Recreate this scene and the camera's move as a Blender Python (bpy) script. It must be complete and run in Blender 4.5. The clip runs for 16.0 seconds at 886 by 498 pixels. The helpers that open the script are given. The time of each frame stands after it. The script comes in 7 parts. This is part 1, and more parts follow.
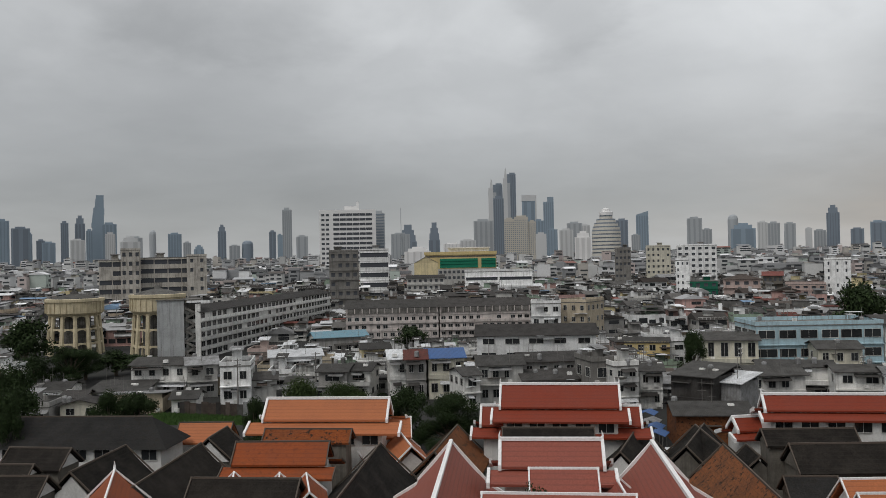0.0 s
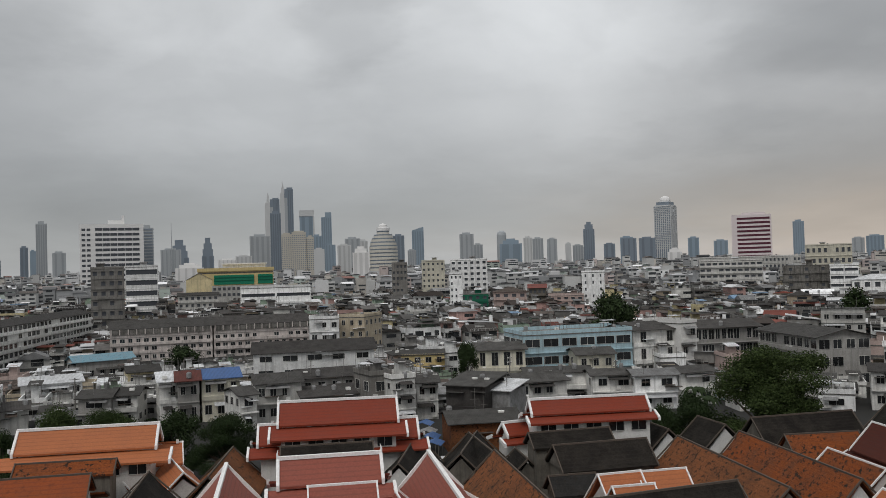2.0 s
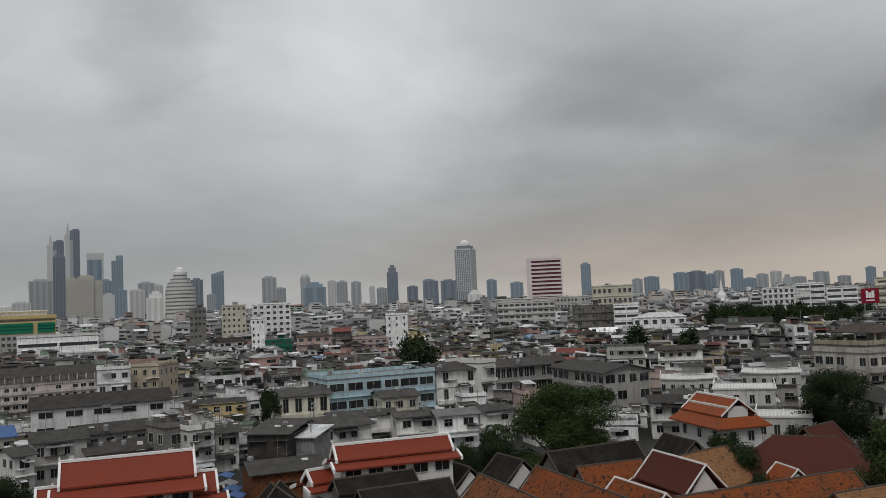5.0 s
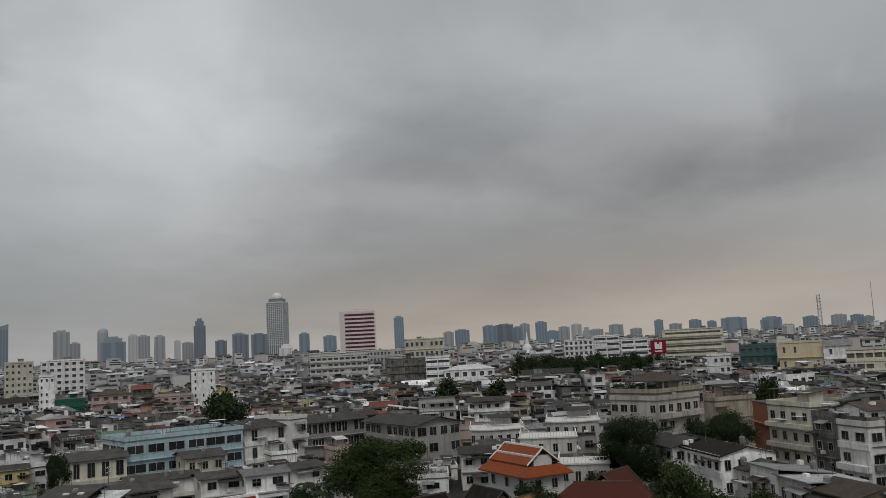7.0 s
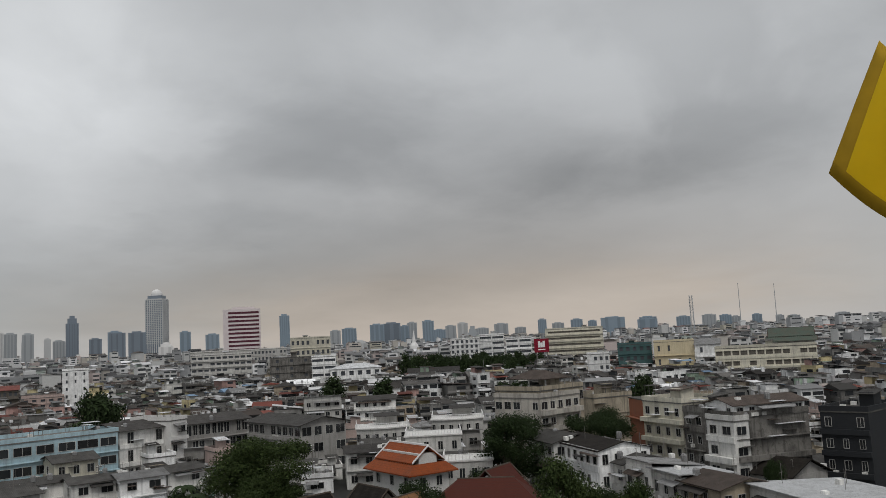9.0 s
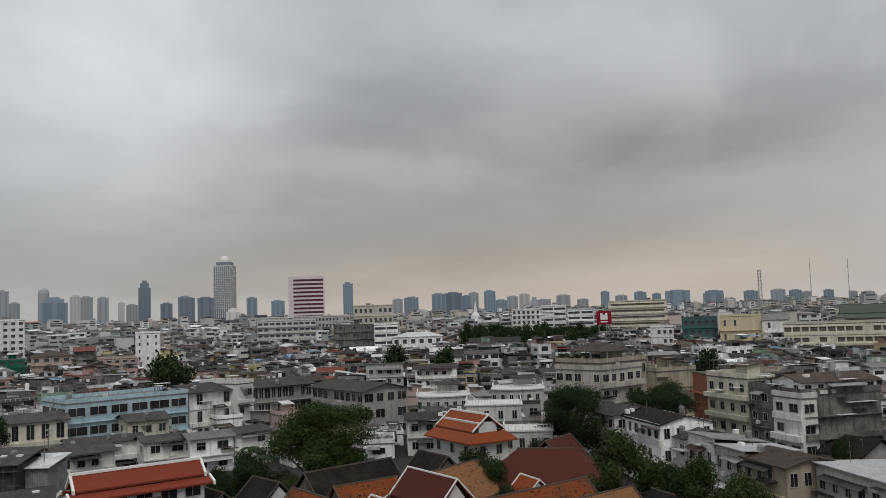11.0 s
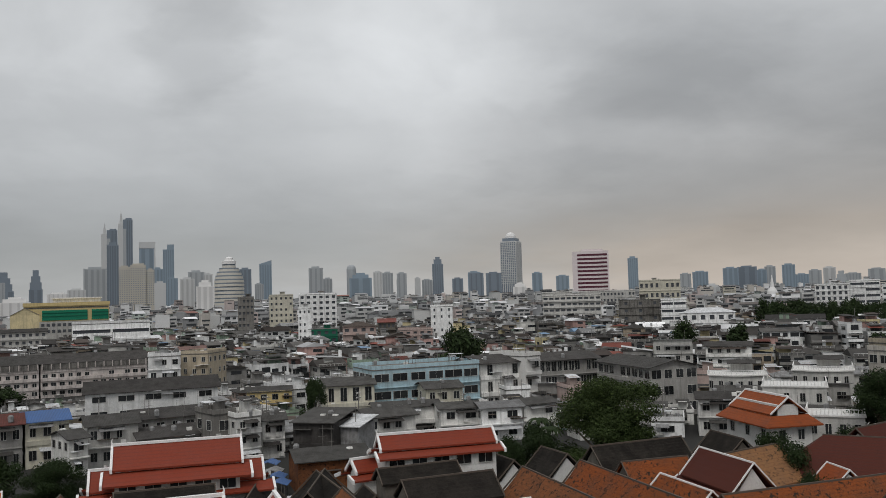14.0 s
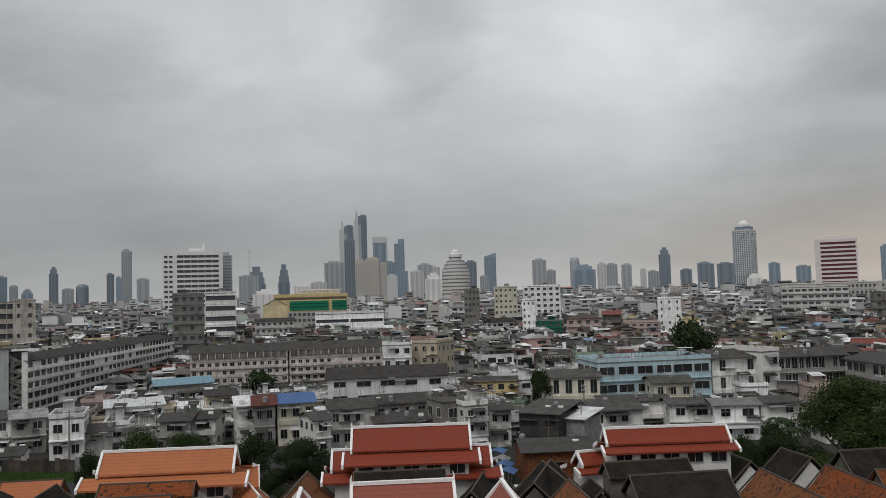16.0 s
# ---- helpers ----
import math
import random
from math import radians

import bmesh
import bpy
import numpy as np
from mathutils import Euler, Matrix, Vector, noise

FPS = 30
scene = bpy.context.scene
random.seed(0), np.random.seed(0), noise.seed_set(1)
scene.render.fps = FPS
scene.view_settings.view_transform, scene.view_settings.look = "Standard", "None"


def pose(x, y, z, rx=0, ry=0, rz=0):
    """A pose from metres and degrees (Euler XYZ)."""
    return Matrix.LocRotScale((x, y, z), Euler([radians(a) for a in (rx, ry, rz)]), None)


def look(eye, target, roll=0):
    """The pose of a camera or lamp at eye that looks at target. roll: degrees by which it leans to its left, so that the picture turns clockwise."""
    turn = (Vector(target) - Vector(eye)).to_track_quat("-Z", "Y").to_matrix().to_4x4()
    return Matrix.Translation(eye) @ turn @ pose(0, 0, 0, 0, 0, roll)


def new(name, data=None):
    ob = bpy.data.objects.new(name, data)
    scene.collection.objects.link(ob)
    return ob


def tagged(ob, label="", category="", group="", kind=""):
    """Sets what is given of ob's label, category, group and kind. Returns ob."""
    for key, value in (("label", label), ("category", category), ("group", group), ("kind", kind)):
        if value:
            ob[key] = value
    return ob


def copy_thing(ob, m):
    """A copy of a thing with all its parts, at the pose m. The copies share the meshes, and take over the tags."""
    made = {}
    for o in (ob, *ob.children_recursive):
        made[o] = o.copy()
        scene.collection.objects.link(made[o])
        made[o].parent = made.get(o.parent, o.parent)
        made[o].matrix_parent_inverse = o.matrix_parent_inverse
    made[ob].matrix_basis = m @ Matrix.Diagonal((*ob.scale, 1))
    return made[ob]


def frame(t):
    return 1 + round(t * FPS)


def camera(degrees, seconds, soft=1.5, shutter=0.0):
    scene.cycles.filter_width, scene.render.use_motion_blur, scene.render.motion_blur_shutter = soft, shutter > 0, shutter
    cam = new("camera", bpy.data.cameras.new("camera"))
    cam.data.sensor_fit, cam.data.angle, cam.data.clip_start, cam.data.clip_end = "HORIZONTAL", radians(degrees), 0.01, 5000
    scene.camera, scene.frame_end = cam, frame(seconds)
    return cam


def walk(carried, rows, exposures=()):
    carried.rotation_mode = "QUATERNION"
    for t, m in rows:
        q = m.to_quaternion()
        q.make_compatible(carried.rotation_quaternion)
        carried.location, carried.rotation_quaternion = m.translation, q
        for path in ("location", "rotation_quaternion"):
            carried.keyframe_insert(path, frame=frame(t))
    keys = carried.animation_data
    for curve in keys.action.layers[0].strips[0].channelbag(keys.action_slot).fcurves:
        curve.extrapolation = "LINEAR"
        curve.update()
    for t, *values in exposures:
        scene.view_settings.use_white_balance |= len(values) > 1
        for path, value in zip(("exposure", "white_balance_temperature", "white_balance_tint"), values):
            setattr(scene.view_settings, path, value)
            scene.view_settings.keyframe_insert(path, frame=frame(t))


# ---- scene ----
cam = camera(55.43, 16.0, soft=0.85)
EYE = 28.0
ROWS = [
    (0.0, 6.28, 0.65, 1.16),
    (0.5, 3.44, 1.04, 1.22),
    (1.0, -0.35, 1.22, 1.36),
    (1.5, -4.05, 1.25, 1.51),
    (2.0, -8.71, 1.32, 1.69),
    (2.5, -10.97, 1.42, 1.71),
    (3.0, -13.58, 1.49, 1.87),
    (5.5, -25.31, 4.80, 2.65),
    (6.0, -29.60, 5.89, 2.87),
    (6.5, -32.91, 6.62, 2.97),
    (7.0, -34.54, 6.79, 2.99),
    (7.5, -36.45, 6.70, 3.10),
    (8.0, -38.43, 6.60, 3.33),
    (8.5, -40.27, 6.50, 3.25),
    (9.7, -43.60, 6.10, 2.80),
    (11.0, -38.01, 4.45, 1.96),
    (11.5, -33.90, 3.88, 1.93),
    (12.0, -31.71, 3.36, 2.04),
    (12.5, -28.81, 3.12, 2.07),
    (13.0, -25.08, 3.21, 2.03),
    (13.5, -21.95, 3.30, 1.84),
    (14.0, -18.89, 3.35, 1.71),
    (14.5, -14.61, 3.37, 1.44),
    (15.0, -9.87, 3.18, 1.56),
    (15.5, -6.69, 3.20, 1.65),
    (16.0, -3.80, 3.24, 1.65),
]
walk(cam, [(t, pose(0, 0, EYE, 90 + pitch, roll, yaw)) for t, yaw, pitch, roll in ROWS],
     exposures=[(0.0, 0.12), (3.0, 0.06), (5.5, -0.08), (7.0, -0.22), (7.8, -0.2), (8.5, -0.03), (11.0, 0.06), (12.5, 0.17), (14.0, 0.1), (16.0, 0.1)])

# ---- light: an overcast sky ----
ZENITH = 0.28
world = bpy.data.worlds.new("overcast_sky")
scene.world = world
world.use_nodes = True
W = world.node_tree
W.nodes.clear()


def wmath(op, a, b=None, c=None):
    n = W.nodes.new("ShaderNodeMath")
    n.operation = op
    for i, v in enumerate((a, b, c)):
        if v is None:
            continue
        if isinstance(v, (int, float)):
            n.inputs[i].default_value = v
        else:
            W.links.new(v, n.inputs[i])
    return n.outputs[0]


way = W.nodes.new("ShaderNodeTexCoord").outputs["Generated"]
sep = W.nodes.new("ShaderNodeSeparateXYZ")
W.links.new(way, sep.inputs[0])
AZ = wmath("MULTIPLY", wmath("ARCTAN2", sep.outputs[0], sep.outputs[1]), 57.2958)
EL = wmath("MULTIPLY", wmath("ARCSINE", sep.outputs[2]), 57.2958)
# the cloud deck: the way to a level sheet overhead, so that cloud flattens towards the horizon
up = wmath("ADD", wmath("MAXIMUM", sep.outputs[2], 0.0), 0.20)
deck = W.nodes.new("ShaderNodeCombineXYZ")
W.links.new(wmath("DIVIDE", sep.outputs[0], up), deck.inputs[0])
W.links.new(wmath("DIVIDE", sep.outputs[1], up), deck.inputs[1])


def cloud(scale, detail, rough, seed, warp=0.0):
    n = W.nodes.new("ShaderNodeTexNoise")
    n.noise_dimensions = "4D"
    n.inputs["Scale"].default_value, n.inputs["Detail"].default_value = scale, detail
    n.inputs["Roughness"].default_value, n.inputs["W"].default_value = rough, seed
    n.inputs["Distortion"].default_value = warp
    W.links.new(deck.outputs[0], n.inputs["Vector"])
    return n.outputs["Fac"]


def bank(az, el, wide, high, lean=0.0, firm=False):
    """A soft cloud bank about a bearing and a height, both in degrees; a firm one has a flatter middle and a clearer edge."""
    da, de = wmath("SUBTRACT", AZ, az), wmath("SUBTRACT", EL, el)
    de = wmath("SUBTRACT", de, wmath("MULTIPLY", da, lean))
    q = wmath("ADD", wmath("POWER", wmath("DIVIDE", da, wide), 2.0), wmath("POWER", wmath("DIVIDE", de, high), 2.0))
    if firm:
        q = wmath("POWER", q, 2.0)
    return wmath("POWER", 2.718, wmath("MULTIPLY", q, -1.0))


big, fine = cloud(0.55, 4.0, 0.45, 3.1, 0.3), cloud(1.7, 5.0, 0.5, 7.7, 0.4)
tone = wmath("ADD", 0.42, wmath("MULTIPLY", wmath("SUBTRACT", big, 0.5), 0.16))
tone = wmath("ADD", tone, wmath("MULTIPLY", wmath("SUBTRACT", fine, 0.5), 0.10))
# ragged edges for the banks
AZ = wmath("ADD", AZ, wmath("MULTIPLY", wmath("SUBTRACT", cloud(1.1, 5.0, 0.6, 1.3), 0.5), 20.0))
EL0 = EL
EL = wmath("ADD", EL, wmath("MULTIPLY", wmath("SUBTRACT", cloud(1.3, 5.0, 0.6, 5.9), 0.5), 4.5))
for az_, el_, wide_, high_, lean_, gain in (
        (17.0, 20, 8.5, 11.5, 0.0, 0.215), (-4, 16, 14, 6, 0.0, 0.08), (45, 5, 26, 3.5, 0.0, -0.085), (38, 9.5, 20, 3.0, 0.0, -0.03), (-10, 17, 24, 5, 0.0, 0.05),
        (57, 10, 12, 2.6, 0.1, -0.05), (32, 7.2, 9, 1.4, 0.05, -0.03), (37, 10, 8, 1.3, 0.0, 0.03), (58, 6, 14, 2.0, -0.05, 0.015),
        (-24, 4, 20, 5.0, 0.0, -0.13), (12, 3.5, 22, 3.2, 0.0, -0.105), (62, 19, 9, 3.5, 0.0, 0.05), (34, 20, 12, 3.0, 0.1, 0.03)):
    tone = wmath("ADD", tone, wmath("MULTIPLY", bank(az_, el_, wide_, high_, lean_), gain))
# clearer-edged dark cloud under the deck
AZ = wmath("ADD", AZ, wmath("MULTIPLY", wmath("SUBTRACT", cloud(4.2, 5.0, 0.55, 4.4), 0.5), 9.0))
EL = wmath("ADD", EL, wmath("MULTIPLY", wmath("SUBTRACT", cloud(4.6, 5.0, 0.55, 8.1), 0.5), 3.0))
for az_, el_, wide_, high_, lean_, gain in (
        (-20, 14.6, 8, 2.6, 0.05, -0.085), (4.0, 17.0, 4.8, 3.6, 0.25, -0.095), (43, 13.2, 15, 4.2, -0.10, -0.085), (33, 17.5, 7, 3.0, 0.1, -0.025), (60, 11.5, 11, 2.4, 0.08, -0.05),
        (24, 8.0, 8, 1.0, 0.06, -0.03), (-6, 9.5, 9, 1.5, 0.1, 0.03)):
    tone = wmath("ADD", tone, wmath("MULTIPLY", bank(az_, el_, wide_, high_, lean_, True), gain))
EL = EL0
# crisper patches in the higher cloud
patch = W.nodes.new("ShaderNodeTexNoise")
patch.noise_dimensions = "4D"
patch.inputs["Scale"].default_value, patch.inputs["Detail"].default_value = 3.4, 6.0
patch.inputs["Roughness"].default_value, patch.inputs["W"].default_value = 0.52, 2.2
patch.inputs["Distortion"].default_value = 0.5
over = wmath("ADD", wmath("MAXIMUM", sep.outputs[2], 0.0), 0.5)
rounder = W.nodes.new("ShaderNodeCombineXYZ")
W.links.new(wmath("DIVIDE", sep.outputs[0], over), rounder.inputs[0])
W.links.new(wmath("DIVIDE", sep.outputs[1], over), rounder.inputs[1])
W.links.new(rounder.outputs[0], patch.inputs["Vector"])
torn = wmath("MINIMUM", wmath("MAXIMUM", wmath("MULTIPLY", wmath("SUBTRACT", patch.outputs["Fac"], 0.42), 6.0), 0.0), 1.0)
high = wmath("MINIMUM", wmath("MAXIMUM", wmath("MULTIPLY", wmath("SUBTRACT", EL, 5.0), 0.12), 0.0), 1.0)
tone = wmath("ADD", tone, wmath("MULTIPLY", wmath("MULTIPLY", wmath("SUBTRACT", torn, 0.45), 0.065), high))
# an overcast sky grows brighter towards the zenith
rise = W.nodes.new("ShaderNodeMapRange")
rise.interpolation_type = "SMOOTHSTEP"
W.links.new(EL, rise.inputs[0])
rise.inputs[1].default_value, rise.inputs[2].default_value, rise.inputs[4].default_value = 26.0, 70.0, ZENITH
tone = wmath("ADD", wmath("MAXIMUM", tone, 0.12), rise.outputs[0])
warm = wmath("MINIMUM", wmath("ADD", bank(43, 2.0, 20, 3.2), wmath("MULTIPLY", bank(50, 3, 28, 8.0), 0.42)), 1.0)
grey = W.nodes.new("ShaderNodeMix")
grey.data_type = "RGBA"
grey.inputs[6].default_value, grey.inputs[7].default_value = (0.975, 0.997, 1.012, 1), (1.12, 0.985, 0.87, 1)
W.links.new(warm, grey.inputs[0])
lit = W.nodes.new("ShaderNodeVectorMath")
lit.operation = "SCALE"
W.links.new(grey.outputs[2], lit.inputs[0])
W.links.new(tone, lit.inputs["Scale"])
clear = W.nodes.new("ShaderNodeTexSky")
clear.sky_type, clear.sun_disc = "NISHITA", False
clear.sun_elevation, clear.sun_rotation = radians(55), radians(210)
thin = W.nodes.new("ShaderNodeVectorMath")
thin.operation = "SCALE"
thin.inputs["Scale"].default_value = 0.006
W.links.new(clear.outputs[0], thin.inputs[0])
both = W.nodes.new("ShaderNodeVectorMath")
both.operation = "ADD"
W.links.new(lit.outputs[0], both.inputs[0])
W.links.new(thin.outputs[0], both.inputs[1])
bg = W.nodes.new("ShaderNodeBackground")
bg.inputs["Strength"].default_value = 1.0
W.links.new(both.outputs[0], bg.inputs[0])
W.links.new(bg.outputs[0], W.nodes.new("ShaderNodeOutputWorld").inputs[0])

sun = new("sun", bpy.data.lights.new("sun", "SUN"))
sun.data.energy, sun.data.angle, sun.data.color = 1.08, radians(25), (1.0, 0.97, 0.93)
sun.matrix_world = look((-90, -160, 260), (0, 0, 0))

# ---- materials ----


def material(name, base, rough=0.8, metal=0.0, stain=0.35, stain_to=(0.10, 0.095, 0.085), scale=0.35, grain=0.15, bump=0.15, rows=0.0, ribs=0.0, spots=0.0, vary=0.0, island=0.0, streak=0.0, spec=0.12):
    """A weathered surface: base colour, broad stains, rain streaks, fine grain, and relief in tile rows or sheet ribs (metres)."""
    m = bpy.data.materials.new(name)
    m.use_nodes = True
    t = m.node_tree
    b = t.nodes["Principled BSDF"]
    b.inputs["Roughness"].default_value, b.inputs["Metallic"].default_value = rough, metal
    b.inputs["Specular IOR Level"].default_value = spec

    def link(a, c):
        t.links.new(a, c)

    def mix(fac, a, c, mode="MIX"):
        n = t.nodes.new("ShaderNodeMix")
        n.data_type, n.blend_type = "RGBA", mode
        for i, v in ((0, fac), (6, a), (7, c)):
            if isinstance(v, (int, float)):
                n.inputs[i].default_value = v
            elif isinstance(v, tuple):
                n.inputs[i].default_value = (*v, 1)
            else:
                link(v, n.inputs[i])
        return n.outputs[2]

    def ramp(x, lo, hi):
        n = t.nodes.new("ShaderNodeMapRange")
        link(x, n.inputs[0])
        n.inputs[1].default_value, n.inputs[2].default_value = lo, hi
        n.clamp = True
        return n.outputs[0]

    geo = t.nodes.new("ShaderNodeNewGeometry")
    pos = geo.outputs["Position"]
    obj = t.nodes.new("ShaderNodeTexCoord").outputs["Object"]

    def noise_of(vec, s, detail=4.0, rough_=0.55):
        n = t.nodes.new("ShaderNodeTexNoise")
        n.inputs["Scale"].default_value, n.inputs["Detail"].default_value, n.inputs["Roughness"].default_value = s, detail, rough_
        link(vec, n.inputs["Vector"])
        return n.outputs["Fac"]

    col = mix(0.0, base, base)
    if vary:
        info = t.nodes.new("ShaderNodeObjectInfo")
        v = t.nodes.new("ShaderNodeMapRange")
        link(info.outputs["Random"], v.inputs[0])
        v.inputs[3].default_value, v.inputs[4].default_value = 1 - vary, 1 + vary
        col = mix(1.0, col, v.outputs[0], "MULTIPLY")
    if island:
        r = t.nodes.new("ShaderNodeValToRGB")
        link(geo.outputs["Random Per Island"], r.inputs[0])
        e = r.color_ramp.elements
        e[0].color, e[1].color = (*[c * (1 - island) for c in base], 1), (*[min(1, c * (1 + island)) for c in base], 1)
        col = r.outputs[0]
    big_ = noise_of(pos, scale, 6.0, 0.65)
    if stain:
        f = t.nodes.new("ShaderNodeMath")
        f.operation = "MULTIPLY"
        link(ramp(big_, 0.42, 0.78), f.inputs[0])
        f.inputs[1].default_value = stain
        col = mix(f.outputs[0], col, stain_to)
    if streak:
        mp = t.nodes.new("ShaderNodeMapping")
        mp.inputs["Scale"].default_value = (1.6, 1.6, 0.12)
        link(pos, mp.inputs[0])
        f = t.nodes.new("ShaderNodeMath")
        f.operation = "MULTIPLY"
        link(ramp(noise_of(mp.outputs[0], 0.9, 5.0, 0.6), 0.48, 0.75), f.inputs[0])
        f.inputs[1].default_value = streak
        col = mix(f.outputs[0], col, stain_to)
    if spots:
        f = t.nodes.new("ShaderNodeMath")
        f.operation = "MULTIPLY"
        link(ramp(noise_of(pos, 1.9, 3.0, 0.7), 0.56, 0.62), f.inputs[0])
        f.inputs[1].default_value = spots
        col = mix(f.outputs[0], col, (0.026, 0.021, 0.016))
    g = ramp(noise_of(pos, 7.0, 3.0, 0.6), 0.25, 0.75)
    gm = t.nodes.new("ShaderNodeMapRange")
    link(g, gm.inputs[0])
    gm.inputs[3].default_value, gm.inputs[4].default_value = 1 - grain, 1 + grain
    col = mix(1.0, col, gm.outputs[0], "MULTIPLY")
    link(col, b.inputs["Base Color"])
    height = g
    if rows or ribs:
        w = t.nodes.new("ShaderNodeTexWave")
        w.wave_type, w.bands_direction = "BANDS", "Z" if rows else "X"
        w.wave_profile = "SAW" if rows else "SIN"
        w.inputs["Scale"].default_value = 0.314 / (rows or ribs)
        link(obj, w.inputs["Vector"])
        h = t.nodes.new("ShaderNodeMath")
        h.operation = "ADD"
        link(w.outputs["Fac"], h.inputs[0])
        link(g, h.inputs[1])
        height = h.outputs[0]
        # the hollows between rows are darker
        col2 = mix(ramp(w.outputs["Fac"], 0.0, 0.35), mix(0.28, col, (0.03, 0.028, 0.025)), col)
        link(col2, b.inputs["Base Color"])
    if bump:
        bp = t.nodes.new("ShaderNodeBump")
        bp.inputs["Strength"].default_value, bp.inputs["Distance"].default_value = bump, 0.08
        link(height, bp.inputs["Height"])
        link(bp.outputs[0], b.inputs["Normal"])
    return m


RED = material("red_glazed_tile", (0.21, 0.037, 0.018), 0.55, stain=0.25, rows=0.32, bump=0.25, stain_to=(0.16, 0.06, 0.05), spec=0.16)
ROSE = material("rose_glazed_tile", (0.26, 0.076, 0.053), 0.55, stain=0.25, rows=0.32, bump=0.25, stain_to=(0.20, 0.08, 0.07), spec=0.16)
ORANGE = material("orange_glazed_tile", (0.40, 0.135, 0.055), 0.55, stain=0.3, rows=0.32, bump=0.25, stain_to=(0.20, 0.08, 0.05), spec=0.16)
RUST = material("rust_orange_tile", (0.26, 0.062, 0.018), 0.6, stain=0.4, rows=0.32, bump=0.3, stain_to=(0.12, 0.05, 0.035), spots=0.25)
MOTTLE = material("mossy_orange_tile", (0.215, 0.060, 0.018), 0.8, stain=0.8, rows=0.32, bump=0.45, spots=0.95, stain_to=(0.09, 0.05, 0.033), grain=0.4)
PALE = material("weathered_buff_tile", (0.25, 0.125, 0.058), 0.85, stain=0.5, rows=0.32, bump=0.35, spots=0.7, stain_to=(0.16, 0.10, 0.07))
BROWN = material("weathered_brown_tile", (0.20, 0.076, 0.032), 0.85, stain=0.7, rows=0.32, bump=0.45, spots=0.9, stain_to=(0.05, 0.032, 0.024), grain=0.4)
GREENTILE = material("faded_green_tile", (0.075, 0.10, 0.08), 0.7, stain=0.5, rows=0.32, bump=0.2, stain_to=(0.12, 0.07, 0.055))
MAROON = material("maroon_tile", (0.080, 0.024, 0.017), 0.8, stain=0.4, rows=0.32, bump=0.25, stain_to=(0.06, 0.025, 0.022))
DARKTILE = material("blackened_clay_tile", (0.013, 0.011, 0.0095), 0.85, stain=0.8, rows=0.32, bump=0.35, stain_to=(0.040, 0.035, 0.029), spots=0.3, vary=0.35, scale=0.6, grain=0.4)
GREYTILE = material("grey_cement_tile", (0.028, 0.027, 0.026), 0.85, stain=0.8, rows=0.4, bump=0.35, stain_to=(0.012, 0.012, 0.012), spots=0.4, grain=0.4)
WHITE = material("white_limewash", (0.66, 0.65, 0.63), 0.8, stain=0.35, stain_to=(0.38, 0.36, 0.33), scale=0.6, streak=0.25, bump=0.05)
TRIM = material("white_trim", (0.80, 0.79, 0.78), 0.6, stain=0.2, stain_to=(0.45, 0.43, 0.4), scale=0.9, bump=0.03)
DARKTRIM = material("dark_trim", (0.10, 0.08, 0.065), 0.8, stain=0.4)
GLASS = material("dark_window_glass", (0.020, 0.022, 0.024), 0.12, stain=0.2, stain_to=(0.06, 0.06, 0.06), grain=0.05, bump=0.0, vary=0.5, spec=0.6)
GROUND = material("city_ground", (0.036, 0.035, 0.034), 0.9, stain=0.6, scale=0.06, stain_to=(0.035, 0.037, 0.03))
GRASS = material("grass", (0.055, 0.10, 0.028), 0.9, stain=0.5, stain_to=(0.03, 0.05, 0.018), scale=0.5, grain=0.3)
PLASTER = [material("plaster", c, 0.85, stain=0.38, streak=0.42, scale=0.45, vary=0.22, stain_to=(0.075, 0.07, 0.063), bump=0.08) for c in
           ((0.74, 0.73, 0.70), (0.54, 0.53, 0.505), (0.31, 0.30, 0.285), (0.48, 0.41, 0.31), (0.83, 0.83, 0.82))]
PASTEL = [material("painted_plaster", c, 0.8, stain=0.4, streak=0.4, scale=0.25, vary=0.15, stain_to=(0.12, 0.11, 0.1), bump=0.06) for c in
          ((0.50, 0.39, 0.355), (0.33, 0.42, 0.32), (0.40, 0.54, 0.595), (0.60, 0.51, 0.31), (0.62, 0.59, 0.49))]
CONCRETE = material("bare_concrete", (0.22, 0.21, 0.195), 0.9, stain=0.7, streak=0.7, scale=0.2, stain_to=(0.07, 0.066, 0.06))
SHEET = [material("corrugated_sheet", c, 0.75, stain=0.85, ribs=0.25, bump=0.3, scale=0.55, vary=0.3, spots=0.25, stain_to=s) for c, s in
         (((0.074, 0.071, 0.067), (0.02, 0.018, 0.016)), ((0.06, 0.056, 0.053), (0.018, 0.016, 0.015)), ((0.095, 0.075, 0.064), (0.026, 0.02, 0.017)),
          ((0.25, 0.25, 0.25), (0.08, 0.075, 0.07)), ((0.62, 0.63, 0.64), (0.3, 0.3, 0.3)), ((0.17, 0.06, 0.05), (0.07, 0.035, 0.03)))]
BLUESHEET = material("blue_sheet", (0.07, 0.135, 0.30), 0.6, stain=0.4, ribs=0.25, bump=0.2, stain_to=(0.08, 0.1, 0.16))
LEAF = [material("foliage", c, 0.7, stain=0.6, stain_to=tuple(v * 0.35 for v in c), scale=0.7, grain=0.3, bump=0.0, island=0.4) for c in
        ((0.034, 0.053, 0.016), (0.026, 0.042, 0.015), (0.045, 0.066, 0.021))]
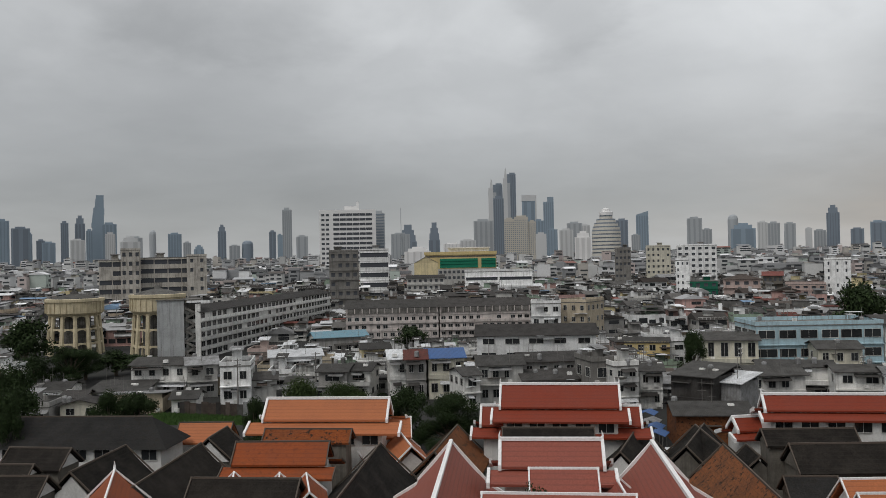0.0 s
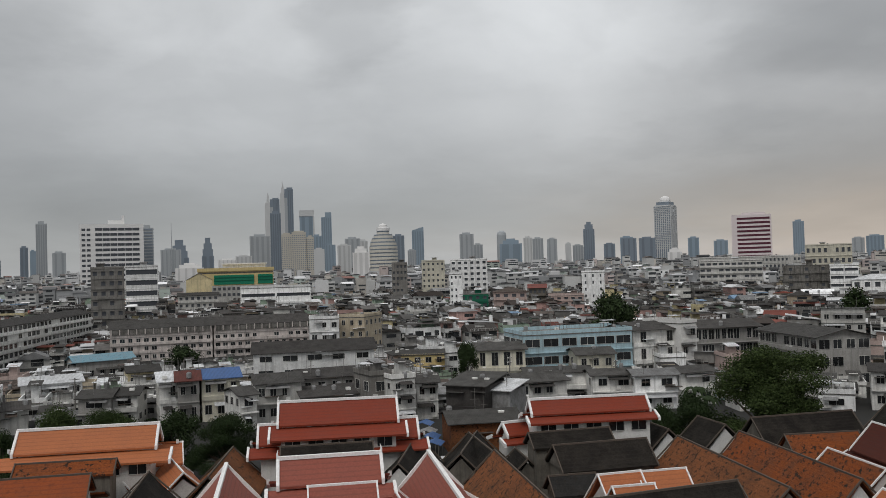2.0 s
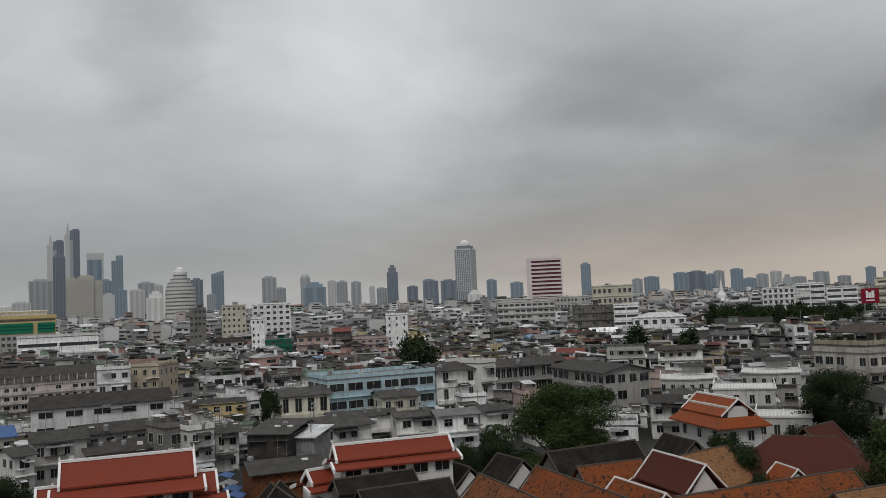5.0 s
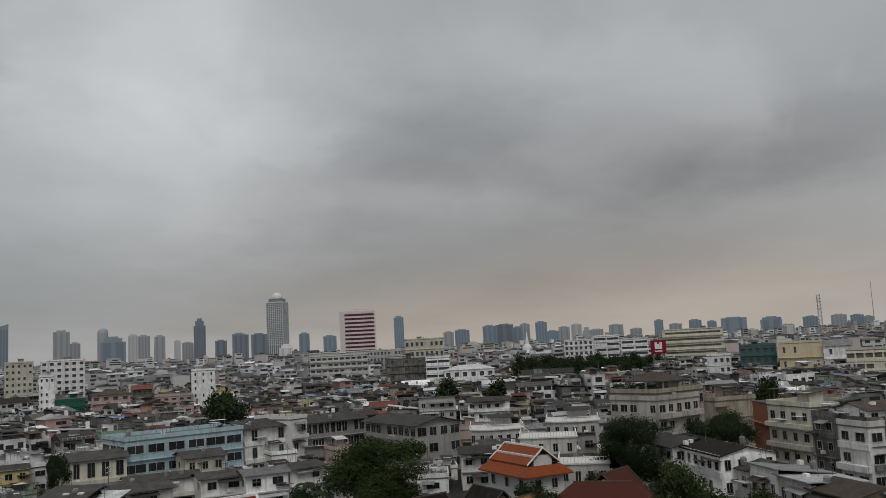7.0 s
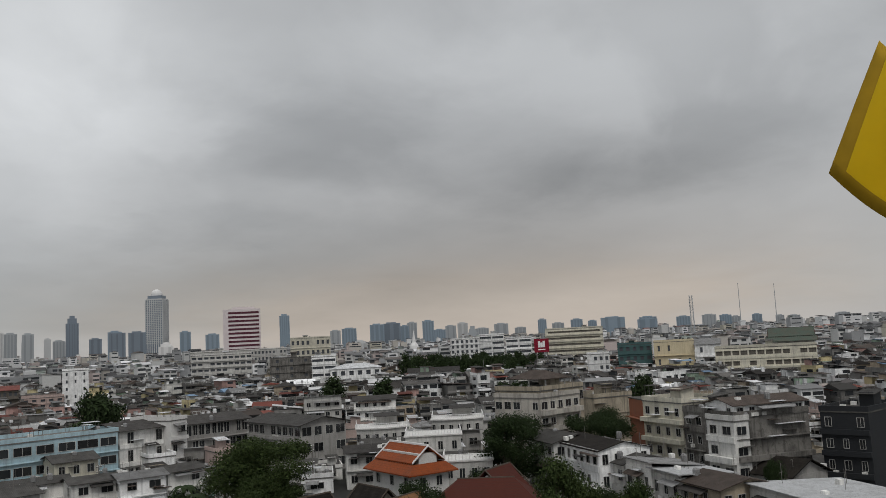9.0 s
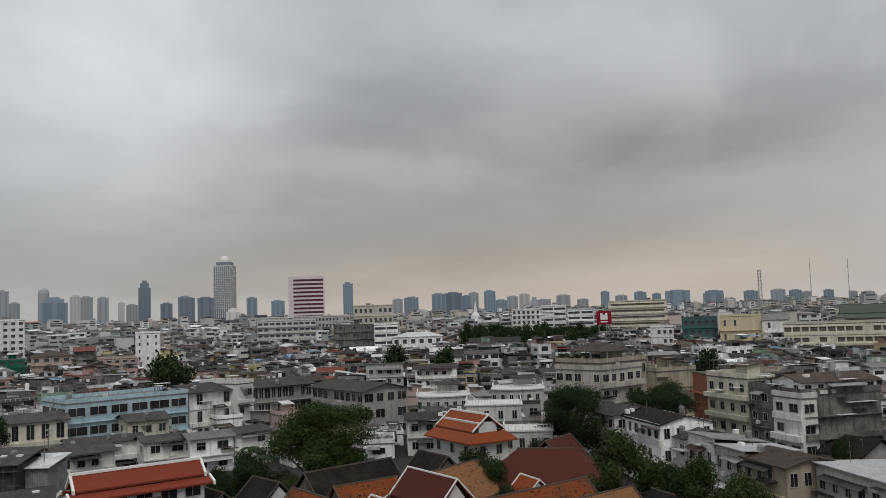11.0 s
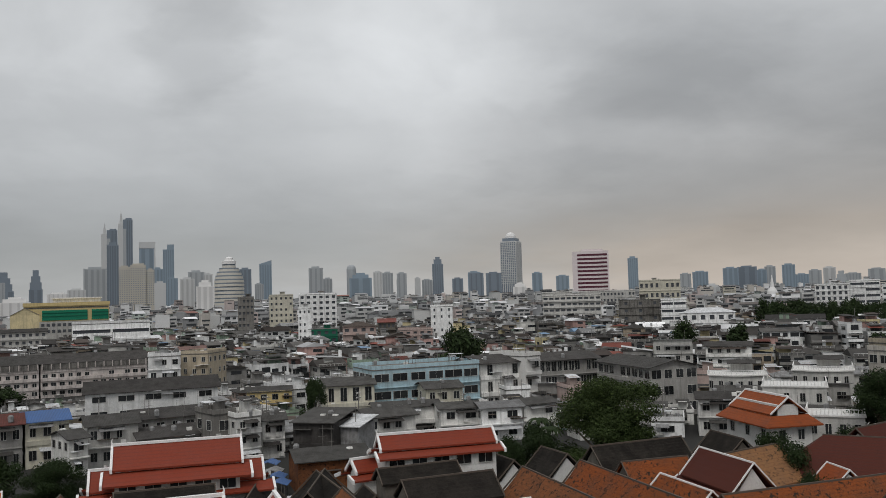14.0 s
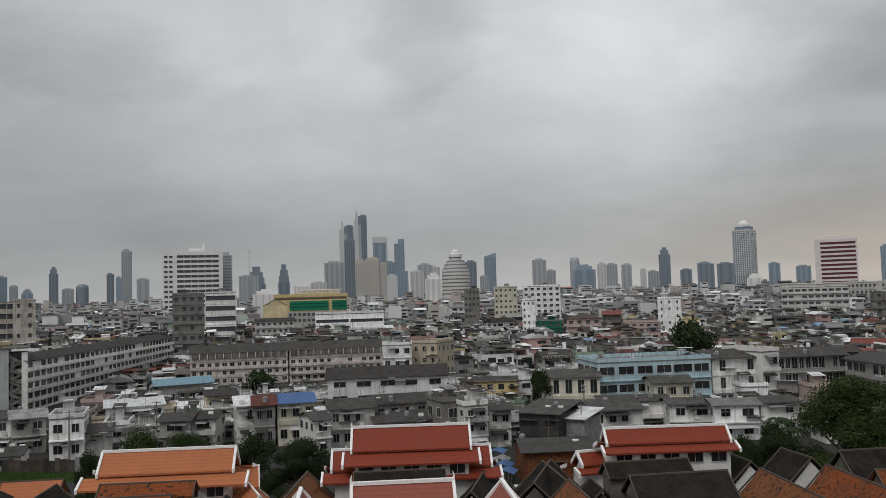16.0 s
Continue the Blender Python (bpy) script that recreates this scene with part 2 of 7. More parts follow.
DERELICT = material("derelict_concrete", (0.50, 0.47, 0.42), 0.9, stain=0.7, streak=0.7, scale=0.25, stain_to=(0.10, 0.09, 0.08))
TANWALL = material("stained_tan_plaster", (0.40, 0.35, 0.27), 0.92, stain=0.75, streak=0.8, scale=0.3, stain_to=(0.11, 0.10, 0.085), spots=0.15)
BLACKENED_SHADE = material("blackened_concrete_and_shade", (0.20, 0.19, 0.175), 0.92, stain=0.9, streak=0.9, scale=0.3, stain_to=(0.025, 0.024, 0.022), spots=0.35)
ROOFDECK = material("stained_roof_deck", (0.15, 0.145, 0.135), 0.92, stain=0.85, scale=0.5, vary=0.4, stain_to=(0.035, 0.033, 0.03), spots=0.3)
TEALSHEET = material("faded_blue_tarpaulin", (0.15, 0.28, 0.345), 0.7, stain=0.8, stain_to=(0.24, 0.26, 0.27), scale=0.9, spots=0.3)
BARK = material("bark", (0.10, 0.08, 0.06), 0.95, stain=0.5, scale=1.5, bump=0.4)

# ---- mesh helpers ----


def part(name, bm, mats, parent=None, label=""):
    """Links a bmesh as one mesh object under a thing or a part."""
    me = bpy.data.meshes.new(name)
    bm.to_mesh(me)
    bm.free()
    return piece(name, me, mats, parent, label)


def piece(name, me, mats, parent=None, label="", m=None):
    if not me.materials:
        for x in (mats if isinstance(mats, (list, tuple)) else [mats]):
            me.materials.append(x)
    ob = new(name, me)
    ob.parent = parent
    if m is not None:
        ob.matrix_local = m
    if label:
        tagged(ob, label)
    return ob


def thing(name, m, label, category, group="", kind=""):
    ob = new(name)
    ob.matrix_world = m
    ob.empty_display_size = 0.5
    return tagged(ob, label, category, group, kind)


def face(bm, pts, mat=0):
    f = bm.faces.new([bm.verts.new(p) for p in pts])
    f.material_index = mat
    return f


def box(bm, x0, x1, y0, y1, z0, z1, mat=0, m=None):
    c = [(x, y, z) for x in (x0, x1) for y in (y0, y1) for z in (z0, z1)]
    if m is not None:
        c = [m @ Vector(p) for p in c]
    v = [bm.verts.new(p) for p in c]
    for ids in ((0, 1, 3, 2), (4, 6, 7, 5), (0, 4, 5, 1), (2, 3, 7, 6), (0, 2, 6, 4), (1, 5, 7, 3)):
        bm.faces.new([v[i] for i in ids]).material_index = mat
    return v


def slab(bm, pts, thick, mat=0):
    """A sheet with thickness: pts counter-clockwise from above, thickness downwards."""
    a = [bm.verts.new(p) for p in pts]
    b = [bm.verts.new((p[0], p[1], p[2] - thick)) for p in pts]
    bm.faces.new(a).material_index = mat
    bm.faces.new(b[::-1]).material_index = mat
    n = len(a)
    for i in range(n):
        bm.faces.new((a[i], b[i], b[(i + 1) % n], a[(i + 1) % n])).material_index = mat


def lathe(bm, rings, n=20, mat=0, cx=0.0, cy=0.0):
    """rings: (radius, height) from below; closed at both ends."""
    loops = [[bm.verts.new((cx + r * math.cos(2 * math.pi * i / n), cy + r * math.sin(2 * math.pi * i / n), z)) for i in range(n)] for r, z in rings]
    for a, b in zip(loops, loops[1:]):
        for i in range(n):
            bm.faces.new((a[i], a[(i + 1) % n], b[(i + 1) % n], b[i])).material_index = mat
    bm.faces.new(loops[0][::-1]).material_index = mat
    bm.faces.new(loops[-1]).material_index = mat


def tube(bm, a, b, r0, r1, n=6, mat=0):
    a, b = Vector(a), Vector(b)
    d = (b - a).normalized()
    s = d.orthogonal().normalized()
    u = d.cross(s)
    lo = [bm.verts.new(a + r0 * (math.cos(2 * math.pi * i / n) * s + math.sin(2 * math.pi * i / n) * u)) for i in range(n)]
    hi = [bm.verts.new(b + r1 * (math.cos(2 * math.pi * i / n) * s + math.sin(2 * math.pi * i / n) * u)) for i in range(n)]
    for i in range(n):
        bm.faces.new((lo[i], lo[(i + 1) % n], hi[(i + 1) % n], hi[i])).material_index = mat
    bm.faces.new(lo[::-1]).material_index = mat
    bm.faces.new(hi).material_index = mat


def polar(az, r):
    return r * math.sin(radians(az)), r * math.cos(radians(az))


# ---- ground ----
bm = bmesh.new()
face(bm, [(-4800, -4800, 0), (4800, -4800, 0), (4800, 4800, 0), (-4800, 4800, 0)])
tagged(part("ground", bm, GROUND), "grey paved city ground between the buildings", "ground", kind="structure")

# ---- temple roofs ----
# worn plaster; its dark tone paints shade onto the temple halls' whitish walls
WORNSHADE = material("worn_plaster_and_shade", (0.16, 0.145, 0.125), 0.9, stain=0.7, streak=0.6, scale=0.5, stain_to=(0.04, 0.036, 0.03))
_pane = {}


def pane_mesh(w, h):
    """A window: a dark pane set back in a raised frame, facing -y, about its middle."""
    key = (round(w, 1), round(h, 1))
    if key not in _pane:
        b = bmesh.new()
        w2, h2, f = w / 2, h / 2, 0.06
        rings = []
        for x_, z_, y_ in ((w2 + f, h2 + f, 0.06), (w2 + f, h2 + f, -0.1), (w2, h2, -0.1), (w2, h2, -0.01)):
            rings.append([b.verts.new((sx * x_, y_, sz * z_)) for sx, sz in ((-1, -1), (1, -1), (1, 1), (-1, 1))])
        for k in range(3):
            for q in range(4):
                b.faces.new((rings[k][q], rings[k][(q + 1) % 4], rings[k + 1][(q + 1) % 4], rings[k + 1][q])).material_index = 1
        mid0, mid1 = [[b.verts.new((0.03 * s, -0.01, z)) for z in (-h2, h2)] for s in (-1, 1)]
        r3 = rings[3]
        for quad, mt in (((r3[0], mid0[0], mid0[1], r3[3]), 0), ((mid0[0], mid1[0], mid1[1], mid0[1]), 1), ((mid1[0], r3[1], r3[2], mid1[1]), 0)):
            b.faces.new(quad).material_index = mt
        me = bpy.data.meshes.new("window")
        b.to_mesh(me)
        b.free()
        me.materials.append(GLASS)
        me.materials.append(PLASTER[1])
        _pane[key] = me
    return _pane[key]


def sheet(bm, x0, x1, prof, thick):
    """One bent sheet along x over a profile of (y, z)."""
    A = [[bm.verts.new((x, y, z - d)) for y, z in prof] for x, d in ((x0, 0), (x1, 0), (x0, thick), (x1, thick))]
    n = len(prof)
    for i in range(n - 1):
        bm.faces.new((A[0][i], A[1][i], A[1][i + 1], A[0][i + 1]))
        bm.faces.new((A[2][i + 1], A[3][i + 1], A[3][i], A[2][i]))
        bm.faces.new((A[0][i + 1], A[2][i + 1], A[2][i], A[0][i]))
        bm.faces.new((A[1][i], A[3][i], A[3][i + 1], A[1][i + 1]))
    bm.faces.new((A[0][0], A[2][0], A[3][0], A[1][0]))
    bm.faces.new((A[1][n - 1], A[3][n - 1], A[2][n - 1], A[0][n - 1]))
    bmesh.ops.recalc_face_normals(bm, faces=bm.faces)


def slope(half_in, z_in, half_out, z_out, sag):
    return [(half_in + (half_out - half_in) * k / 4, z_in + (z_out - z_in) * k / 4 - sag * math.sin(math.pi * k / 4)) for k in range(5)]


def barge(bm, x, half_in, z_in, half_out, z_out, s, w=0.16, up=0.18):
    a, b = Vector((x, s * half_in, z_in + 0.06)), Vector((x, s * half_out, z_out + 0.06))
    for p0, p1 in ((a, b),):
        v = []
        for dx in (-w / 2, w / 2):
            for p, dz in ((p0, up * 0.45), (p1, up * 0.45), (p1, -up), (p0, -up)):
                v.append(bm.verts.new((p.x + dx, p.y, p.z + dz)))
        for ids in ((0, 1, 2, 3), (7, 6, 5, 4), (0, 4, 5, 1), (1, 5, 6, 2), (2, 6, 7, 3), (3, 7, 4, 0)):
            bm.faces.new([v[i] for i in ids])


def temple_hall(p0, p1, zr, half, ze, roof, trim=TRIM, tiers=1, label="", windows=0, wall=WHITE, finial=False, step=0.9, name="temple_hall", hip=False, gable=None):
    """A hall with a steep tiled roof. p0, p1: the ends of its ridge on plan; zr, ze: heights of ridge and eaves."""
    a, b = Vector(p0), Vector(p1)
    d = b - a
    L = d.length / 2
    mid = (a + b) / 2
    t = thing(name, pose(mid.x, mid.y, 0, 0, 0, math.degrees(math.atan2(d.y, d.x))), label or "temple hall with a tiled gable roof and white walls", "temple hall", "temple halls")
    bold = 0.26 if tiers == 2 and trim is TRIM and roof is not MAROON else 0.12
    runs = [(0.0, zr, half, ze, 0.0)]
    if tiers == 2:
        hm, zm = half * 0.56, ze + (zr - ze) * 0.36
        runs = [(0.0, zr, hm, zm, 0.0), (hm - 0.25, zm - 0.30, half, ze, step)]
    for i, (hi, zi, ho, zo, ext) in enumerate(runs):
        sl = slope(hi, zi, ho, zo, (zi - zo) * 0.05)
        if hip:
            bm = bmesh.new()
            e = L + half * 0.9
            R = [bm.verts.new((s * L, 0, zi)) for s in (-1, 1)]
            for z_, flip in ((zo, False),):
                C = [bm.verts.new((sx * e, sy * ho, z_)) for sx, sy in ((-1, -1), (1, -1), (1, 1), (-1, 1))]
            for f in ((C[0], C[1], R[1], R[0]), (C[1], C[2], R[1]), (C[2], C[3], R[0], R[1]), (C[3], C[0], R[0]), (C[3], C[2], C[1], C[0])):
                bm.faces.new(f)
            top_ = part("roof", bm, roof, t)
        elif i == 0:
            bm = bmesh.new()
            sheet(bm, -L - ext, L + ext, [(-y, z) for y, z in sl[::-1]] + sl[1:], 0.2)
            top_ = part("roof", bm, roof, t)
            hold = top_
        else:
            for s in (-1, 1):
                bm = bmesh.new()
                sheet(bm, -L - ext, L + ext, [(s * y, z) for y, z in sl], 0.2)
                hold = part("lower_roof", bm, roof, t)
        if not hip:
            for sx in (-1, 1):
                for sy in (-1, 1):
                    bm = bmesh.new()
                    barge(bm, sx * (L + ext + 0.05), hi, zi, ho + 0.1, zo - 0.05, sy, bold, bold * 1.2)
                    part("bargeboard", bm, trim, hold)
    bm = bmesh.new()
    box(bm, -L - 0.15, L + 0.15, -bold * 0.6, bold * 0.6, zr - 0.08, zr + bold * 0.8)
    if finial:
        for s in (-1, 1):
            tube(bm, (s * L, 0, zr), (s * (L + 0.12), 0, zr + 0.35), 0.13, 0.09, 6)
            tube(bm, (s * (L + 0.12), 0, zr + 0.33), (s * (L + 0.02), 0, zr + 0.75), 0.09, 0.02, 6)
    part("ridge_cap", bm, trim, top_)
    # walls with gable ends
    bm = bmesh.new()
    hw, lw, zt = half * (0.80 if tiers == 2 else 0.84), L + half * 0.66 if hip else L - 0.35, ze - 0.02
    prof = [(-hw, 0), (hw, 0), (hw, zt), (0, zr - 0.75), (-hw, zt)]
    if tiers == 2:
        prof = [(-hw, 0), (hw, 0), (hw, ze - 0.05), (hm * 0.88, zm - 0.85), (0, zr - 0.6), (-hm * 0.88, zm - 0.85), (-hw, ze - 0.05)]
    if hip:
        prof = [(-hw, 0), (hw, 0), (hw, ze - 0.02), (-hw, ze - 0.02)]
    A = [bm.verts.new((-lw, y, z)) for y, z in prof]
    B = [bm.verts.new((lw, y, z)) for y, z in prof]
    bm.faces.new(A[::-1])
    bm.faces.new(B)
    for i in range(len(prof)):
        j = (i + 1) % len(prof)
        bm.faces.new((A[i], A[j], B[j], B[i]))
    bmesh.ops.recalc_face_normals(bm, faces=bm.faces)
    part("wall", bm, wall, t)
    if gable and not hip and tiers == 1:
        for s in (-1, 1):
            bm = bmesh.new()
            x0, x1 = s * lw, s * (lw + 0.14)
            zz = ze + 0.05
            A = [bm.verts.new((x0, y, z)) for y, z in ((-hw * 0.9, zz), (hw * 0.9, zz), (0, zr - 0.5))]
            B = [bm.verts.new((x1, y, z)) for y, z in ((-hw * 0.9, zz), (hw * 0.9, zz), (0, zr - 0.5))]
            bm.faces.new(A)
            bm.faces.new(B)
            for q in range(3):
                bm.faces.new((A[q], A[(q + 1) % 3], B[(q + 1) % 3], B[q]))
            bmesh.ops.recalc_face_normals(bm, faces=bm.faces)
            part("gable", bm, gable, t)
    for i in range(windows):
        x = -lw + 2 * lw * (i + 0.5) / windows
        ww = min(1.9, 1.3 * lw / windows)
        me = pane_mesh(ww, 1.2)
        for s in (-1, 1):
            piece("window", me, None, t, m=pose(x, s * (hw + 0.02), ze - 0.75, 0, 0, 0 if s < 0 else 180))
    return t


# ---- city buildings ----
PLACED, TOPS = [], []
GREENNET = material("green_netting", (0.02, 0.12, 0.075), 0.8, stain=0.4, stain_to=(0.02, 0.07, 0.05), vary=0.2)
TERRA = material("terracotta_paint", (0.30, 0.12, 0.07), 0.8, stain=0.3, streak=0.3)
BLACKWALL = material("black_cladding", (0.03, 0.032, 0.035), 0.5, stain=0.2, stain_to=(0.05, 0.05, 0.05))
# teal with a little distance haze painted into its colour
TEALWALL = material("hazed_teal_cladding", (0.07, 0.13, 0.13), 0.6, stain=0.3, stain_to=(0.03, 0.05, 0.05))


def grid_windows(bm, w, d, z0, floors, fh, sides, cols, mat=1, frac=0.62, tall=0.5, depth=0.18):
    """Dark openings with sills on the given sides, as real recessed-looking boxes with lintels."""
    for side in sides:
        span = w if side in "fb" else d
        off = d / 2 if side in "fb" else w / 2
        n = max(1, cols if side in "fb" else int(cols * d / w + 0.5))
        turn = {"f": 0, "r": 90, "b": 180, "l": 270}[side]
        m = pose(0, 0, 0, 0, 0, turn)
        for k in range(floors):
            for i in range(n):
                if random.random() < 0.08:
                    continue
                x = -span / 2 + span * (i + 0.5) / n
                ww = span / n * frac / 2
                zc = z0 + k * fh + fh * 0.55
                box(bm, x - ww, x + ww, -off - 0.03, -off + 0.1, zc - fh * tall / 2, zc + fh * tall / 2, mat, m)
                box(bm, x - ww - 0.12, x + ww + 0.12, -off - 0.45, -off + 0.1, zc + fh * tall / 2, zc + fh * tall / 2 + 0.12, 0, m)


def building(x, y, yaw, w, d, floors, wall, roof, fh=3.1, kind="gable", label="", cols=0, group="city houses", name="house", sides="flr", single=False, ledges=True, parapet=True, clutter=True, over=0.6, rise=None, glass=None, frac=0.5, tall=0.4, base=0.0, category="house", seed=None, awn=True, gallery=False):
    """A town building about (x, y), its front towards local -y."""
    rng = random.Random(seed if seed is not None else int(x * 7 + y * 13))
    t = thing(name, pose(x, y, base, 0, 0, yaw), label or "weathered plaster town house with a sheet roof", category, group)
    h = floors * fh
    PLACED.append((x, y, w * 0.5, d * 0.5, yaw))
    TOPS.append((x, y, yaw, w, d, base + h, kind))
    cols = cols or max(1, int(w / 3.4))
    bm = bmesh.new()
    box(bm, -w / 2, w / 2, -d / 2, d / 2, 0, h)
    part("wall", bm, wall, t)
    if not single and sides:
        bm = bmesh.new()
        st = random.getstate()
        random.seed(rng.random())
        grid_windows(bm, w, d, 0, floors, fh, sides, cols, frac=frac, tall=tall)
        random.setstate(st)
        # beyond 380 m the panes take a paler colour, haze painted into the glass
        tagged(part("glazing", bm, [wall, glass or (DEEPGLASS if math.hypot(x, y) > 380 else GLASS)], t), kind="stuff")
    if single:
        n = cols
        for side in sides:
            span, off = (w, d / 2) if side in "fb" else (d, w / 2)
            nn = n if side in "fb" else max(1, int(n * d / w + 0.5))
            turn = {"f": 0, "r": 90, "b": 180, "l": 270}[side]
            for k in range(floors):
                for i in range(nn):
                    if rng.random() < 0.1:
                        continue
                    xx = -span / 2 + span * (i + 0.5) / nn
                    me = pane_mesh(round(span / nn * frac * (0.8 if rng.random() < 0.5 else 1.0), 1), round(fh * tall, 1))
                    piece("window", me, None, t, m=pose(0, 0, 0, 0, 0, turn) @ pose(xx, -off, k * fh + fh * 0.55))
    if single and sides:
        for k in range(floors):
            if awn and rng.random() < 0.75:
                aw, ax = rng.uniform(0.25, 0.8) * w, rng.uniform(-0.2, 0.2) * w
                x0, x1 = max(-w / 2, ax - aw / 2), min(w / 2, ax + aw / 2)
                z = k * fh + fh * 0.86
                bm = bmesh.new()
                slab(bm, [(x0, -d / 2 - rng.uniform(0.9, 1.7), z - 0.45), (x1, -d / 2 - 1.3, z - 0.45), (x1, -d / 2, z), (x0, -d / 2, z)], 0.06)
                part("awning", bm, rng.choice(SHEET[:5] + SHEET[3:5]), t)
        for k in range(rng.randrange(1, 4)):
            bm = bmesh.new()
            ax, z = rng.uniform(-0.45, 0.4) * w, rng.randrange(floors) * fh + 0.4
            box(bm, ax, ax + 0.8, -d / 2 - 0.42, -d / 2 - 0.02, z, z + 0.58)
            part("air_conditioner", bm, PLASTER[0], t)
    if ledges:
        for k in range(1, floors):
            bm = bmesh.new()
            box(bm, -w / 2 - 0.05, w / 2 + 0.05, -d / 2 - rng.choice((0.25, 0.5, 0.9)), -d / 2 + 0.1, k * fh - 0.12, k * fh + (0.85 if gallery else rng.choice((0.06, 0.06, 0.7))))
            part("ledge", bm, wall, t)
    o = over
    bm = bmesh.new()
    if kind == "gable":
        r = rise if rise is not None else 0.13 * d
        for s in (-1, 1):
            p = [(-w / 2 - o, 0, h + r), (-w / 2 - o, s * (d / 2 + o), h - 0.1), (w / 2 + o, s * (d / 2 + o), h - 0.1), (w / 2 + o, 0, h + r)]
            slab(bm, p if s < 0 else p[::-1], 0.14)
        part("roof", bm, roof, t)
        for s in (-1, 1):
            bm = bmesh.new()
            v = [(s * (w / 2 - 0.1), -d / 2, h - 0.15), (s * (w / 2 - 0.1), d / 2, h - 0.15), (s * (w / 2 - 0.1), 0, h + r - 0.18)]
            v2 = [(p[0] - s * 0.2, p[1], p[2]) for p in v]
            A = [bm.verts.new(p) for p in v]
            B = [bm.verts.new(p) for p in v2]
            bm.faces.new(A)
            bm.faces.new(B[::-1])
            for i in range(3):
                bm.faces.new((A[i], B[i], B[(i + 1) % 3], A[(i + 1) % 3]))
            bmesh.ops.recalc_face_normals(bm, faces=bm.faces)
            part("gable", bm, wall, t)
    elif kind == "shed":
        r = rise if rise is not None else 0.14 * d
        s = rng.choice((-1, 1))
        slab(bm, [(-w / 2 - o, -d / 2 - o, h + 0.15 + (r if s > 0 else 0)), (w / 2 + o, -d / 2 - o, h + 0.15 + (r if s > 0 else 0)), (w / 2 + o, d / 2 + o, h + 0.15 + (0 if s > 0 else r)), (-w / 2 - o, d / 2 + o, h + 0.15 + (0 if s > 0 else r))], 0.14)
        part("roof", bm, roof, t)
        bm = bmesh.new()
        box(bm, -w / 2 + 0.1, w / 2 - 0.1, (-d / 2 + 0.1) if s > 0 else (d / 2 - 0.3), (-d / 2 + 0.3) if s > 0 else (d / 2 - 0.1), h - 0.1, h + r)
        part("upstand", bm, wall, t)
    elif kind == "hip":
        r = rise if rise is not None else 0.15 * d
        e = max(0.5, w / 2 - d / 2)
        P = [(-w / 2 - o, -d / 2 - o, h), (w / 2 + o, -d / 2 - o, h), (w / 2 + o, d / 2 + o, h), (-w / 2 - o, d / 2 + o, h)]
        R0, R1 = (-e, 0, h + r), (e, 0, h + r)
        for f in ((P[0], P[1], R1, R0), (P[2], P[3], R0, R1), (P[1], P[2], R1), (P[3], P[0], R0)):
            slab(bm, f, 0.16)
        part("roof", bm, roof, t)
    else:
        box(bm, -w / 2 - 0.1, w / 2 + 0.1, -d / 2 - 0.1, d / 2 + 0.1, h - 0.05, h + 0.18)
        part("roof", bm, ROOFDECK, t)
        if parapet:
            bm = bmesh.new()
            for x0, x1, y0, y1 in ((-w / 2 - 0.1, w / 2 + 0.1, -d / 2 - 0.1, -d / 2 + 0.12), (-w / 2 - 0.1, w / 2 + 0.1, d / 2 - 0.12, d / 2 + 0.1), (-w / 2 - 0.1, -w / 2 + 0.12, -d / 2 + 0.12, d / 2 - 0.12), (w / 2 - 0.12, w / 2 + 0.1, -d / 2 + 0.12, d / 2 - 0.12)):
                box(bm, x0, x1, y0, y1, h + 0.18, h + 1.0)
            part("parapet", bm, wall, t)
        if clutter:
            bm = bmesh.new()
            bx, by = rng.uniform(-0.25, 0.25) * w, rng.uniform(-0.1, 0.25) * d
            bw, bd, bh = min(3.2, w * 0.3), min(3.0, d * 0.3), rng.uniform(2.0, 2.8)
            box(bm, bx - bw / 2, bx + bw / 2, by - bd / 2, by + bd / 2, h + 0.18, h + 0.18 + bh)
            stair = part("stair_head", bm, wall, t)
            bm = bmesh.new()
            slab(bm, [(bx - bw / 2 - 0.5, by - bd / 2 - 0.9, h + bh), (bx + bw / 2 + 0.6, by - bd / 2 - 0.9, h + bh), (bx + bw / 2 + 0.6, by + bd / 2 + 0.4, h + bh + 0.5), (bx - bw / 2 - 0.5, by + bd / 2 + 0.4, h + bh + 0.5)], 0.1)
            part("canopy", bm, rng.choice(SHEET[:5]), stair)
    if clutter and rng.random() < 0.5:
        bm = bmesh.new()
        tx, ty = rng.uniform(-0.4, 0.4) * w, d / 2 - 1.0
        lathe(bm, [(0.6, h + 0.1), (0.62, h + 1.5), (0.45, h + 1.75), (0.1, h + 1.85)], 10, cx=tx, cy=ty) if kind == "flat" else tube(bm, (tx, 0, h), (tx, 0, h + rng.uniform(3, 5)), 0.05, 0.03, 5)
        part("water_tank" if kind == "flat" else "aerial", bm, SHEET[3] if kind == "flat" else CONCRETE, t)
    return t


# ---- trees ----
_tree = {}


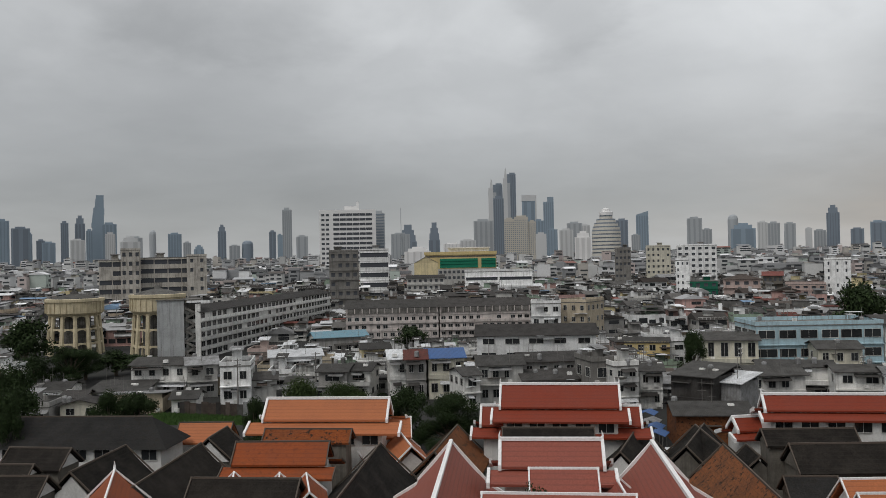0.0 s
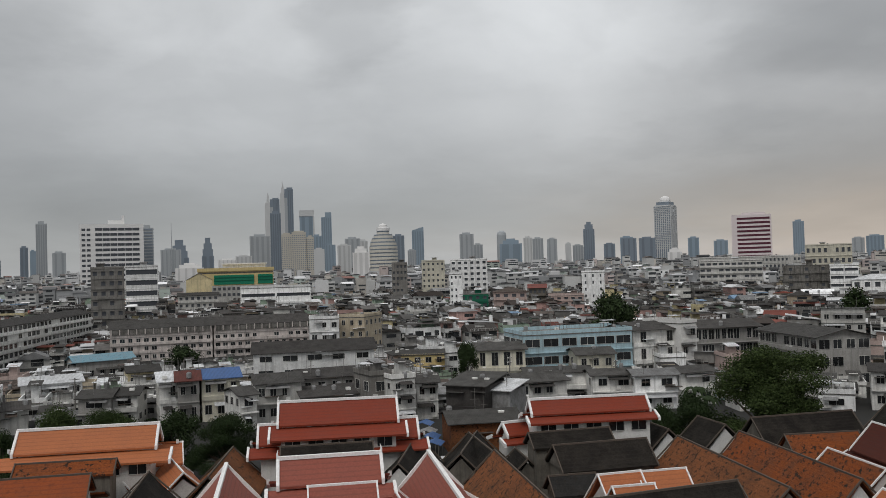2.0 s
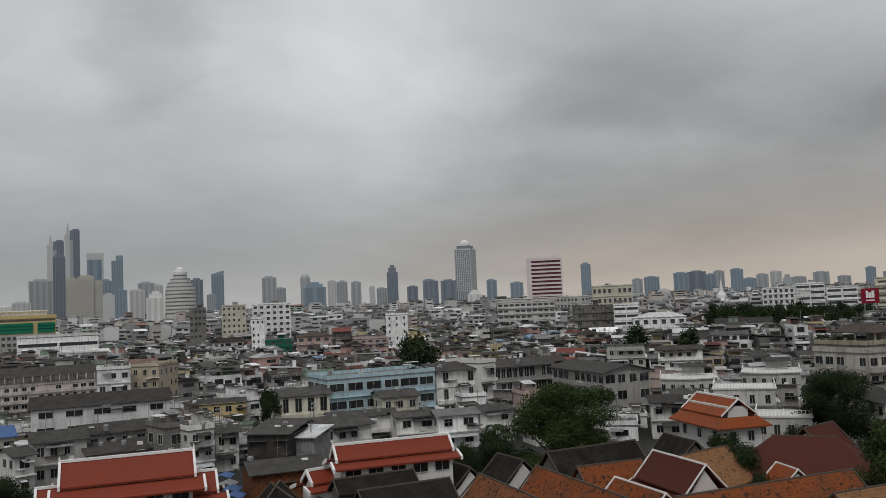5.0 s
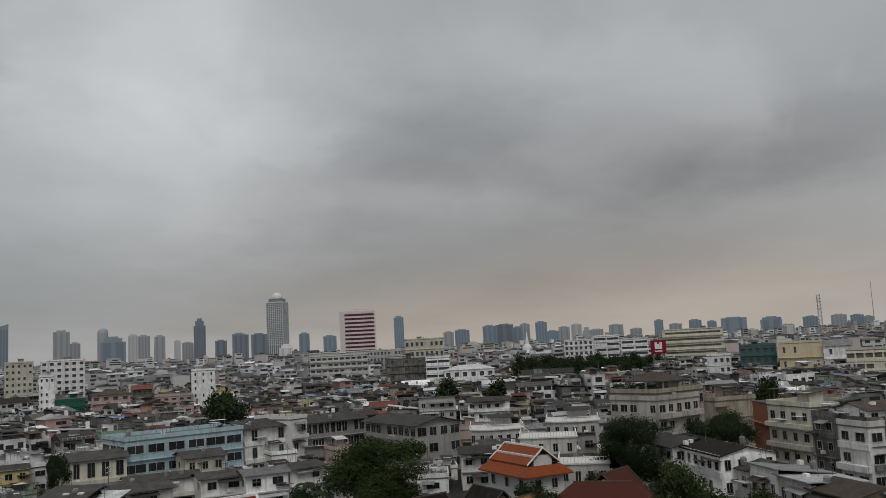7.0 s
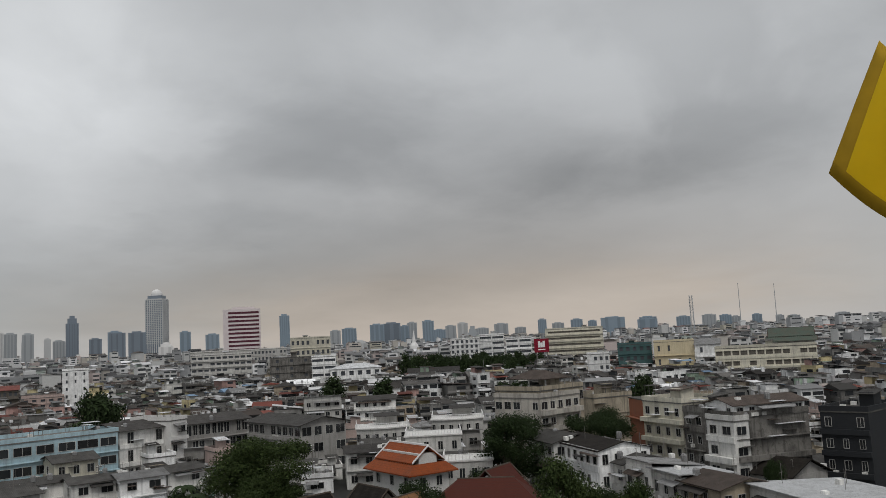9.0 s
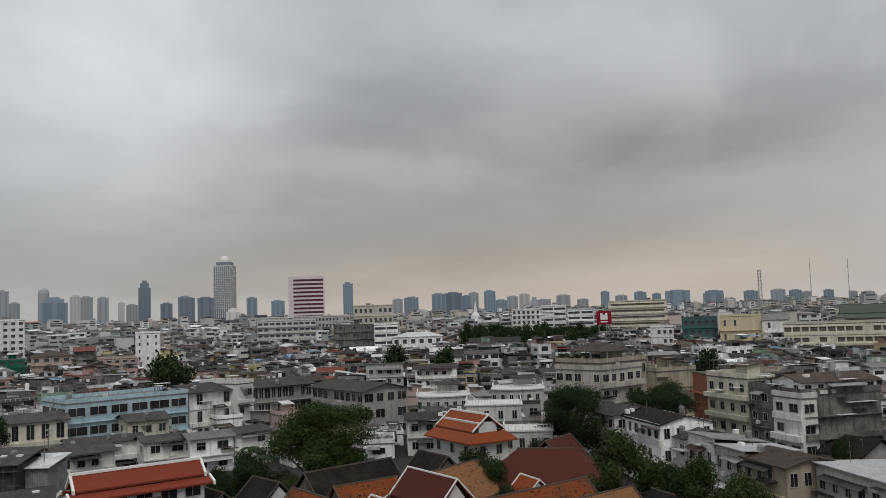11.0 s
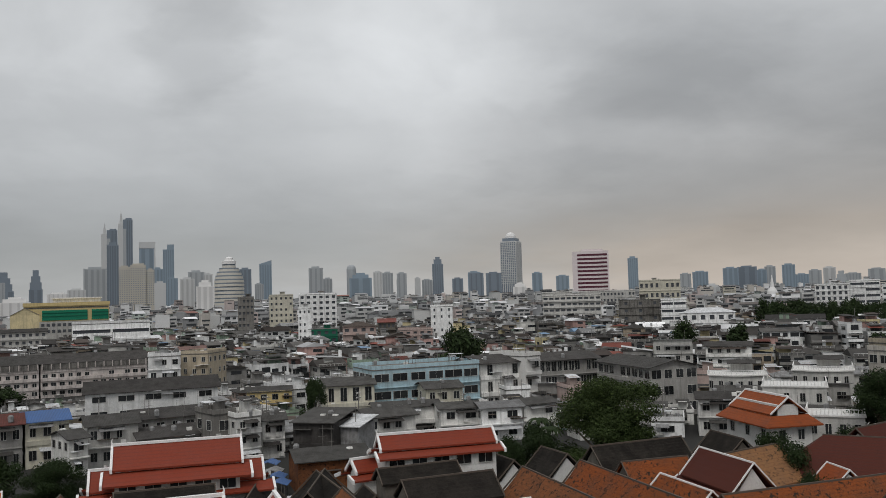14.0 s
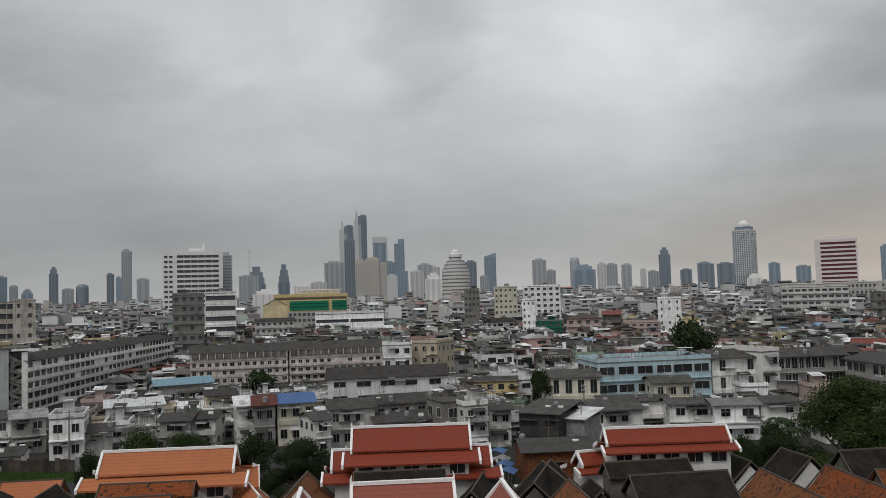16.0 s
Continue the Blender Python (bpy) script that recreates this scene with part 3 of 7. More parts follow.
def tree_meshes(kind, seed, big=1):
    """A tapered trunk with limbs, and a crown of leaf clumps; unit height 10 m."""
    key = (kind, seed, big)
    if key in _tree:
        return _tree[key]
    rng = random.Random(seed * 31 + 5)
    b = bmesh.new()
    tube(b, (0, 0, 0), (0.15, 0.1, 3.2), 0.34, 0.24, 8)
    lobes = []
    count = (9, 15, 26)[big]
    for i in range(count):
        a = i * 2.4 + rng.uniform(-0.4, 0.4)
        r, z = rng.uniform(1.2, 3.3), rng.uniform(2.5, 8.0)
        if i > count * 0.75:
            r, z = rng.uniform(0, 1.5), rng.uniform(7.4, 8.9)
        p = Vector((r * math.cos(a), r * math.sin(a), z))
        tube(b, (0.15, 0.1, rng.uniform(2.4, 3.2)), p, 0.15, 0.04, 5)
        lobes.append((p, rng.uniform(1.3, 2.0) * (1.0, 0.85, 0.68)[big]))
    tr = bpy.data.meshes.new("trunk")
    b.to_mesh(tr)
    b.free()
    tr.materials.append(BARK)
    verts, faces = [], []
    n, fine_ = ((2400, 1.6), (9000, 0.85), (30000, 0.5))[big]
    for i in range(n):
        p, R = lobes[rng.randrange(len(lobes))]
        u = Vector((rng.gauss(0, 1), rng.gauss(0, 1), rng.gauss(0, 0.8))).normalized()
        q = p + u * R * rng.uniform(0.4, 1.12)
        if q.z < 1.1:
            continue
        nrm = (u + Vector((rng.gauss(0, 0.5), rng.gauss(0, 0.5), rng.gauss(0.25, 0.5)))).normalized()
        s = nrm.orthogonal().normalized()
        s.rotate(Matrix.Rotation(rng.uniform(0, 6.28), 3, nrm))
        v = nrm.cross(s)
        L, B = fine_ * rng.uniform(0.13, 0.27), fine_ * rng.uniform(0.07, 0.14)
        k = len(verts)
        verts += [tuple(q - s * L), tuple(q + v * B + nrm * 0.05), tuple(q + s * L), tuple(q - v * B + nrm * 0.05)]
        faces.append((k, k + 1, k + 2, k + 3))
    cr = bpy.data.meshes.new("crown")
    cr.from_pydata(verts, [], faces)
    cr.materials.append(LEAF[kind])
    _tree[key] = (tr, cr)
    return _tree[key]


def tree(x, y, h, r, kind=0, seed=0, label="leafy green tree with a dense uneven crown", group="trees"):
    """h: height; r: radius of the crown."""
    t = thing("tree", pose(x, y, 0, 0, 0, (x * 37 + y * 17) % 360), label, "tree", group)
    tr, cr = tree_meshes(kind, seed % (2 if r > 5 else 4), 0 if math.hypot(x, y) > 225 else (2 if r > 5 else 1))
    m = Matrix.Diagonal((r / 4.2, r / 4.2, h / 10, 1))
    piece("trunk", tr, None, t, m=m)
    piece("crown", cr, None, t, m=m)
    return t


def palm(x, y, h):
    t = thing("palm_tree", pose(x, y, 0), "small palm with drooping green fronds", "palm tree", "trees")
    bm = bmesh.new()
    tube(bm, (0, 0, 0), (0.2, 0, h), 0.16, 0.11, 7)
    part("trunk", bm, BARK, t)
    rng = random.Random(int(x))
    for i in range(11):
        a = i * 2.4
        bm = bmesh.new()
        prev = None
        for k in range(6):
            s = k / 5
            c = Vector((0.2 + 2.6 * s * math.cos(a), 2.6 * s * math.sin(a), h + 1.0 * math.sin(s * 2.4) - 1.5 * s * s))
            w = 0.45 * math.sin(math.pi * (0.12 + 0.85 * s)) + 0.03
            n = Vector((-math.sin(a), math.cos(a), 0)) * w
            cur = (bm.verts.new(c + n - Vector((0, 0, 0.15))), bm.verts.new(c), bm.verts.new(c - n - Vector((0, 0, 0.15))))
            if prev:
                bm.faces.new((prev[0], prev[1], cur[1], cur[0]))
                bm.faces.new((prev[1], prev[2], cur[2], cur[1]))
            prev = cur
        part("frond", bm, LEAF[1], t)


# ---- towers of the skyline ----


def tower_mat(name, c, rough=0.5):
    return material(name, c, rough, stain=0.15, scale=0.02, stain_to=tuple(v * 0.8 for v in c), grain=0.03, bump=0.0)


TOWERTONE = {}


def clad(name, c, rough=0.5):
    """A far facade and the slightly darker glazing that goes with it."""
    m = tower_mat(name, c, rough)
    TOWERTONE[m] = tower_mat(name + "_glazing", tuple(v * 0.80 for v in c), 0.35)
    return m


# the HAZE colours have distance haze painted in: pale, bluish, low contrast
HAZE_BLUE = clad("hazed_blue_grey_glass", (0.255, 0.315, 0.37), 0.35)
HAZE_DARK = clad("hazed_slate_glass", (0.205, 0.24, 0.28), 0.35)
HAZE_GREY = clad("hazed_grey_cladding", (0.37, 0.39, 0.405))
HAZE_PALE = clad("hazed_pale_cladding", (0.52, 0.525, 0.525))
HAZE_BEIGE = clad("hazed_beige_cladding", (0.47, 0.44, 0.385))
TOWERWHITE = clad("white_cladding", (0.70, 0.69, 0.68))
DEEPGLASS = tower_mat("hazed_window_shade", (0.075, 0.08, 0.09), 0.3)


def tower(az, r, w, top, mat, style="slab", turn=None, d=None, bands=None, band_mat=None, label="", floor=0.0, name="tower_block"):
    """A far tower: bearing and distance of its middle, width across the view, height of its top."""
    x, y = polar(az, r)
    t = thing(name, pose(x, y, 0, 0, 0, -az if turn is None else turn), label or "tall hazy tower block on the far skyline", "tower", "skyline towers")
    d = d or w * 0.8
    bm = bmesh.new()
    if style == "step":
        box(bm, -w / 2, w / 2, -d / 2, d / 2, 0, top * 0.86)
        box(bm, -w * 0.36, w * 0.36, -d * 0.36, d * 0.36, top * 0.86, top * 0.95)
        box(bm, -w * 0.2, w * 0.2, -d * 0.2, d * 0.2, top * 0.95, top)
    elif style == "ragged":
        # a tall glass prism with bites taken out of its corners
        q = random.Random(int(r + w))
        for k in range(12):
            z0, z1 = top * k / 12, top * (k + 1) / 12
            cut = (0.0, 0.0, 0.0, 0.0, 0.0, 0.0, 0.02, 0.0, 0.05, 0.12, 0.26, 0.34)[k]
            box(bm, -w * (0.5 - cut), w * (0.5 - q.choice((0.0, 0.0, 0.04))), -d / 2, d / 2, z0, z1)
            box(bm, -w * (0.54 - cut), -w * (0.5 - cut), -d / 2, d / 2, z0, z0 + (z1 - z0) * q.uniform(0.2, 0.8))
    elif style == "spine":
        # a glass shaft with a pale fin on one edge that runs up to a blade
        box(bm, -w * 0.16, w / 2, -d / 2, d / 2, 0, top * 0.92)
        box(bm, w * 0.02, w * 0.44, -d * 0.4, d * 0.4, top * 0.92, top * 0.935)
    elif style == "capped":
        box(bm, -w / 2, w / 2, -d / 2, d / 2, 0, top * 0.90)
    elif style == "notch":
        box(bm, -w * 0.12, w / 2, -d / 2, d / 2, 0, top)
        box(bm, -w / 2, -w * 0.12, -d / 2, d / 2, 0, top * 0.93)
        box(bm, w / 2, w * 0.82, -d * 0.4, d * 0.4, 0, top * 0.52)
    elif style == "tiers":
        for k, (c, z0, z1) in enumerate(((1.0, 0, 0.62), (0.86, 0.62, 0.76), (0.68, 0.76, 0.88), (0.44, 0.88, 1.0))):
            box(bm, -w * c / 2, w * c / 2, -d * c / 2, d * c / 2, top * z0, top * z1)
    elif style == "rake":
        v = [(-w / 2, -d / 2), (w / 2, -d / 2), (w / 2, d / 2), (-w / 2, d / 2)]
        A = [bm.verts.new((a, b, 0)) for a, b in v]
        B = [bm.verts.new((a, b, z)) for (a, b), z in zip(v, (top * 0.93, top, top, top * 0.93))]
        bm.faces.new(B)
        for i in range(4):
            bm.faces.new((A[i], A[(i + 1) % 4], B[(i + 1) % 4], B[i]))
    elif style == "round":
        lathe(bm, [(w / 2, 0), (w / 2, top * 0.9), (w * 0.42, top * 0.96), (w * 0.2, top)], 16)
    else:
        box(bm, -w / 2, w / 2, -d / 2, d / 2, 0, top * 0.965)
        box(bm, -w * 0.3, w * 0.25, -d * 0.3, d * 0.3, top * 0.965, top)
    part("body", bm, mat, t)
    if style == "spine":
        bm = bmesh.new()
        box(bm, -w / 2, -w * 0.16, -d * 0.55, d * 0.55, 0, top * 0.88)
        A = [bm.verts.new((px, yy, pz)) for yy in (-d * 0.3, d * 0.3) for px, pz in ((-w * 0.42, top * 0.87), (-w * 0.17, top * 0.87), (-w * 0.21, top * 0.95), (-w * 0.30, top))]
        for f in ((0, 1, 2, 3), (7, 6, 5, 4), (0, 4, 5, 1), (1, 5, 6, 2), (2, 6, 7, 3), (3, 7, 4, 0)):
            bm.faces.new([A[i] for i in f])
        part("fin", bm, HAZE_PALE, t, "pale fin")
        bm = bmesh.new()
        box(bm, -w * 0.16, w * 0.06, -d / 2 - 1.2, d / 2 + 1.2, 0, top * 0.83)
        part("side_shaft", bm, HAZE_GREY, t)
    if style == "capped":
        bm = bmesh.new()
        box(bm, -w / 2 - 1, w / 2 + 1, -d / 2 - 1, d / 2 + 1, top * 0.90, top * 0.985)
        part("cap", bm, HAZE_PALE, t, "pale top storeys")
        bm = bmesh.new()
        box(bm, w * 0.42, w / 2 + 1.2, -d / 2 - 1.2, -d / 2 + 2, 0, top * 0.90)
        part("edge_column", bm, HAZE_PALE, t)
    if style in ("slab", "step", "rake", "notch", "tiers", "capped", "spine") and not bands and w > 18:
        bm = bmesh.new()
        q = random.Random(int(az * 100) + 7)
        n = q.choice((2, 3, 4, 5))
        zt = top * {"rake": 0.91, "step": 0.85, "notch": 0.92, "tiers": 0.61, "capped": 0.89, "spine": 0.91}.get(style, 0.95)
        x0, x1 = (0.07 * w, 0.49 * w) if style == "spine" else (-w / 2, w / 2)
        thin_ = q.uniform(0.12, 0.34)
        for i in range(n):
            xx = x0 + (x1 - x0) * (i + 0.5) / n
            box(bm, xx - (x1 - x0) / n * thin_, xx + (x1 - x0) / n * thin_, -d / 2 - 0.5, -d / 2 + 0.3, top * 0.05, zt)
        tagged(part("facade_strip", bm, TOWERTONE.get(mat, HAZE_GREY), t), kind="stuff")
    if bands:
        bm = bmesh.new()
        zt = top * (0.84 if style in ("step", "rake") else 0.95)
        z = top * floor + bands
        lo = 0.46 if style == "round" else 0.42
        while z < zt:
            if style == "round":
                lathe(bm, [(w / 2 + 0.3, z), (w / 2 + 0.3, z + bands * 0.45)], 16)
            else:
                box(bm, -w * lo, w * lo, -d / 2 - 0.4, d / 2 + 0.4, z, z + bands * 0.45)
                box(bm, -w / 2 - 0.4, w / 2 + 0.4, -d * lo, d * lo, z, z + bands * 0.45)
            z += bands
        tagged(part("window_band", bm, band_mat or HAZE_DARK, t), kind="stuff")
    return t

# ---- the temple quarter ----
temple_hall((-4.4, 100.1), (9.2, 99.8), 13.0, 4.2, 9.4, RED, TRIM, label='temple hall with steep red tile roof and white gable trim', tiers=2, windows=5, step=0.9, finial=True)
temple_hall((-6.7, 99.4), (11.5, 99.2), 10.6, 3.5, 7.6, RED, TRIM, label='temple hall with steep red tile roof and white gable trim', tiers=2, step=1.0)
temple_hall((-3.9, 90.5), (5.7, 90.6), 9.8, 1.1, 8.8, DARKTILE, DARKTRIM, label='temple hall with steep blackened clay tile roof and dark gable trim', wall=WORNSHADE, gable=WORNSHADE)
temple_hall((-31.5, 96.1), (-17.2, 96.3), 12.0, 3.9, 8.7, ORANGE, TRIM, label='temple hall with steep orange tile roof and white gable trim', tiers=2, windows=5, step=1.6)
temple_hall((-19.5, 98.0), (-15.1, 98.7), 9.4, 2.3, 7.5, ORANGE, TRIM, label='temple hall with steep orange tile roof and white gable trim')
temple_hall((-17.3, 100.0), (-13.5, 88.6), 8.2, 3.1, 5.3, ORANGE, TRIM, label='temple hall with steep orange tile roof and white gable trim')
temple_hall((-29.9, 90.2), (-20.3, 90.2), 9.7, 1.5, 8.5, MOTTLE, DARKTRIM, label='temple hall with steep mossy orange tile roof and dark gable trim', wall=WORNSHADE, gable=WORNSHADE)
temple_hall((-30.3, 82.2), (-20.9, 82.6), 10.0, 3.4, 7.1, RUST, DARKTRIM, label='temple hall with steep rust-orange tile roof and dark gable trim', tiers=2)
temple_hall((-28.2, 75.7), (-26.4, 70.1), 8.6, 1.6, 7.1, RUST, TRIM, label='temple hall with steep rust-orange tile roof and white gable trim', tiers=1, wall=WORNSHADE, gable=WHITE)
temple_hall((-23.8, 75.5), (-22.2, 69.9), 8.6, 1.6, 7.1, RUST, TRIM, label='temple hall with steep rust-orange tile roof and white gable trim', wall=WORNSHADE, gable=WHITE)
temple_hall((-21.3, 75.5), (-19.3, 69.3), 8.6, 1.8, 6.9, RUST, TRIM, label='temple hall with steep rust-orange tile roof and white gable trim', wall=WORNSHADE, gable=WHITE)
temple_hall((-66.7, 100.7), (-48.2, 101.1), 9.0, 3.9, 5.7, GREYTILE, DARKTRIM, label='temple hall with steep grey cement tile roof and dark gable trim', hip=True, windows=8)
temple_hall((-47.3, 107.4), (-40.2, 107.8), 7.0, 2.5, 4.8, ORANGE, DARKTRIM, label='temple hall with steep orange tile roof and dark gable trim')
temple_hall((-39.1, 102.8), (-38.8, 95.9), 7.4, 3.1, 4.5, DARKTILE, DARKTRIM, label='temple hall with steep blackened clay tile roof and dark gable trim', wall=WORNSHADE, gable=WHITE)
temple_hall((-58.5, 88.1), (-51.2, 87.9), 8.0, 2.3, 6.1, DARKTILE, DARKTRIM, label='temple hall with steep blackened clay tile roof and dark gable trim', wall=WORNSHADE, gable=WHITE)
temple_hall((-56.4, 80.4), (-51.0, 80.6), 8.0, 1.3, 6.9, DARKTILE, DARKTRIM, label='temple hall with steep blackened clay tile roof and dark gable trim', wall=WORNSHADE, gable=WHITE)
temple_hall((-51.1, 72.1), (-44.4, 72.3), 9.0, 2.0, 7.3, DARKTILE, DARKTRIM, label='temple hall with steep blackened clay tile roof and dark gable trim', wall=WORNSHADE, gable=WHITE)
temple_hall((-45.7, 89.4), (-45.4, 77.6), 8.0, 3.9, 4.3, DARKTILE, DARKTRIM, label='temple hall with steep blackened clay tile roof and dark gable trim', wall=WORNSHADE, gable=WHITE)
temple_hall((-36.2, 68.8), (-28.4, 50.8), 10.5, 4.7, 6.0, RUST, TRIM, label='temple hall with steep rust-orange tile roof and white gable trim', finial=True, wall=WORNSHADE, gable=WHITE)
temple_hall((-35.6, 85.9), (-34.6, 65.9), 9.0, 4.7, 4.5, DARKTILE, DARKTRIM, label='temple hall with steep blackened clay tile roof and dark gable trim', wall=WORNSHADE, gable=WORNSHADE)
temple_hall((-29.9, 70.2), (-20.4, 70.3), 9.5, 2.5, 7.4, DARKTILE, DARKTRIM, label='temple hall with steep blackened clay tile roof and dark gable trim', wall=WORNSHADE, gable=WORNSHADE)
temple_hall((-16.0, 84.0), (-15.7, 60.5), 9.5, 4.9, 4.8, DARKTILE, DARKTRIM, label='temple hall with steep blackened clay tile roof and dark gable trim', wall=WORNSHADE, gable=WORNSHADE)
temple_hall((-20.9, 93.5), (-19.4, 96.5), 7.2, 2.5, 4.8, RUST, TRIM, label='temple hall with steep rust-orange tile roof and white gable trim', wall=WORNSHADE, gable=WHITE)
temple_hall((-3.2, 69.7), (5.0, 69.8), 13.0, 3.3, 10.2, ROSE, TRIM, label='temple hall with steep rose-red tile roof and white gable trim', tiers=2, finial=True)
temple_hall((-0.8, 63.5), (4.2, 63.6), 12.2, 2.1, 10.4, ROSE, TRIM, label='temple hall with steep rose-red tile roof and white gable trim')
temple_hall((-3.9, 56.8), (6.2, 56.7), 12.2, 1.8, 10.7, ROSE, TRIM, label='temple hall with steep rose-red tile roof and white gable trim')
temple_hall((-7.7, 73.4), (-6.8, 47.4), 12.0, 5.2, 6.8, ROSE, TRIM, label='temple hall with steep rose-red tile roof and white gable trim', tiers=2)
temple_hall((9.5, 73.5), (9.8, 48.2), 12.0, 5.2, 6.8, ROSE, TRIM, label='temple hall with steep rose-red tile roof and white gable trim', tiers=2)
temple_hall((5.8, 69.2), (6.2, 62.2), 10.5, 3.1, 7.6, ROSE, TRIM, label='temple hall with steep rose-red tile roof and white gable trim')
temple_hall((-9.5, 98.0), (-10.6, 84.3), 8.6, 3.9, 4.9, BROWN, DARKTRIM, label='temple hall with steep weathered brown tile roof and dark gable trim', wall=WORNSHADE, gable=WORNSHADE)
temple_hall((17.7, 84.5), (18.0, 63.6), 9.4, 4.7, 4.9, BROWN, DARKTRIM, label='temple hall with steep weathered brown tile roof and dark gable trim', wall=WORNSHADE, gable=WORNSHADE)
temple_hall((11.6, 101.2), (8.1, 87.3), 8.0, 3.9, 4.3, DARKTILE, DARKTRIM, label='temple hall with steep blackened clay tile roof and dark gable trim', wall=WORNSHADE, gable=WHITE)
temple_hall((19.2, 101.9), (15.1, 90.0), 8.0, 3.7, 4.5, DARKTILE, DARKTRIM, label='temple hall with steep blackened clay tile roof and dark gable trim', wall=WORNSHADE, gable=WORNSHADE)
temple_hall((18.1, 101.3), (18.7, 90.1), 8.0, 3.3, 4.9, DARKTILE, DARKTRIM, label='temple hall with steep blackened clay tile roof and dark gable trim', wall=WORNSHADE, gable=WHITE)
temple_hall((22.5, 95.7), (22.5, 89.9), 7.0, 3.1, 4.1, DARKTILE, DARKTRIM, label='temple hall with steep blackened clay tile roof and dark gable trim', wall=WORNSHADE, gable=WORNSHADE)
temple_hall((22.6, 82.1), (27.4, 82.2), 7.0, 1.9, 5.4, GREYTILE, DARKTRIM, label='temple hall with steep grey cement tile roof and dark gable trim', wall=WORNSHADE, gable=WORNSHADE)
temple_hall((25.0, 98.5), (39.4, 98.1), 12.0, 2.8, 9.6, RED, TRIM, label='temple hall with steep red tile roof and white gable trim', tiers=2, windows=5, finial=True, step=0.6)
temple_hall((22.2, 100.7), (25.6, 101.5), 9.0, 2.5, 6.9, RED, TRIM, label='temple hall with steep red tile roof and white gable trim', tiers=2)
temple_hall((22.8, 90.5), (32.2, 91.2), 9.7, 1.7, 8.3, DARKTILE, DARKTRIM, label='temple hall with steep blackened clay tile roof and dark gable trim', wall=WORNSHADE, gable=WORNSHADE)
temple_hall((24.5, 86.8), (35.1, 87.6), 9.0, 2.7, 6.7, DARKTILE, DARKTRIM, label='temple hall with steep blackened clay tile roof and dark gable trim', wall=WORNSHADE, gable=WORNSHADE)
temple_hall((40.9, 102.5), (41.4, 96.0), 8.0, 3.7, 4.5, DARKTILE, DARKTRIM, label='temple hall with steep blackened clay tile roof and dark gable trim', wall=WORNSHADE, gable=WHITE)
temple_hall((48.5, 103.2), (49.0, 96.7), 8.0, 3.7, 4.5, DARKTILE, DARKTRIM, label='temple hall with steep blackened clay tile roof and dark gable trim', wall=WORNSHADE, gable=WHITE)
temple_hall((38.8, 87.6), (38.5, 65.2), 9.0, 4.7, 4.5, BROWN, DARKTRIM, label='temple hall with steep weathered brown tile roof and dark gable trim', wall=WORNSHADE, gable=WORNSHADE)
temple_hall((45.0, 85.7), (44.5, 64.4), 9.5, 5.1, 4.7, MOTTLE, DARKTRIM, label='temple hall with steep mossy orange tile roof and dark gable trim', tiers=2)
temple_hall((51.5, 79.8), (51.2, 70.5), 8.5, 3.5, 5.2, MOTTLE, TRIM, label='temple hall with steep mossy orange tile roof and white gable trim', wall=WORNSHADE, gable=WHITE)
temple_hall((59.5, 83.9), (58.7, 73.6), 10.0, 4.7, 5.5, MAROON, TRIM, label='temple hall with steep maroon tile roof and white gable trim', tiers=2)
temple_hall((51.8, 88.4), (60.6, 88.1), 8.2, 3.9, 4.5, MOTTLE, DARKTRIM, label='temple hall with steep mossy orange tile roof and dark gable trim', wall=WORNSHADE, gable=WORNSHADE)
temple_hall((51.5, 95.1), (65.3, 96.1), 9.0, 4.5, 4.7, DARKTILE, DARKTRIM, label='temple hall with steep blackened clay tile roof and dark gable trim', wall=WORNSHADE, gable=WORNSHADE)
temple_hall((75.4, 103.4), (74.6, 95.4), 8.0, 3.9, 4.3, DARKTILE, DARKTRIM, label='temple hall with steep blackened clay tile roof and dark gable trim', wall=WORNSHADE, gable=WORNSHADE)
temple_hall((63.1, 86.5), (75.7, 89.9), 8.2, 4.1, 4.3, PALE, DARKTRIM, label='temple hall with steep weathered buff tile roof and dark gable trim', wall=WORNSHADE, gable=WORNSHADE)
temple_hall((49.8, 67.1), (72.5, 67.4), 9.0, 4.7, 4.5, MOTTLE, DARKTRIM, label='temple hall with steep mossy orange tile roof and dark gable trim', wall=WORNSHADE, gable=WORNSHADE)
temple_hall((65.9, 63.7), (76.1, 63.8), 8.0, 3.9, 4.3, PALE, DARKTRIM, label='temple hall with steep weathered buff tile roof and dark gable trim', wall=WORNSHADE, gable=WORNSHADE)
temple_hall((78.3, 62.7), (77.3, 59.0), 7.5, 6.0, 4.0, DARKTILE, DARKTRIM, label='temple hall with steep blackened clay tile roof and dark gable trim', hip=True)
temple_hall((24.2, 71.6), (28.2, 72.0), 9.5, 3.5, 6.2, ORANGE, TRIM, label='temple hall with steep orange tile roof and white gable trim')
temple_hall((28.0, 72.1), (32.6, 72.3), 9.4, 3.5, 6.1, ORANGE, TRIM, label='temple hall with steep orange tile roof and white gable trim')
temple_hall((23.6, 66.3), (27.2, 66.5), 9.8, 2.5, 7.4, ORANGE, TRIM, label='temple hall with steep orange tile roof and white gable trim')
temple_hall((19.3, 62.4), (33.7, 65.0), 10.0, 4.5, 5.7, DARKTILE, DARKTRIM, label='temple hall with steep blackened clay tile roof and dark gable trim', wall=WORNSHADE, gable=WORNSHADE)
temple_hall((45.4, 63.0), (44.6, 56.7), 9.0, 3.5, 5.7, ORANGE, TRIM, label='temple hall with steep orange tile roof and white gable trim')
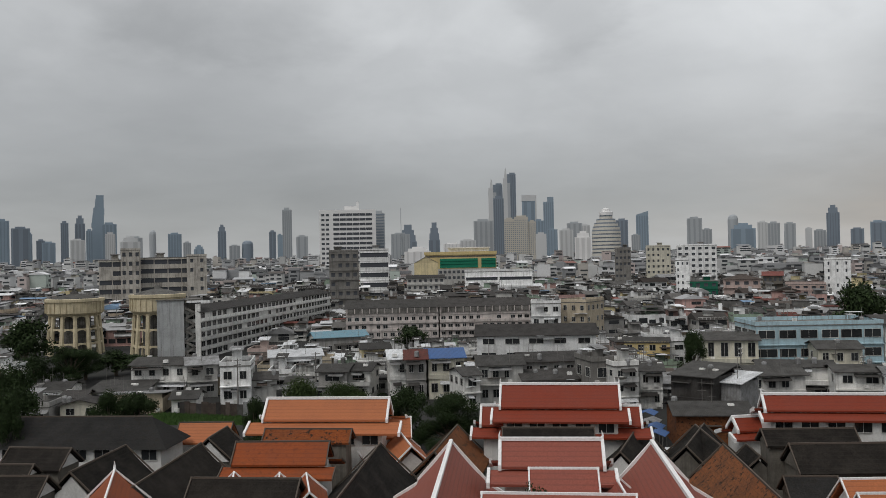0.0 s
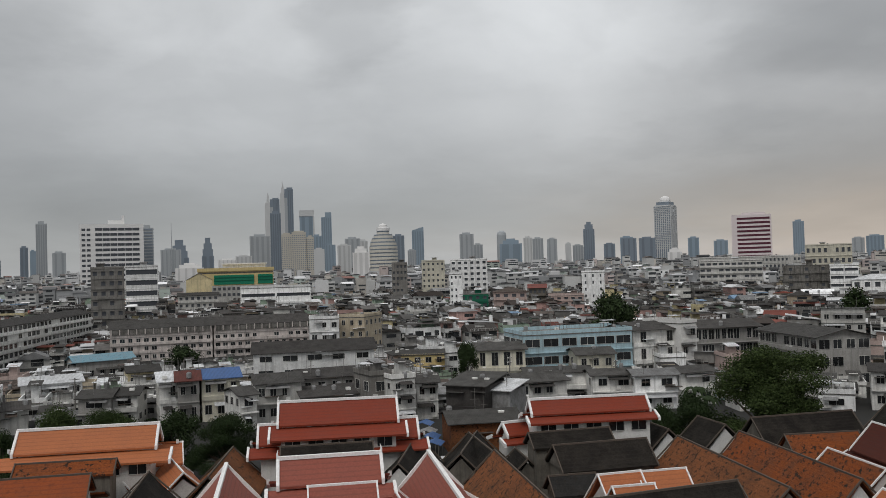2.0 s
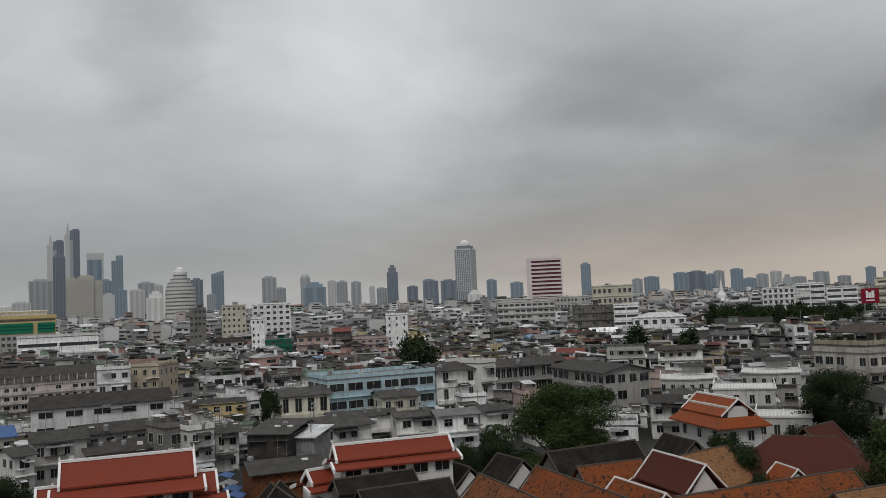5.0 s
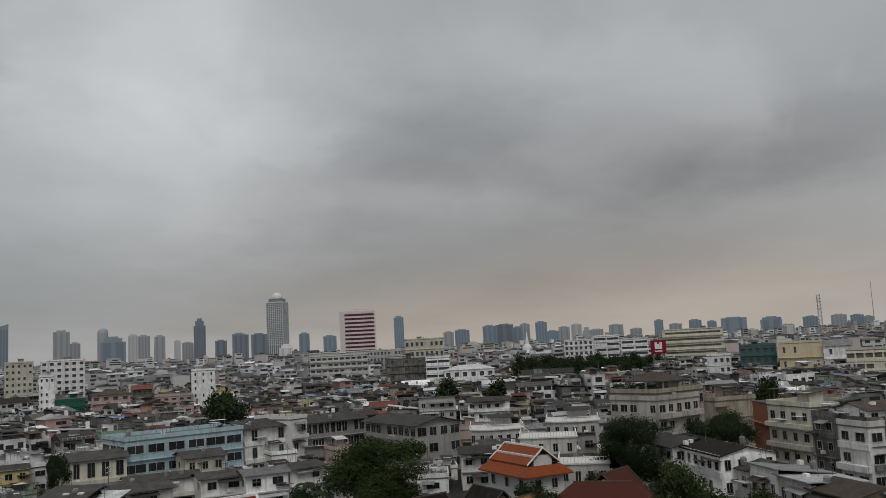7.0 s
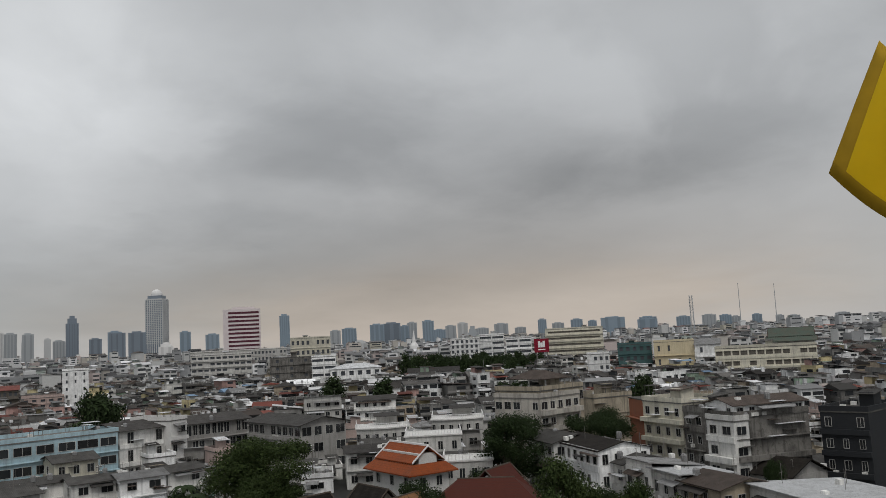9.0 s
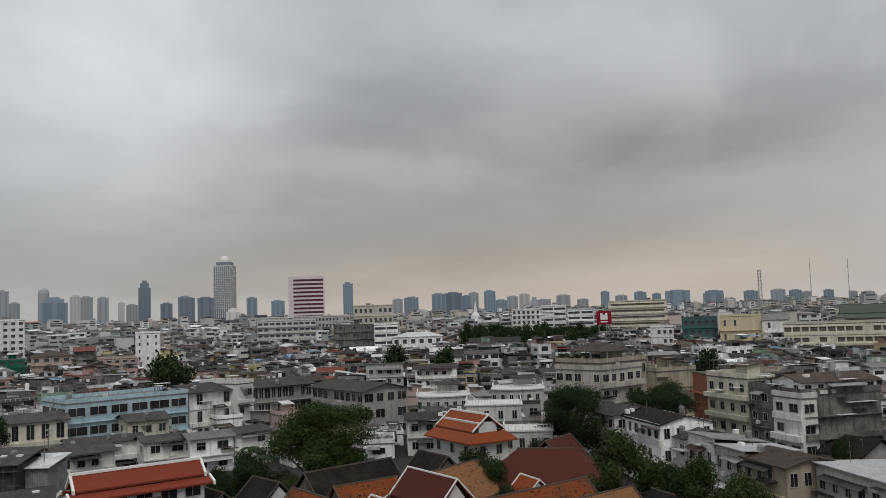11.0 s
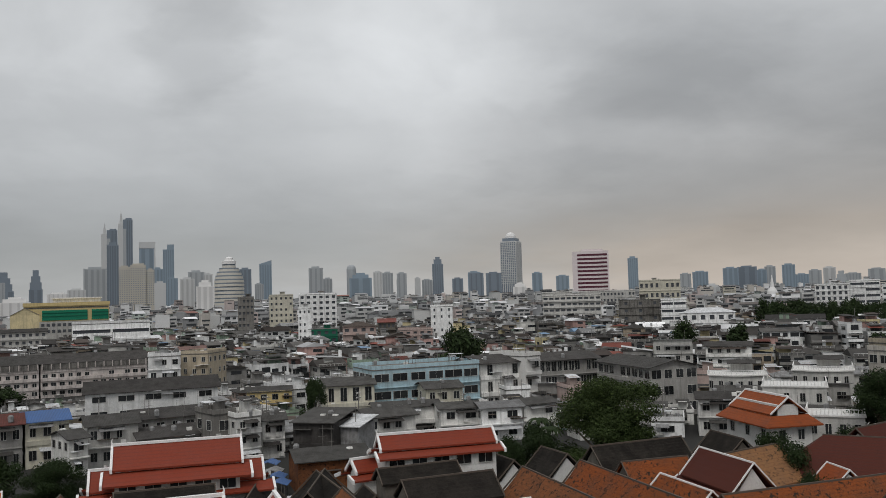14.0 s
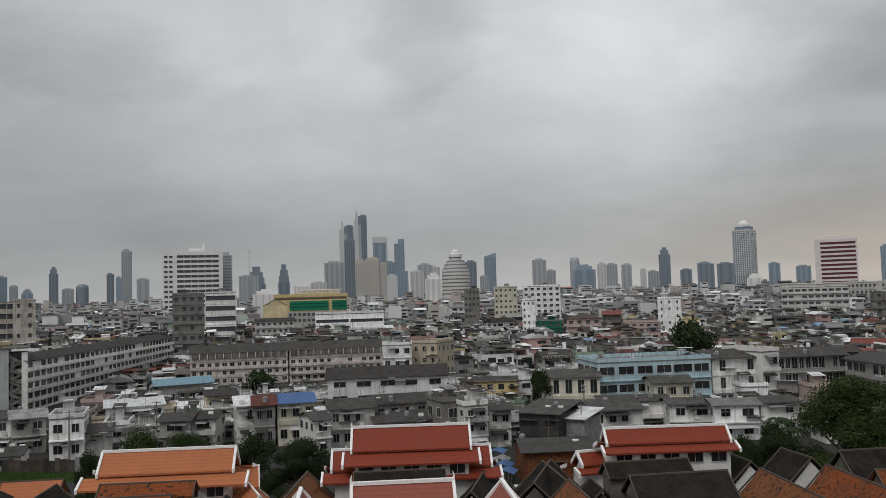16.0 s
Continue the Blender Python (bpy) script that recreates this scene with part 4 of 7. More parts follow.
temple_hall((81.6, 88.4), (86.6, 82.6), 9.0, 6.3, 4.3, MAROON, DARKTRIM, label='low hall with a hipped maroon tile roof and window bands', windows=9, hip=True)
temple_hall((86.9, 88.4), (94.3, 90.5), 9.4, 4.5, 5.1, MAROON, DARKTRIM, label='temple hall with steep maroon tile roof and dark gable trim')
temple_hall((78.1, 84.3), (76.9, 79.5), 6.5, 2.9, 3.7, RUST, TRIM, label='temple hall with steep rust-orange tile roof and white gable trim', wall=WORNSHADE, gable=WHITE)
temple_hall((383.6, 194.3), (392.3, 176.0), 26.3, 13.0, 20.3, GREENTILE, MAROON, tiers=2, label='large distant temple hall with green tiered roof and red trim')

# ---- houses near the temple and the buildings that stand out ----


def stair_block(x, y, yaw, w, d, h):
    """The blank end of the long apartments: a pale stained panel, then an open bay with a folded stair."""
    t = thing("stair_block", pose(x, y, 0, 0, 0, yaw), "pale grey concrete stair block at the end of the apartments", "apartment block", "city houses")
    PLACED.append((x, y, w * 0.5, d * 0.5, yaw))
    bm = bmesh.new()
    box(bm, -w / 2, w * 0.12, -d / 2, d / 2, 0, h)
    part("wall", bm, PALECONC, t)
    bm = bmesh.new()
    box(bm, w * 0.12, w / 2, -d / 2 + 2.6, d / 2, 0, h - 1.2)
    part("back_wall", bm, CONCRETE, t)
    bm = bmesh.new()
    box(bm, w * 0.38, w / 2, -d / 2 + 0.05, -d / 2 + 2.59, 0, h - 1.2)
    part("pier", bm, PLASTER[0], t)
    bm = bmesh.new()
    box(bm, -w / 2 - 0.3, w / 2 + 0.3, -d / 2 - 0.3, d / 2 + 0.3, h, h + 0.3)
    part("roof", bm, ROOFDECK, t)
    a, b = w * 0.13, w * 0.37
    for k in range(10):
        z = k * 1.65
        x0, x1 = (a, b) if k % 2 else (b, a)
        bm = bmesh.new()
        A = [bm.verts.new((px, yy, pz)) for yy in (-d / 2 + 0.1, -d / 2 + 1.3) for px, pz in ((x0, z), (x1, z + 1.65), (x1, z + 2.45), (x0, z + 0.8))]
        for f in ((0, 1, 2, 3), (7, 6, 5, 4), (0, 4, 5, 1), (1, 5, 6, 2), (2, 6, 7, 3), (3, 7, 4, 0)):
            bm.faces.new([A[i] for i in f])
        if z + 2.75 < h - 1.2:
            part("stair_flight", bm, BLACKENED_SHADE, t)
        else:
            bm.free()


def netted_building(x, y, yaw, w, d, h):
    """A yellow block with a dark strip under its eaves, green nets over the floors below and a white storey on the roof."""
    t = thing("netted_building", pose(x, y, 0, 0, 0, yaw), "yellow building with green netting over its upper floors", "building", "city houses")
    PLACED.append((x, y, w * 0.5, d * 0.5, yaw))
    bm = bmesh.new()
    box(bm, -w / 2, w / 2, -d / 2, d / 2, 0, h)
    part("wall", bm, YELLOWWALL, t)
    bm = bmesh.new()
    box(bm, -w / 2 - 0.15, w / 2 + 0.15, -d / 2 - 0.15, d / 2 + 0.15, 0, h - 10.2)
    base = part("base", bm, PLASTER[1], t)
    bm = bmesh.new()
    for k in range(16):
        for z in (h - 13.0, h - 16.5):
            xa = -w / 2 + w * (k + 0.2) / 16
            box(bm, xa, xa + w / 16 * 0.6, -d / 2 - 0.25, -d / 2, z, z + 1.7)
    tagged(part("glazing", bm, DEEPGLASS, base), kind="stuff")
    bm = bmesh.new()
    box(bm, -w / 2 - 0.4, w / 2 + 0.4, -d / 2 - 0.6, d / 2 + 0.4, h - 1.6, h + 0.3)
    part("fascia", bm, YELLOWWALL, t)
    # the shadow below the fascia, painted as a dark strip
    bm = bmesh.new()
    box(bm, -w * 0.49, w * 0.49, -d / 2 - 0.12, -d / 2 + 0.2, h - 3.0, h - 2.2)
    part("shadow_gap", bm, WORNSHADE, t)
    for x0, x1 in ((-0.29, 0.24), (0.29, 0.49)):
        bm = bmesh.new()
        for k in range(14):
            xa, xb = w * (x0 + (x1 - x0) * k / 14), w * (x0 + (x1 - x0) * (k + 1) / 14)
            box(bm, xa, xb, -d / 2 - 0.35 - 0.12 * (k % 2), -d / 2 + 0.1, h - 9.6, h - 4.0)
        net = part("net", bm, BRIGHTNET, t, "green safety net")
        for z in (h - 5.6, h - 7.4):
            bm = bmesh.new()
            box(bm, w * x0, w * x1, -d / 2 - 0.7, -d / 2 - 0.5, z, z + 0.3)
            part("rail", bm, GREENNET, net)
    bm = bmesh.new()
    box(bm, -w * 0.17, w * 0.40, -d * 0.3, d * 0.4, h + 0.3, h + 2.4)
    upper = part("upper_storey", bm, PLASTER[4], t)
    bm = bmesh.new()
    box(bm, -w * 0.19, w * 0.42, -d * 0.34, d * 0.42, h + 2.4, h + 3.0)
    part("roof", bm, PLASTER[4], upper)


def loggia(t, w, d, h):
    """A top gallery under the eaves: a dark box paints its shade behind a row of piers."""
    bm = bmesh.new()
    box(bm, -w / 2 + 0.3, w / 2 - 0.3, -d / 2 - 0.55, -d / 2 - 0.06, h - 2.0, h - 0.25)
    part("recess", bm, BLACKENED_SHADE, t, "dark box painted as the shade of an open gallery")
    n = int(w / 2.6)
    for k in range(n + 1):
        bm = bmesh.new()
        xx = -w / 2 + 0.4 + (w - 0.8) * k / n
        box(bm, xx - 0.16, xx + 0.16, -d / 2 - 0.8, -d / 2 - 0.5, h - 2.0, h - 0.15)
        part("pier", bm, PINKISH, t)


PINKISH = material("pinkish_plaster", (0.62, 0.56, 0.53), 0.85, stain=0.55, streak=0.6, scale=0.4, stain_to=(0.12, 0.10, 0.09))
def terrace_house(x, y, yaw, w, d, h, round_front):
    """A white house with a balustraded roof terrace; a round front swells towards the street."""
    t = thing("terrace_house", pose(x, y, 0, 0, 0, yaw), "white house with a balustraded roof terrace" + (" and a curved front" if round_front else ""), "house", "city houses")
    PLACED.append((x, y, w * 0.5, d * 0.5, yaw))
    n = 12 if round_front else 1
    front = [(-w / 2 + w * k / n, -d / 2 - (w * 0.18 * math.sin(math.pi * k / n) if round_front else 0.0)) for k in range(n + 1)]
    plan = front + [(w / 2, d / 2), (-w / 2, d / 2)]
    bm = bmesh.new()
    slab(bm, [(px, py, h) for px, py in plan], h)
    part("wall", bm, PLASTER[1], t)
    bm = bmesh.new()
    slab(bm, [(px * 1.05, py * 1.05, h + 0.25) for px, py in plan], 0.25)
    part("cornice", bm, WHITE, t)
    edge = [(-w / 2, d / 2)] + front + [(w / 2, d / 2)]
    for (xa, ya), (xb, yb) in zip(edge, edge[1:]):
        a, b = Vector((xa, ya, h + 0.25)), Vector((xb, yb, h + 0.25))
        bm = bmesh.new()
        tube(bm, a + Vector((0, 0, 0.95)), b + Vector((0, 0, 0.95)), 0.09, 0.09, 4)
        rail = part("rail", bm, TRIM, t)
        m_ = max(2, int((b - a).length / 0.6))
        bm = bmesh.new()
        for k in range(m_):
            p = a.lerp(b, (k + 0.5) / m_)
            tube(bm, p, p + Vector((0, 0, 0.9)), 0.1, 0.08, 4)
        tagged(part("baluster", bm, TRIM, rail), kind="stuff")
    for k in range(n if round_front else 4):
        if round_front:
            (xa, ya), (xb, yb) = front[k], front[k + 1]
        else:
            xa, xb, ya, yb = -w / 2 + w * k / 4, -w / 2 + w * (k + 1) / 4, -d / 2, -d / 2
        if k % 2 and round_front:
            continue
        turn = math.degrees(math.atan2(yb - ya, xb - xa))
        for z in (h - 1.9, h - 5.2):
            piece("window", pane_mesh(0.9, 1.6), None, t, m=pose((xa + xb) / 2, (ya + yb) / 2, z, 0, 0, turn))
    if round_front:
        bm = bmesh.new()
        box(bm, -w * 0.1, w * 0.3, d * 0.1, d * 0.4, h + 0.25, h + 2.3)
        shed = part("roof_room", bm, PLASTER[1], t)
        bm = bmesh.new()
        slab(bm, [(-w * 0.16, -d * 0.1, h + 2.3), (w * 0.36, -d * 0.1, h + 2.3), (w * 0.36, d * 0.45, h + 2.8), (-w * 0.16, d * 0.45, h + 2.8)], 0.1)
        part("canopy", bm, SHEET[1], shed)


CREAMYEL = material("cream_yellow_render", (0.60, 0.52, 0.36), 0.8, stain=0.3, streak=0.35, scale=0.2, stain_to=(0.28, 0.23, 0.15))
def roof_pavilion(t, h):
    """A brown hipped shelter on posts and pot plants on a roof terrace."""
    for sx in (-4.5, 0, 4.5):
        for sy in (-3.0, 3.0):
            bm = bmesh.new()
            box(bm, sx - 0.12, sx + 0.12, sy - 0.12, sy + 0.12, h, h + 2.2)
            part("post", bm, PLASTER[0], t)
    bm = bmesh.new()
    P = [(-5.4, -4.0, h + 2.1), (5.4, -4.0, h + 2.1), (5.4, 4.0, h + 2.1), (-5.4, 4.0, h + 2.1)]
    R0, R1 = (-2.0, 0, h + 3.7), (2.0, 0, h + 3.7)
    for f in ((P[0], P[1], R1, R0), (P[2], P[3], R0, R1), (P[1], P[2], R1), (P[3], P[0], R0)):
        slab(bm, f, 0.14)
    part("pavilion_roof", bm, SHEET[2], t, "brown hipped shelter roof")
    q = random.Random(9)
    for k in range(9):
        bm = bmesh.new()
        cx, cy = q.uniform(-5.5, 5.5), q.uniform(-6.5, -5.0)
        for i in range(70):
            p = Vector((cx + q.gauss(0, 0.35), cy + q.gauss(0, 0.3), h + 0.9 + q.gauss(0, 0.4)))
            a = Vector((q.gauss(0, 1), q.gauss(0, 1), q.gauss(0, 1))).normalized() * 0.22
            b = a.orthogonal().normalized() * 0.1
            face(bm, [p - a, p + b, p + a, p - b])
        tagged(part("plant", bm, LEAF[1], t, "green pot plant"), kind="stuff")


PALECONC = material("pale_concrete_panel", (0.42, 0.43, 0.43), 0.9, stain=0.5, streak=0.6, scale=0.3, stain_to=(0.16, 0.16, 0.155))
YELLOWWALL = material("yellow_paint", (0.58, 0.46, 0.23), 0.8, stain=0.3, streak=0.35, scale=0.2, stain_to=(0.28, 0.22, 0.13))
BRIGHTNET = material("bright_green_net", (0.02, 0.20, 0.12), 0.8, stain=0.4, stain_to=(0.015, 0.10, 0.07), scale=0.4)
building(-79.1, 173.8, 2, 12.0, 9.0, 2, PLASTER[0], SHEET[0], fh=3.50, kind='gable', single=True, label='white plaster row house with a grey sheet roof', cols=4)
building(-71.6, 173.9, 25, 6.0, 9.0, 2, PLASTER[1], SHEET[3], fh=3.50, kind='gable', single=True, label='grey weathered row house with a light sheet roof', cols=2)
building(-60.4, 165.4, 14, 5.9, 10.0, 2, PLASTER[4], PLASTER[4], fh=3.80, kind='flat', single=True, cols=2, label='clean white flat-roofed modern house')
building(-55.9, 168.1, 17, 4.8, 8.0, 1, PLASTER[1], SHEET[1], fh=4.60, kind='gable', single=True, label='low house with a dark sheet roof')
building(-40.7, 169.0, -2, 5.7, 8.0, 2, PLASTER[2], SHEET[0], fh=3.00, kind='gable', single=True, label='small grey house with a gable roof')
building(-35.7, 170.5, -2, 4.8, 8.0, 2, PLASTER[1], SHEET[0], fh=3.00, kind='gable', single=True, label='small grey house with a gable roof')
building(-28.8, 170.3, 14, 3.2, 9.0, 2, PLASTER[0], SHEET[4], fh=4.15, kind='gable', rise=1.4, clutter=False, single=True, label='cream house with a pale sheet roof', cols=2)
building(-24.8, 170.1, 10, 3.9, 9.0, 2, PLASTER[2], SHEET[5], fh=4.15, kind='gable', rise=1.4, clutter=False, single=True, label='grey house with a red sheet roof', cols=2)
building(-19.2, 172.1, 12, 7.1, 9.0, 2, PASTEL[4], BLUESHEET, fh=4.15, kind='gable', rise=1.4, clutter=False, single=True, label='cream house with a blue sheet roof', cols=3)
building(-13.9, 159.1, 26, 3.1, 8.0, 2, PLASTER[0], SHEET[0], fh=3.25, kind='gable', single=True, label='white house with a grey roof')
building(-7.8, 166.3, 9, 8.4, 10.0, 2, PLASTER[1], SHEET[0], fh=3.80, kind='gable', single=True, label='grey row house with a patched sheet roof', cols=4)
building(2.6, 165.3, 12, 12.8, 10.0, 1, PLASTER[2], SHEET[1], fh=5.00, kind='gable', single=True, label='low dark-roofed workshop among low roofs', cols=4)
building(2.6, 172.6, 12, 13.6, 10.0, 2, PLASTER[2], SHEET[1], fh=3.75, kind='gable', single=True, label='row house with a dark sheet roof', cols=5)
building(-0.5, 204.2, 2, 27.8, 11.0, 3, PLASTER[4], SHEET[1], fh=3.25, kind='gable', single=True, label='long white three-storey block with a dark roof', cols=5, frac=0.6, tall=0.36, rise=2.2, awn=False, ledges=False)
building(10.4, 160.3, 20, 4.2, 8.0, 2, CONCRETE, CONCRETE, fh=4.25, kind='flat', single=True, label='stained concrete house with a flat roof')
building(14.5, 157.7, 17, 4.6, 8.0, 3, PLASTER[0], PLASTER[0], fh=2.67, kind='flat', single=True, label='narrow white weathered house', cols=2)
building(20.5, 161.1, -2, 4.0, 9.0, 2, PLASTER[0], SHEET[0], fh=3.50, kind='gable', single=True, label='small white house with a sheet roof', cols=2)
building(27.3, 144.4, -35, 7.2, 9.0, 2, SHEET[1], SHEET[0], fh=4.00, kind='shed', single=True, sides='', label='dark sheet-clad shed among low roofs', over=0.5)
building(32.4, 143.3, -37, 4.3, 7.0, 2, SHEET[3], SHEET[4], fh=3.50, kind='shed', single=True, sides='', label='grey sheet-clad shed with a white roof')
building(24.8, 128.7, -0, 10.5, 9.0, 1, BROWN, SHEET[0], fh=5.00, kind='gable', single=True, sides='', label='brown-walled shed with a grey roof')
building(48.4, 167.7, -9, 13.1, 7.0, 2, PLASTER[0], SHEET[0], fh=3.30, kind='gable', single=True, rise=0.8, cols=3, label='white row house with a grey corrugated roof')
building(57.0, 160.3, -6, 8.1, 7.0, 2, PLASTER[0], SHEET[0], fh=3.30, kind='gable', single=True, rise=0.8, cols=2, label='white row house with a grey corrugated roof')
building(64.4, 157.0, -6, 8.2, 7.0, 2, PLASTER[4], SHEET[3], fh=3.30, kind='gable', single=True, rise=0.8, cols=2, label='white row house with a grey corrugated roof')
building(72.5, 158.6, 9, 8.0, 7.0, 2, PLASTER[0], SHEET[0], fh=3.30, kind='gable', single=True, rise=0.8, cols=2, label='white row house with a grey corrugated roof')
building(40.7, 155.8, 7, 9.3, 9.0, 2, PLASTER[1], SHEET[0], fh=3.40, kind='gable', single=True, cols=4, label='row house with a grey roof')
building(59.7, 196.3, 5, 27.1, 14.0, 3, PASTEL[2], PASTEL[2], fh=4.00, kind='flat', single=True, cols=6, frac=0.97, tall=0.42, label='pale blue three-storey office block with ribbon windows', clutter=False, awn=False)
building(41.5, 190.5, -6, 11.0, 10.0, 2, PASTEL[4], SHEET[0], fh=4.75, kind='gable', single=True, cols=4, tall=0.6, label='cream house with a balustrade and grey roof')
building(61.8, 185.6, -2, 8.5, 9.0, 2, PASTEL[4], SHEET[0], fh=4.00, kind='gable', single=True, cols=3, label='cream house with a shuttered upper floor')
building(80.0, 198.9, 9, 12.7, 12.0, 3, PLASTER[0], SHEET[1], fh=4.00, kind='gable', single=True, cols=7, frac=0.8, tall=0.6, label='grey and white school block with a dark roof', over=1.0, category='school', awn=False, gallery=True)
building(86.6, 198.3, 20, 5.2, 13.0, 3, WHITE, WHITE, fh=4.33, kind='flat', single=True, cols=2, label='white stair tower of the school', clutter=False, category='school')
building(100.9, 202.8, 1, 16.9, 12.0, 3, PLASTER[2], SHEET[1], fh=3.83, kind='gable', single=True, cols=10, frac=0.85, tall=0.62, label='grey school block with large windows', over=1.0, category='school', awn=False)
building(111.7, 177.7, -92, 25.0, 12.0, 3, PLASTER[2], SHEET[0], fh=3.71, kind='gable', single=True, cols=9, frac=0.8, tall=0.5, label='grey school wing with a sheet roof', over=1.0, category='school', awn=False)
building(86.9, 209.6, -30, 8.9, 9.0, 1, PLASTER[2], SHEET[4], fh=5.00, kind='shed', single=True, label='low house with a pale sheet roof')
building(92.3, 196.6, -33, 10.0, 9.0, 1, PLASTER[2], SHEET[4], fh=5.00, kind='shed', single=True, label='low house with a pale sheet roof')
building(-58.4, 241.2, 24, 13.1, 10.0, 1, PLASTER[2], TEALSHEET, fh=5.00, kind='shed', single=True, cols=5, label='low market roof covered in faded blue tarpaulin', rise=1.0)
building(-56.8, 194.1, 18, 11.8, 9.0, 2, PLASTER[4], SHEET[4], fh=3.00, kind='shed', single=True, cols=5, label='low white house with a white sheet roof', rise=0.8)
building(-42.2, 215.7, 17, 7.2, 9.0, 1, PASTEL[3], SHEET[0], fh=5.50, kind='gable', single=True, cols=3, label='low yellowish house with a grey roof')
# its wide dark panes stand in for the shade within open galleries
building(-101.3, 305.3, 88, 136.7, 12.0, 5, PLASTER[0], SHEET[1], fh=2.78, kind='gable', single=True, cols=34, frac=0.8, tall=0.56, label='long grey five-storey apartment block with open galleries', name='apartment_block', category='apartment block', sides='fl', awn=False, gallery=True)
stair_block(-104.8, 239.0, 21, 12.0, 10.0, 17.4)
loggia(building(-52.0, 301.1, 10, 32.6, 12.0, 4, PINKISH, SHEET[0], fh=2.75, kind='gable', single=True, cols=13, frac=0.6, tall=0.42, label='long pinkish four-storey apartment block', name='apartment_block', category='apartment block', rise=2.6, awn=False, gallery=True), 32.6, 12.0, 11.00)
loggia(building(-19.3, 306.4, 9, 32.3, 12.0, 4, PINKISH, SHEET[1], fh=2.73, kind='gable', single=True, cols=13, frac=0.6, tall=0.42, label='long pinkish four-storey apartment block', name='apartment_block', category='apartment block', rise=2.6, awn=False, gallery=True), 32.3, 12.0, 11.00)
building(-63.0, 263.1, 28, 16.8, 9.0, 1, PLASTER[1], TEALSHEET, fh=4.20, kind='gable', single=True, cols=4, rise=1.6, clutter=False, label='low market house under a faded blue tarpaulin')
building(-201.3, 390.0, 27, 17.6, 18.0, 7, DERELICT, DERELICT, fh=4.33, kind='flat', cols=3, frac=0.93, tall=0.52, label='derelict bare concrete building with open floors', name='concrete_block', category='building', parapet=False, ledges=False)
building(-194.4, 388.0, 27, 8.8, 16.0, 8, DERELICT, DERELICT, fh=4.36, kind='flat', cols=3, frac=0.5, tall=0.45, label='derelict concrete stair tower', name='concrete_block', category='building', clutter=False, ledges=False)
building(-181.7, 401.6, 24, 25.4, 18.0, 7, DERELICT, DERELICT, fh=4.46, kind='flat', cols=4, frac=0.93, tall=0.5, label='derelict bare concrete building with open floors', name='concrete_block', category='building', parapet=False, ledges=False)
building(-165.8, 398.9, 23, 9.2, 14.0, 7, DERELICT, DERELICT, fh=4.5, kind='flat', cols=2, frac=0.3, tall=0.4, label='stained concrete end of the derelict block', name='concrete_block', category='building', clutter=False, ledges=False)
building(-96.6, 418.9, 13, 14.4, 20.0, 7, CONCRETE, CONCRETE, fh=4.62, kind='flat', cols=4, label='dark grey mid-rise with scaffolding', sides='flr', frac=0.5, tall=0.42)
building(-91.2, 471.2, 11, 16.0, 20.0, 6, PLASTER[4], PLASTER[4], fh=5.55, kind='flat', cols=1, frac=0.96, tall=0.45, label='white mid-rise with ribbon windows')
netted_building(-47.4, 532.5, 5, 44.0, 30.0, 31.8)
building(-62.2, 476.9, 97, 22.0, 13.2, 3, PASTEL[3], SHEET[3], fh=8.6, kind='gable', rise=3.6, cols=2, sides='f', over=0.2, label='yellow hall with a pale roof', frac=0.5, tall=0.42)
building(-18.1, 407.3, 3, 32.0, 16.0, 3, PLASTER[4], PLASTER[4], fh=7.09, kind='flat', cols=2, frac=0.94, tall=0.2, sides='f', label='long low white building with strip windows', clutter=False)
building(14.1, 264.9, -30, 8.6, 12.0, 4, PLASTER[3], PLASTER[3], fh=3.45, kind='flat', single=True, cols=3, frac=0.4, ledges=False, clutter=False, awn=False, label='tan four-storey building among low roofs')
building(2.7, 254.9, -1, 8.6, 10.0, 4, PLASTER[4], PLASTER[4], fh=3.52, kind='flat', single=True, cols=3, label='white four-storey building among low roofs')
building(71.0, 421.0, -10, 6.3, 14.0, 8, PLASTER[4], PLASTER[4], fh=3.10, kind='flat', cols=3, frac=0.35, label='narrow white tower house', tall=0.42, ledges=False)
building(103.6, 561.4, -10, 24.4, 22.0, 9, PLASTER[4], PLASTER[4], fh=3.66, kind='flat', cols=6, tall=0.45, label='white mid-rise with ribbon windows', frac=0.5, ledges=False)
building(79.6, 563.4, -8, 15.2, 18.0, 9, PASTEL[4], PLASTER[4], fh=3.64, kind='flat', cols=5, frac=0.4, label='cream mid-rise block among low roofs', tall=0.42, ledges=False)
building(51.1, 506.4, -6, 9.0, 18.0, 9, CONCRETE, CONCRETE, fh=3.49, kind='flat', cols=4, label='dark mid-rise block among low roofs', frac=0.5, tall=0.42, ledges=False)
building(97.4, 415.7, -13, 16.3, 14.0, 4, PASTEL[0], SHEET[2], fh=3.86, kind='hip', cols=4, label='pale pink four-storey building with a brown roof', frac=0.5, tall=0.42)
building(79.7, 419.4, -11, 14.2, 14.0, 4, GREENNET, SHEET[1], fh=3.67, kind='flat', cols=4, label='building wrapped in green netting', parapet=False, frac=0.5, tall=0.42)
building(125.9, 413.2, -17, 17.3, 14.0, 5, PASTEL[0], PLASTER[0], fh=2.50, kind='flat', cols=5, label='pink five-storey building among low roofs', frac=0.5, tall=0.42)
building(140.3, 412.8, -19, 11.2, 12.0, 7, PLASTER[4], PLASTER[4], fh=3.39, kind='flat', cols=3, frac=0.2, label='tall white blank-walled building', tall=0.42, ledges=False)
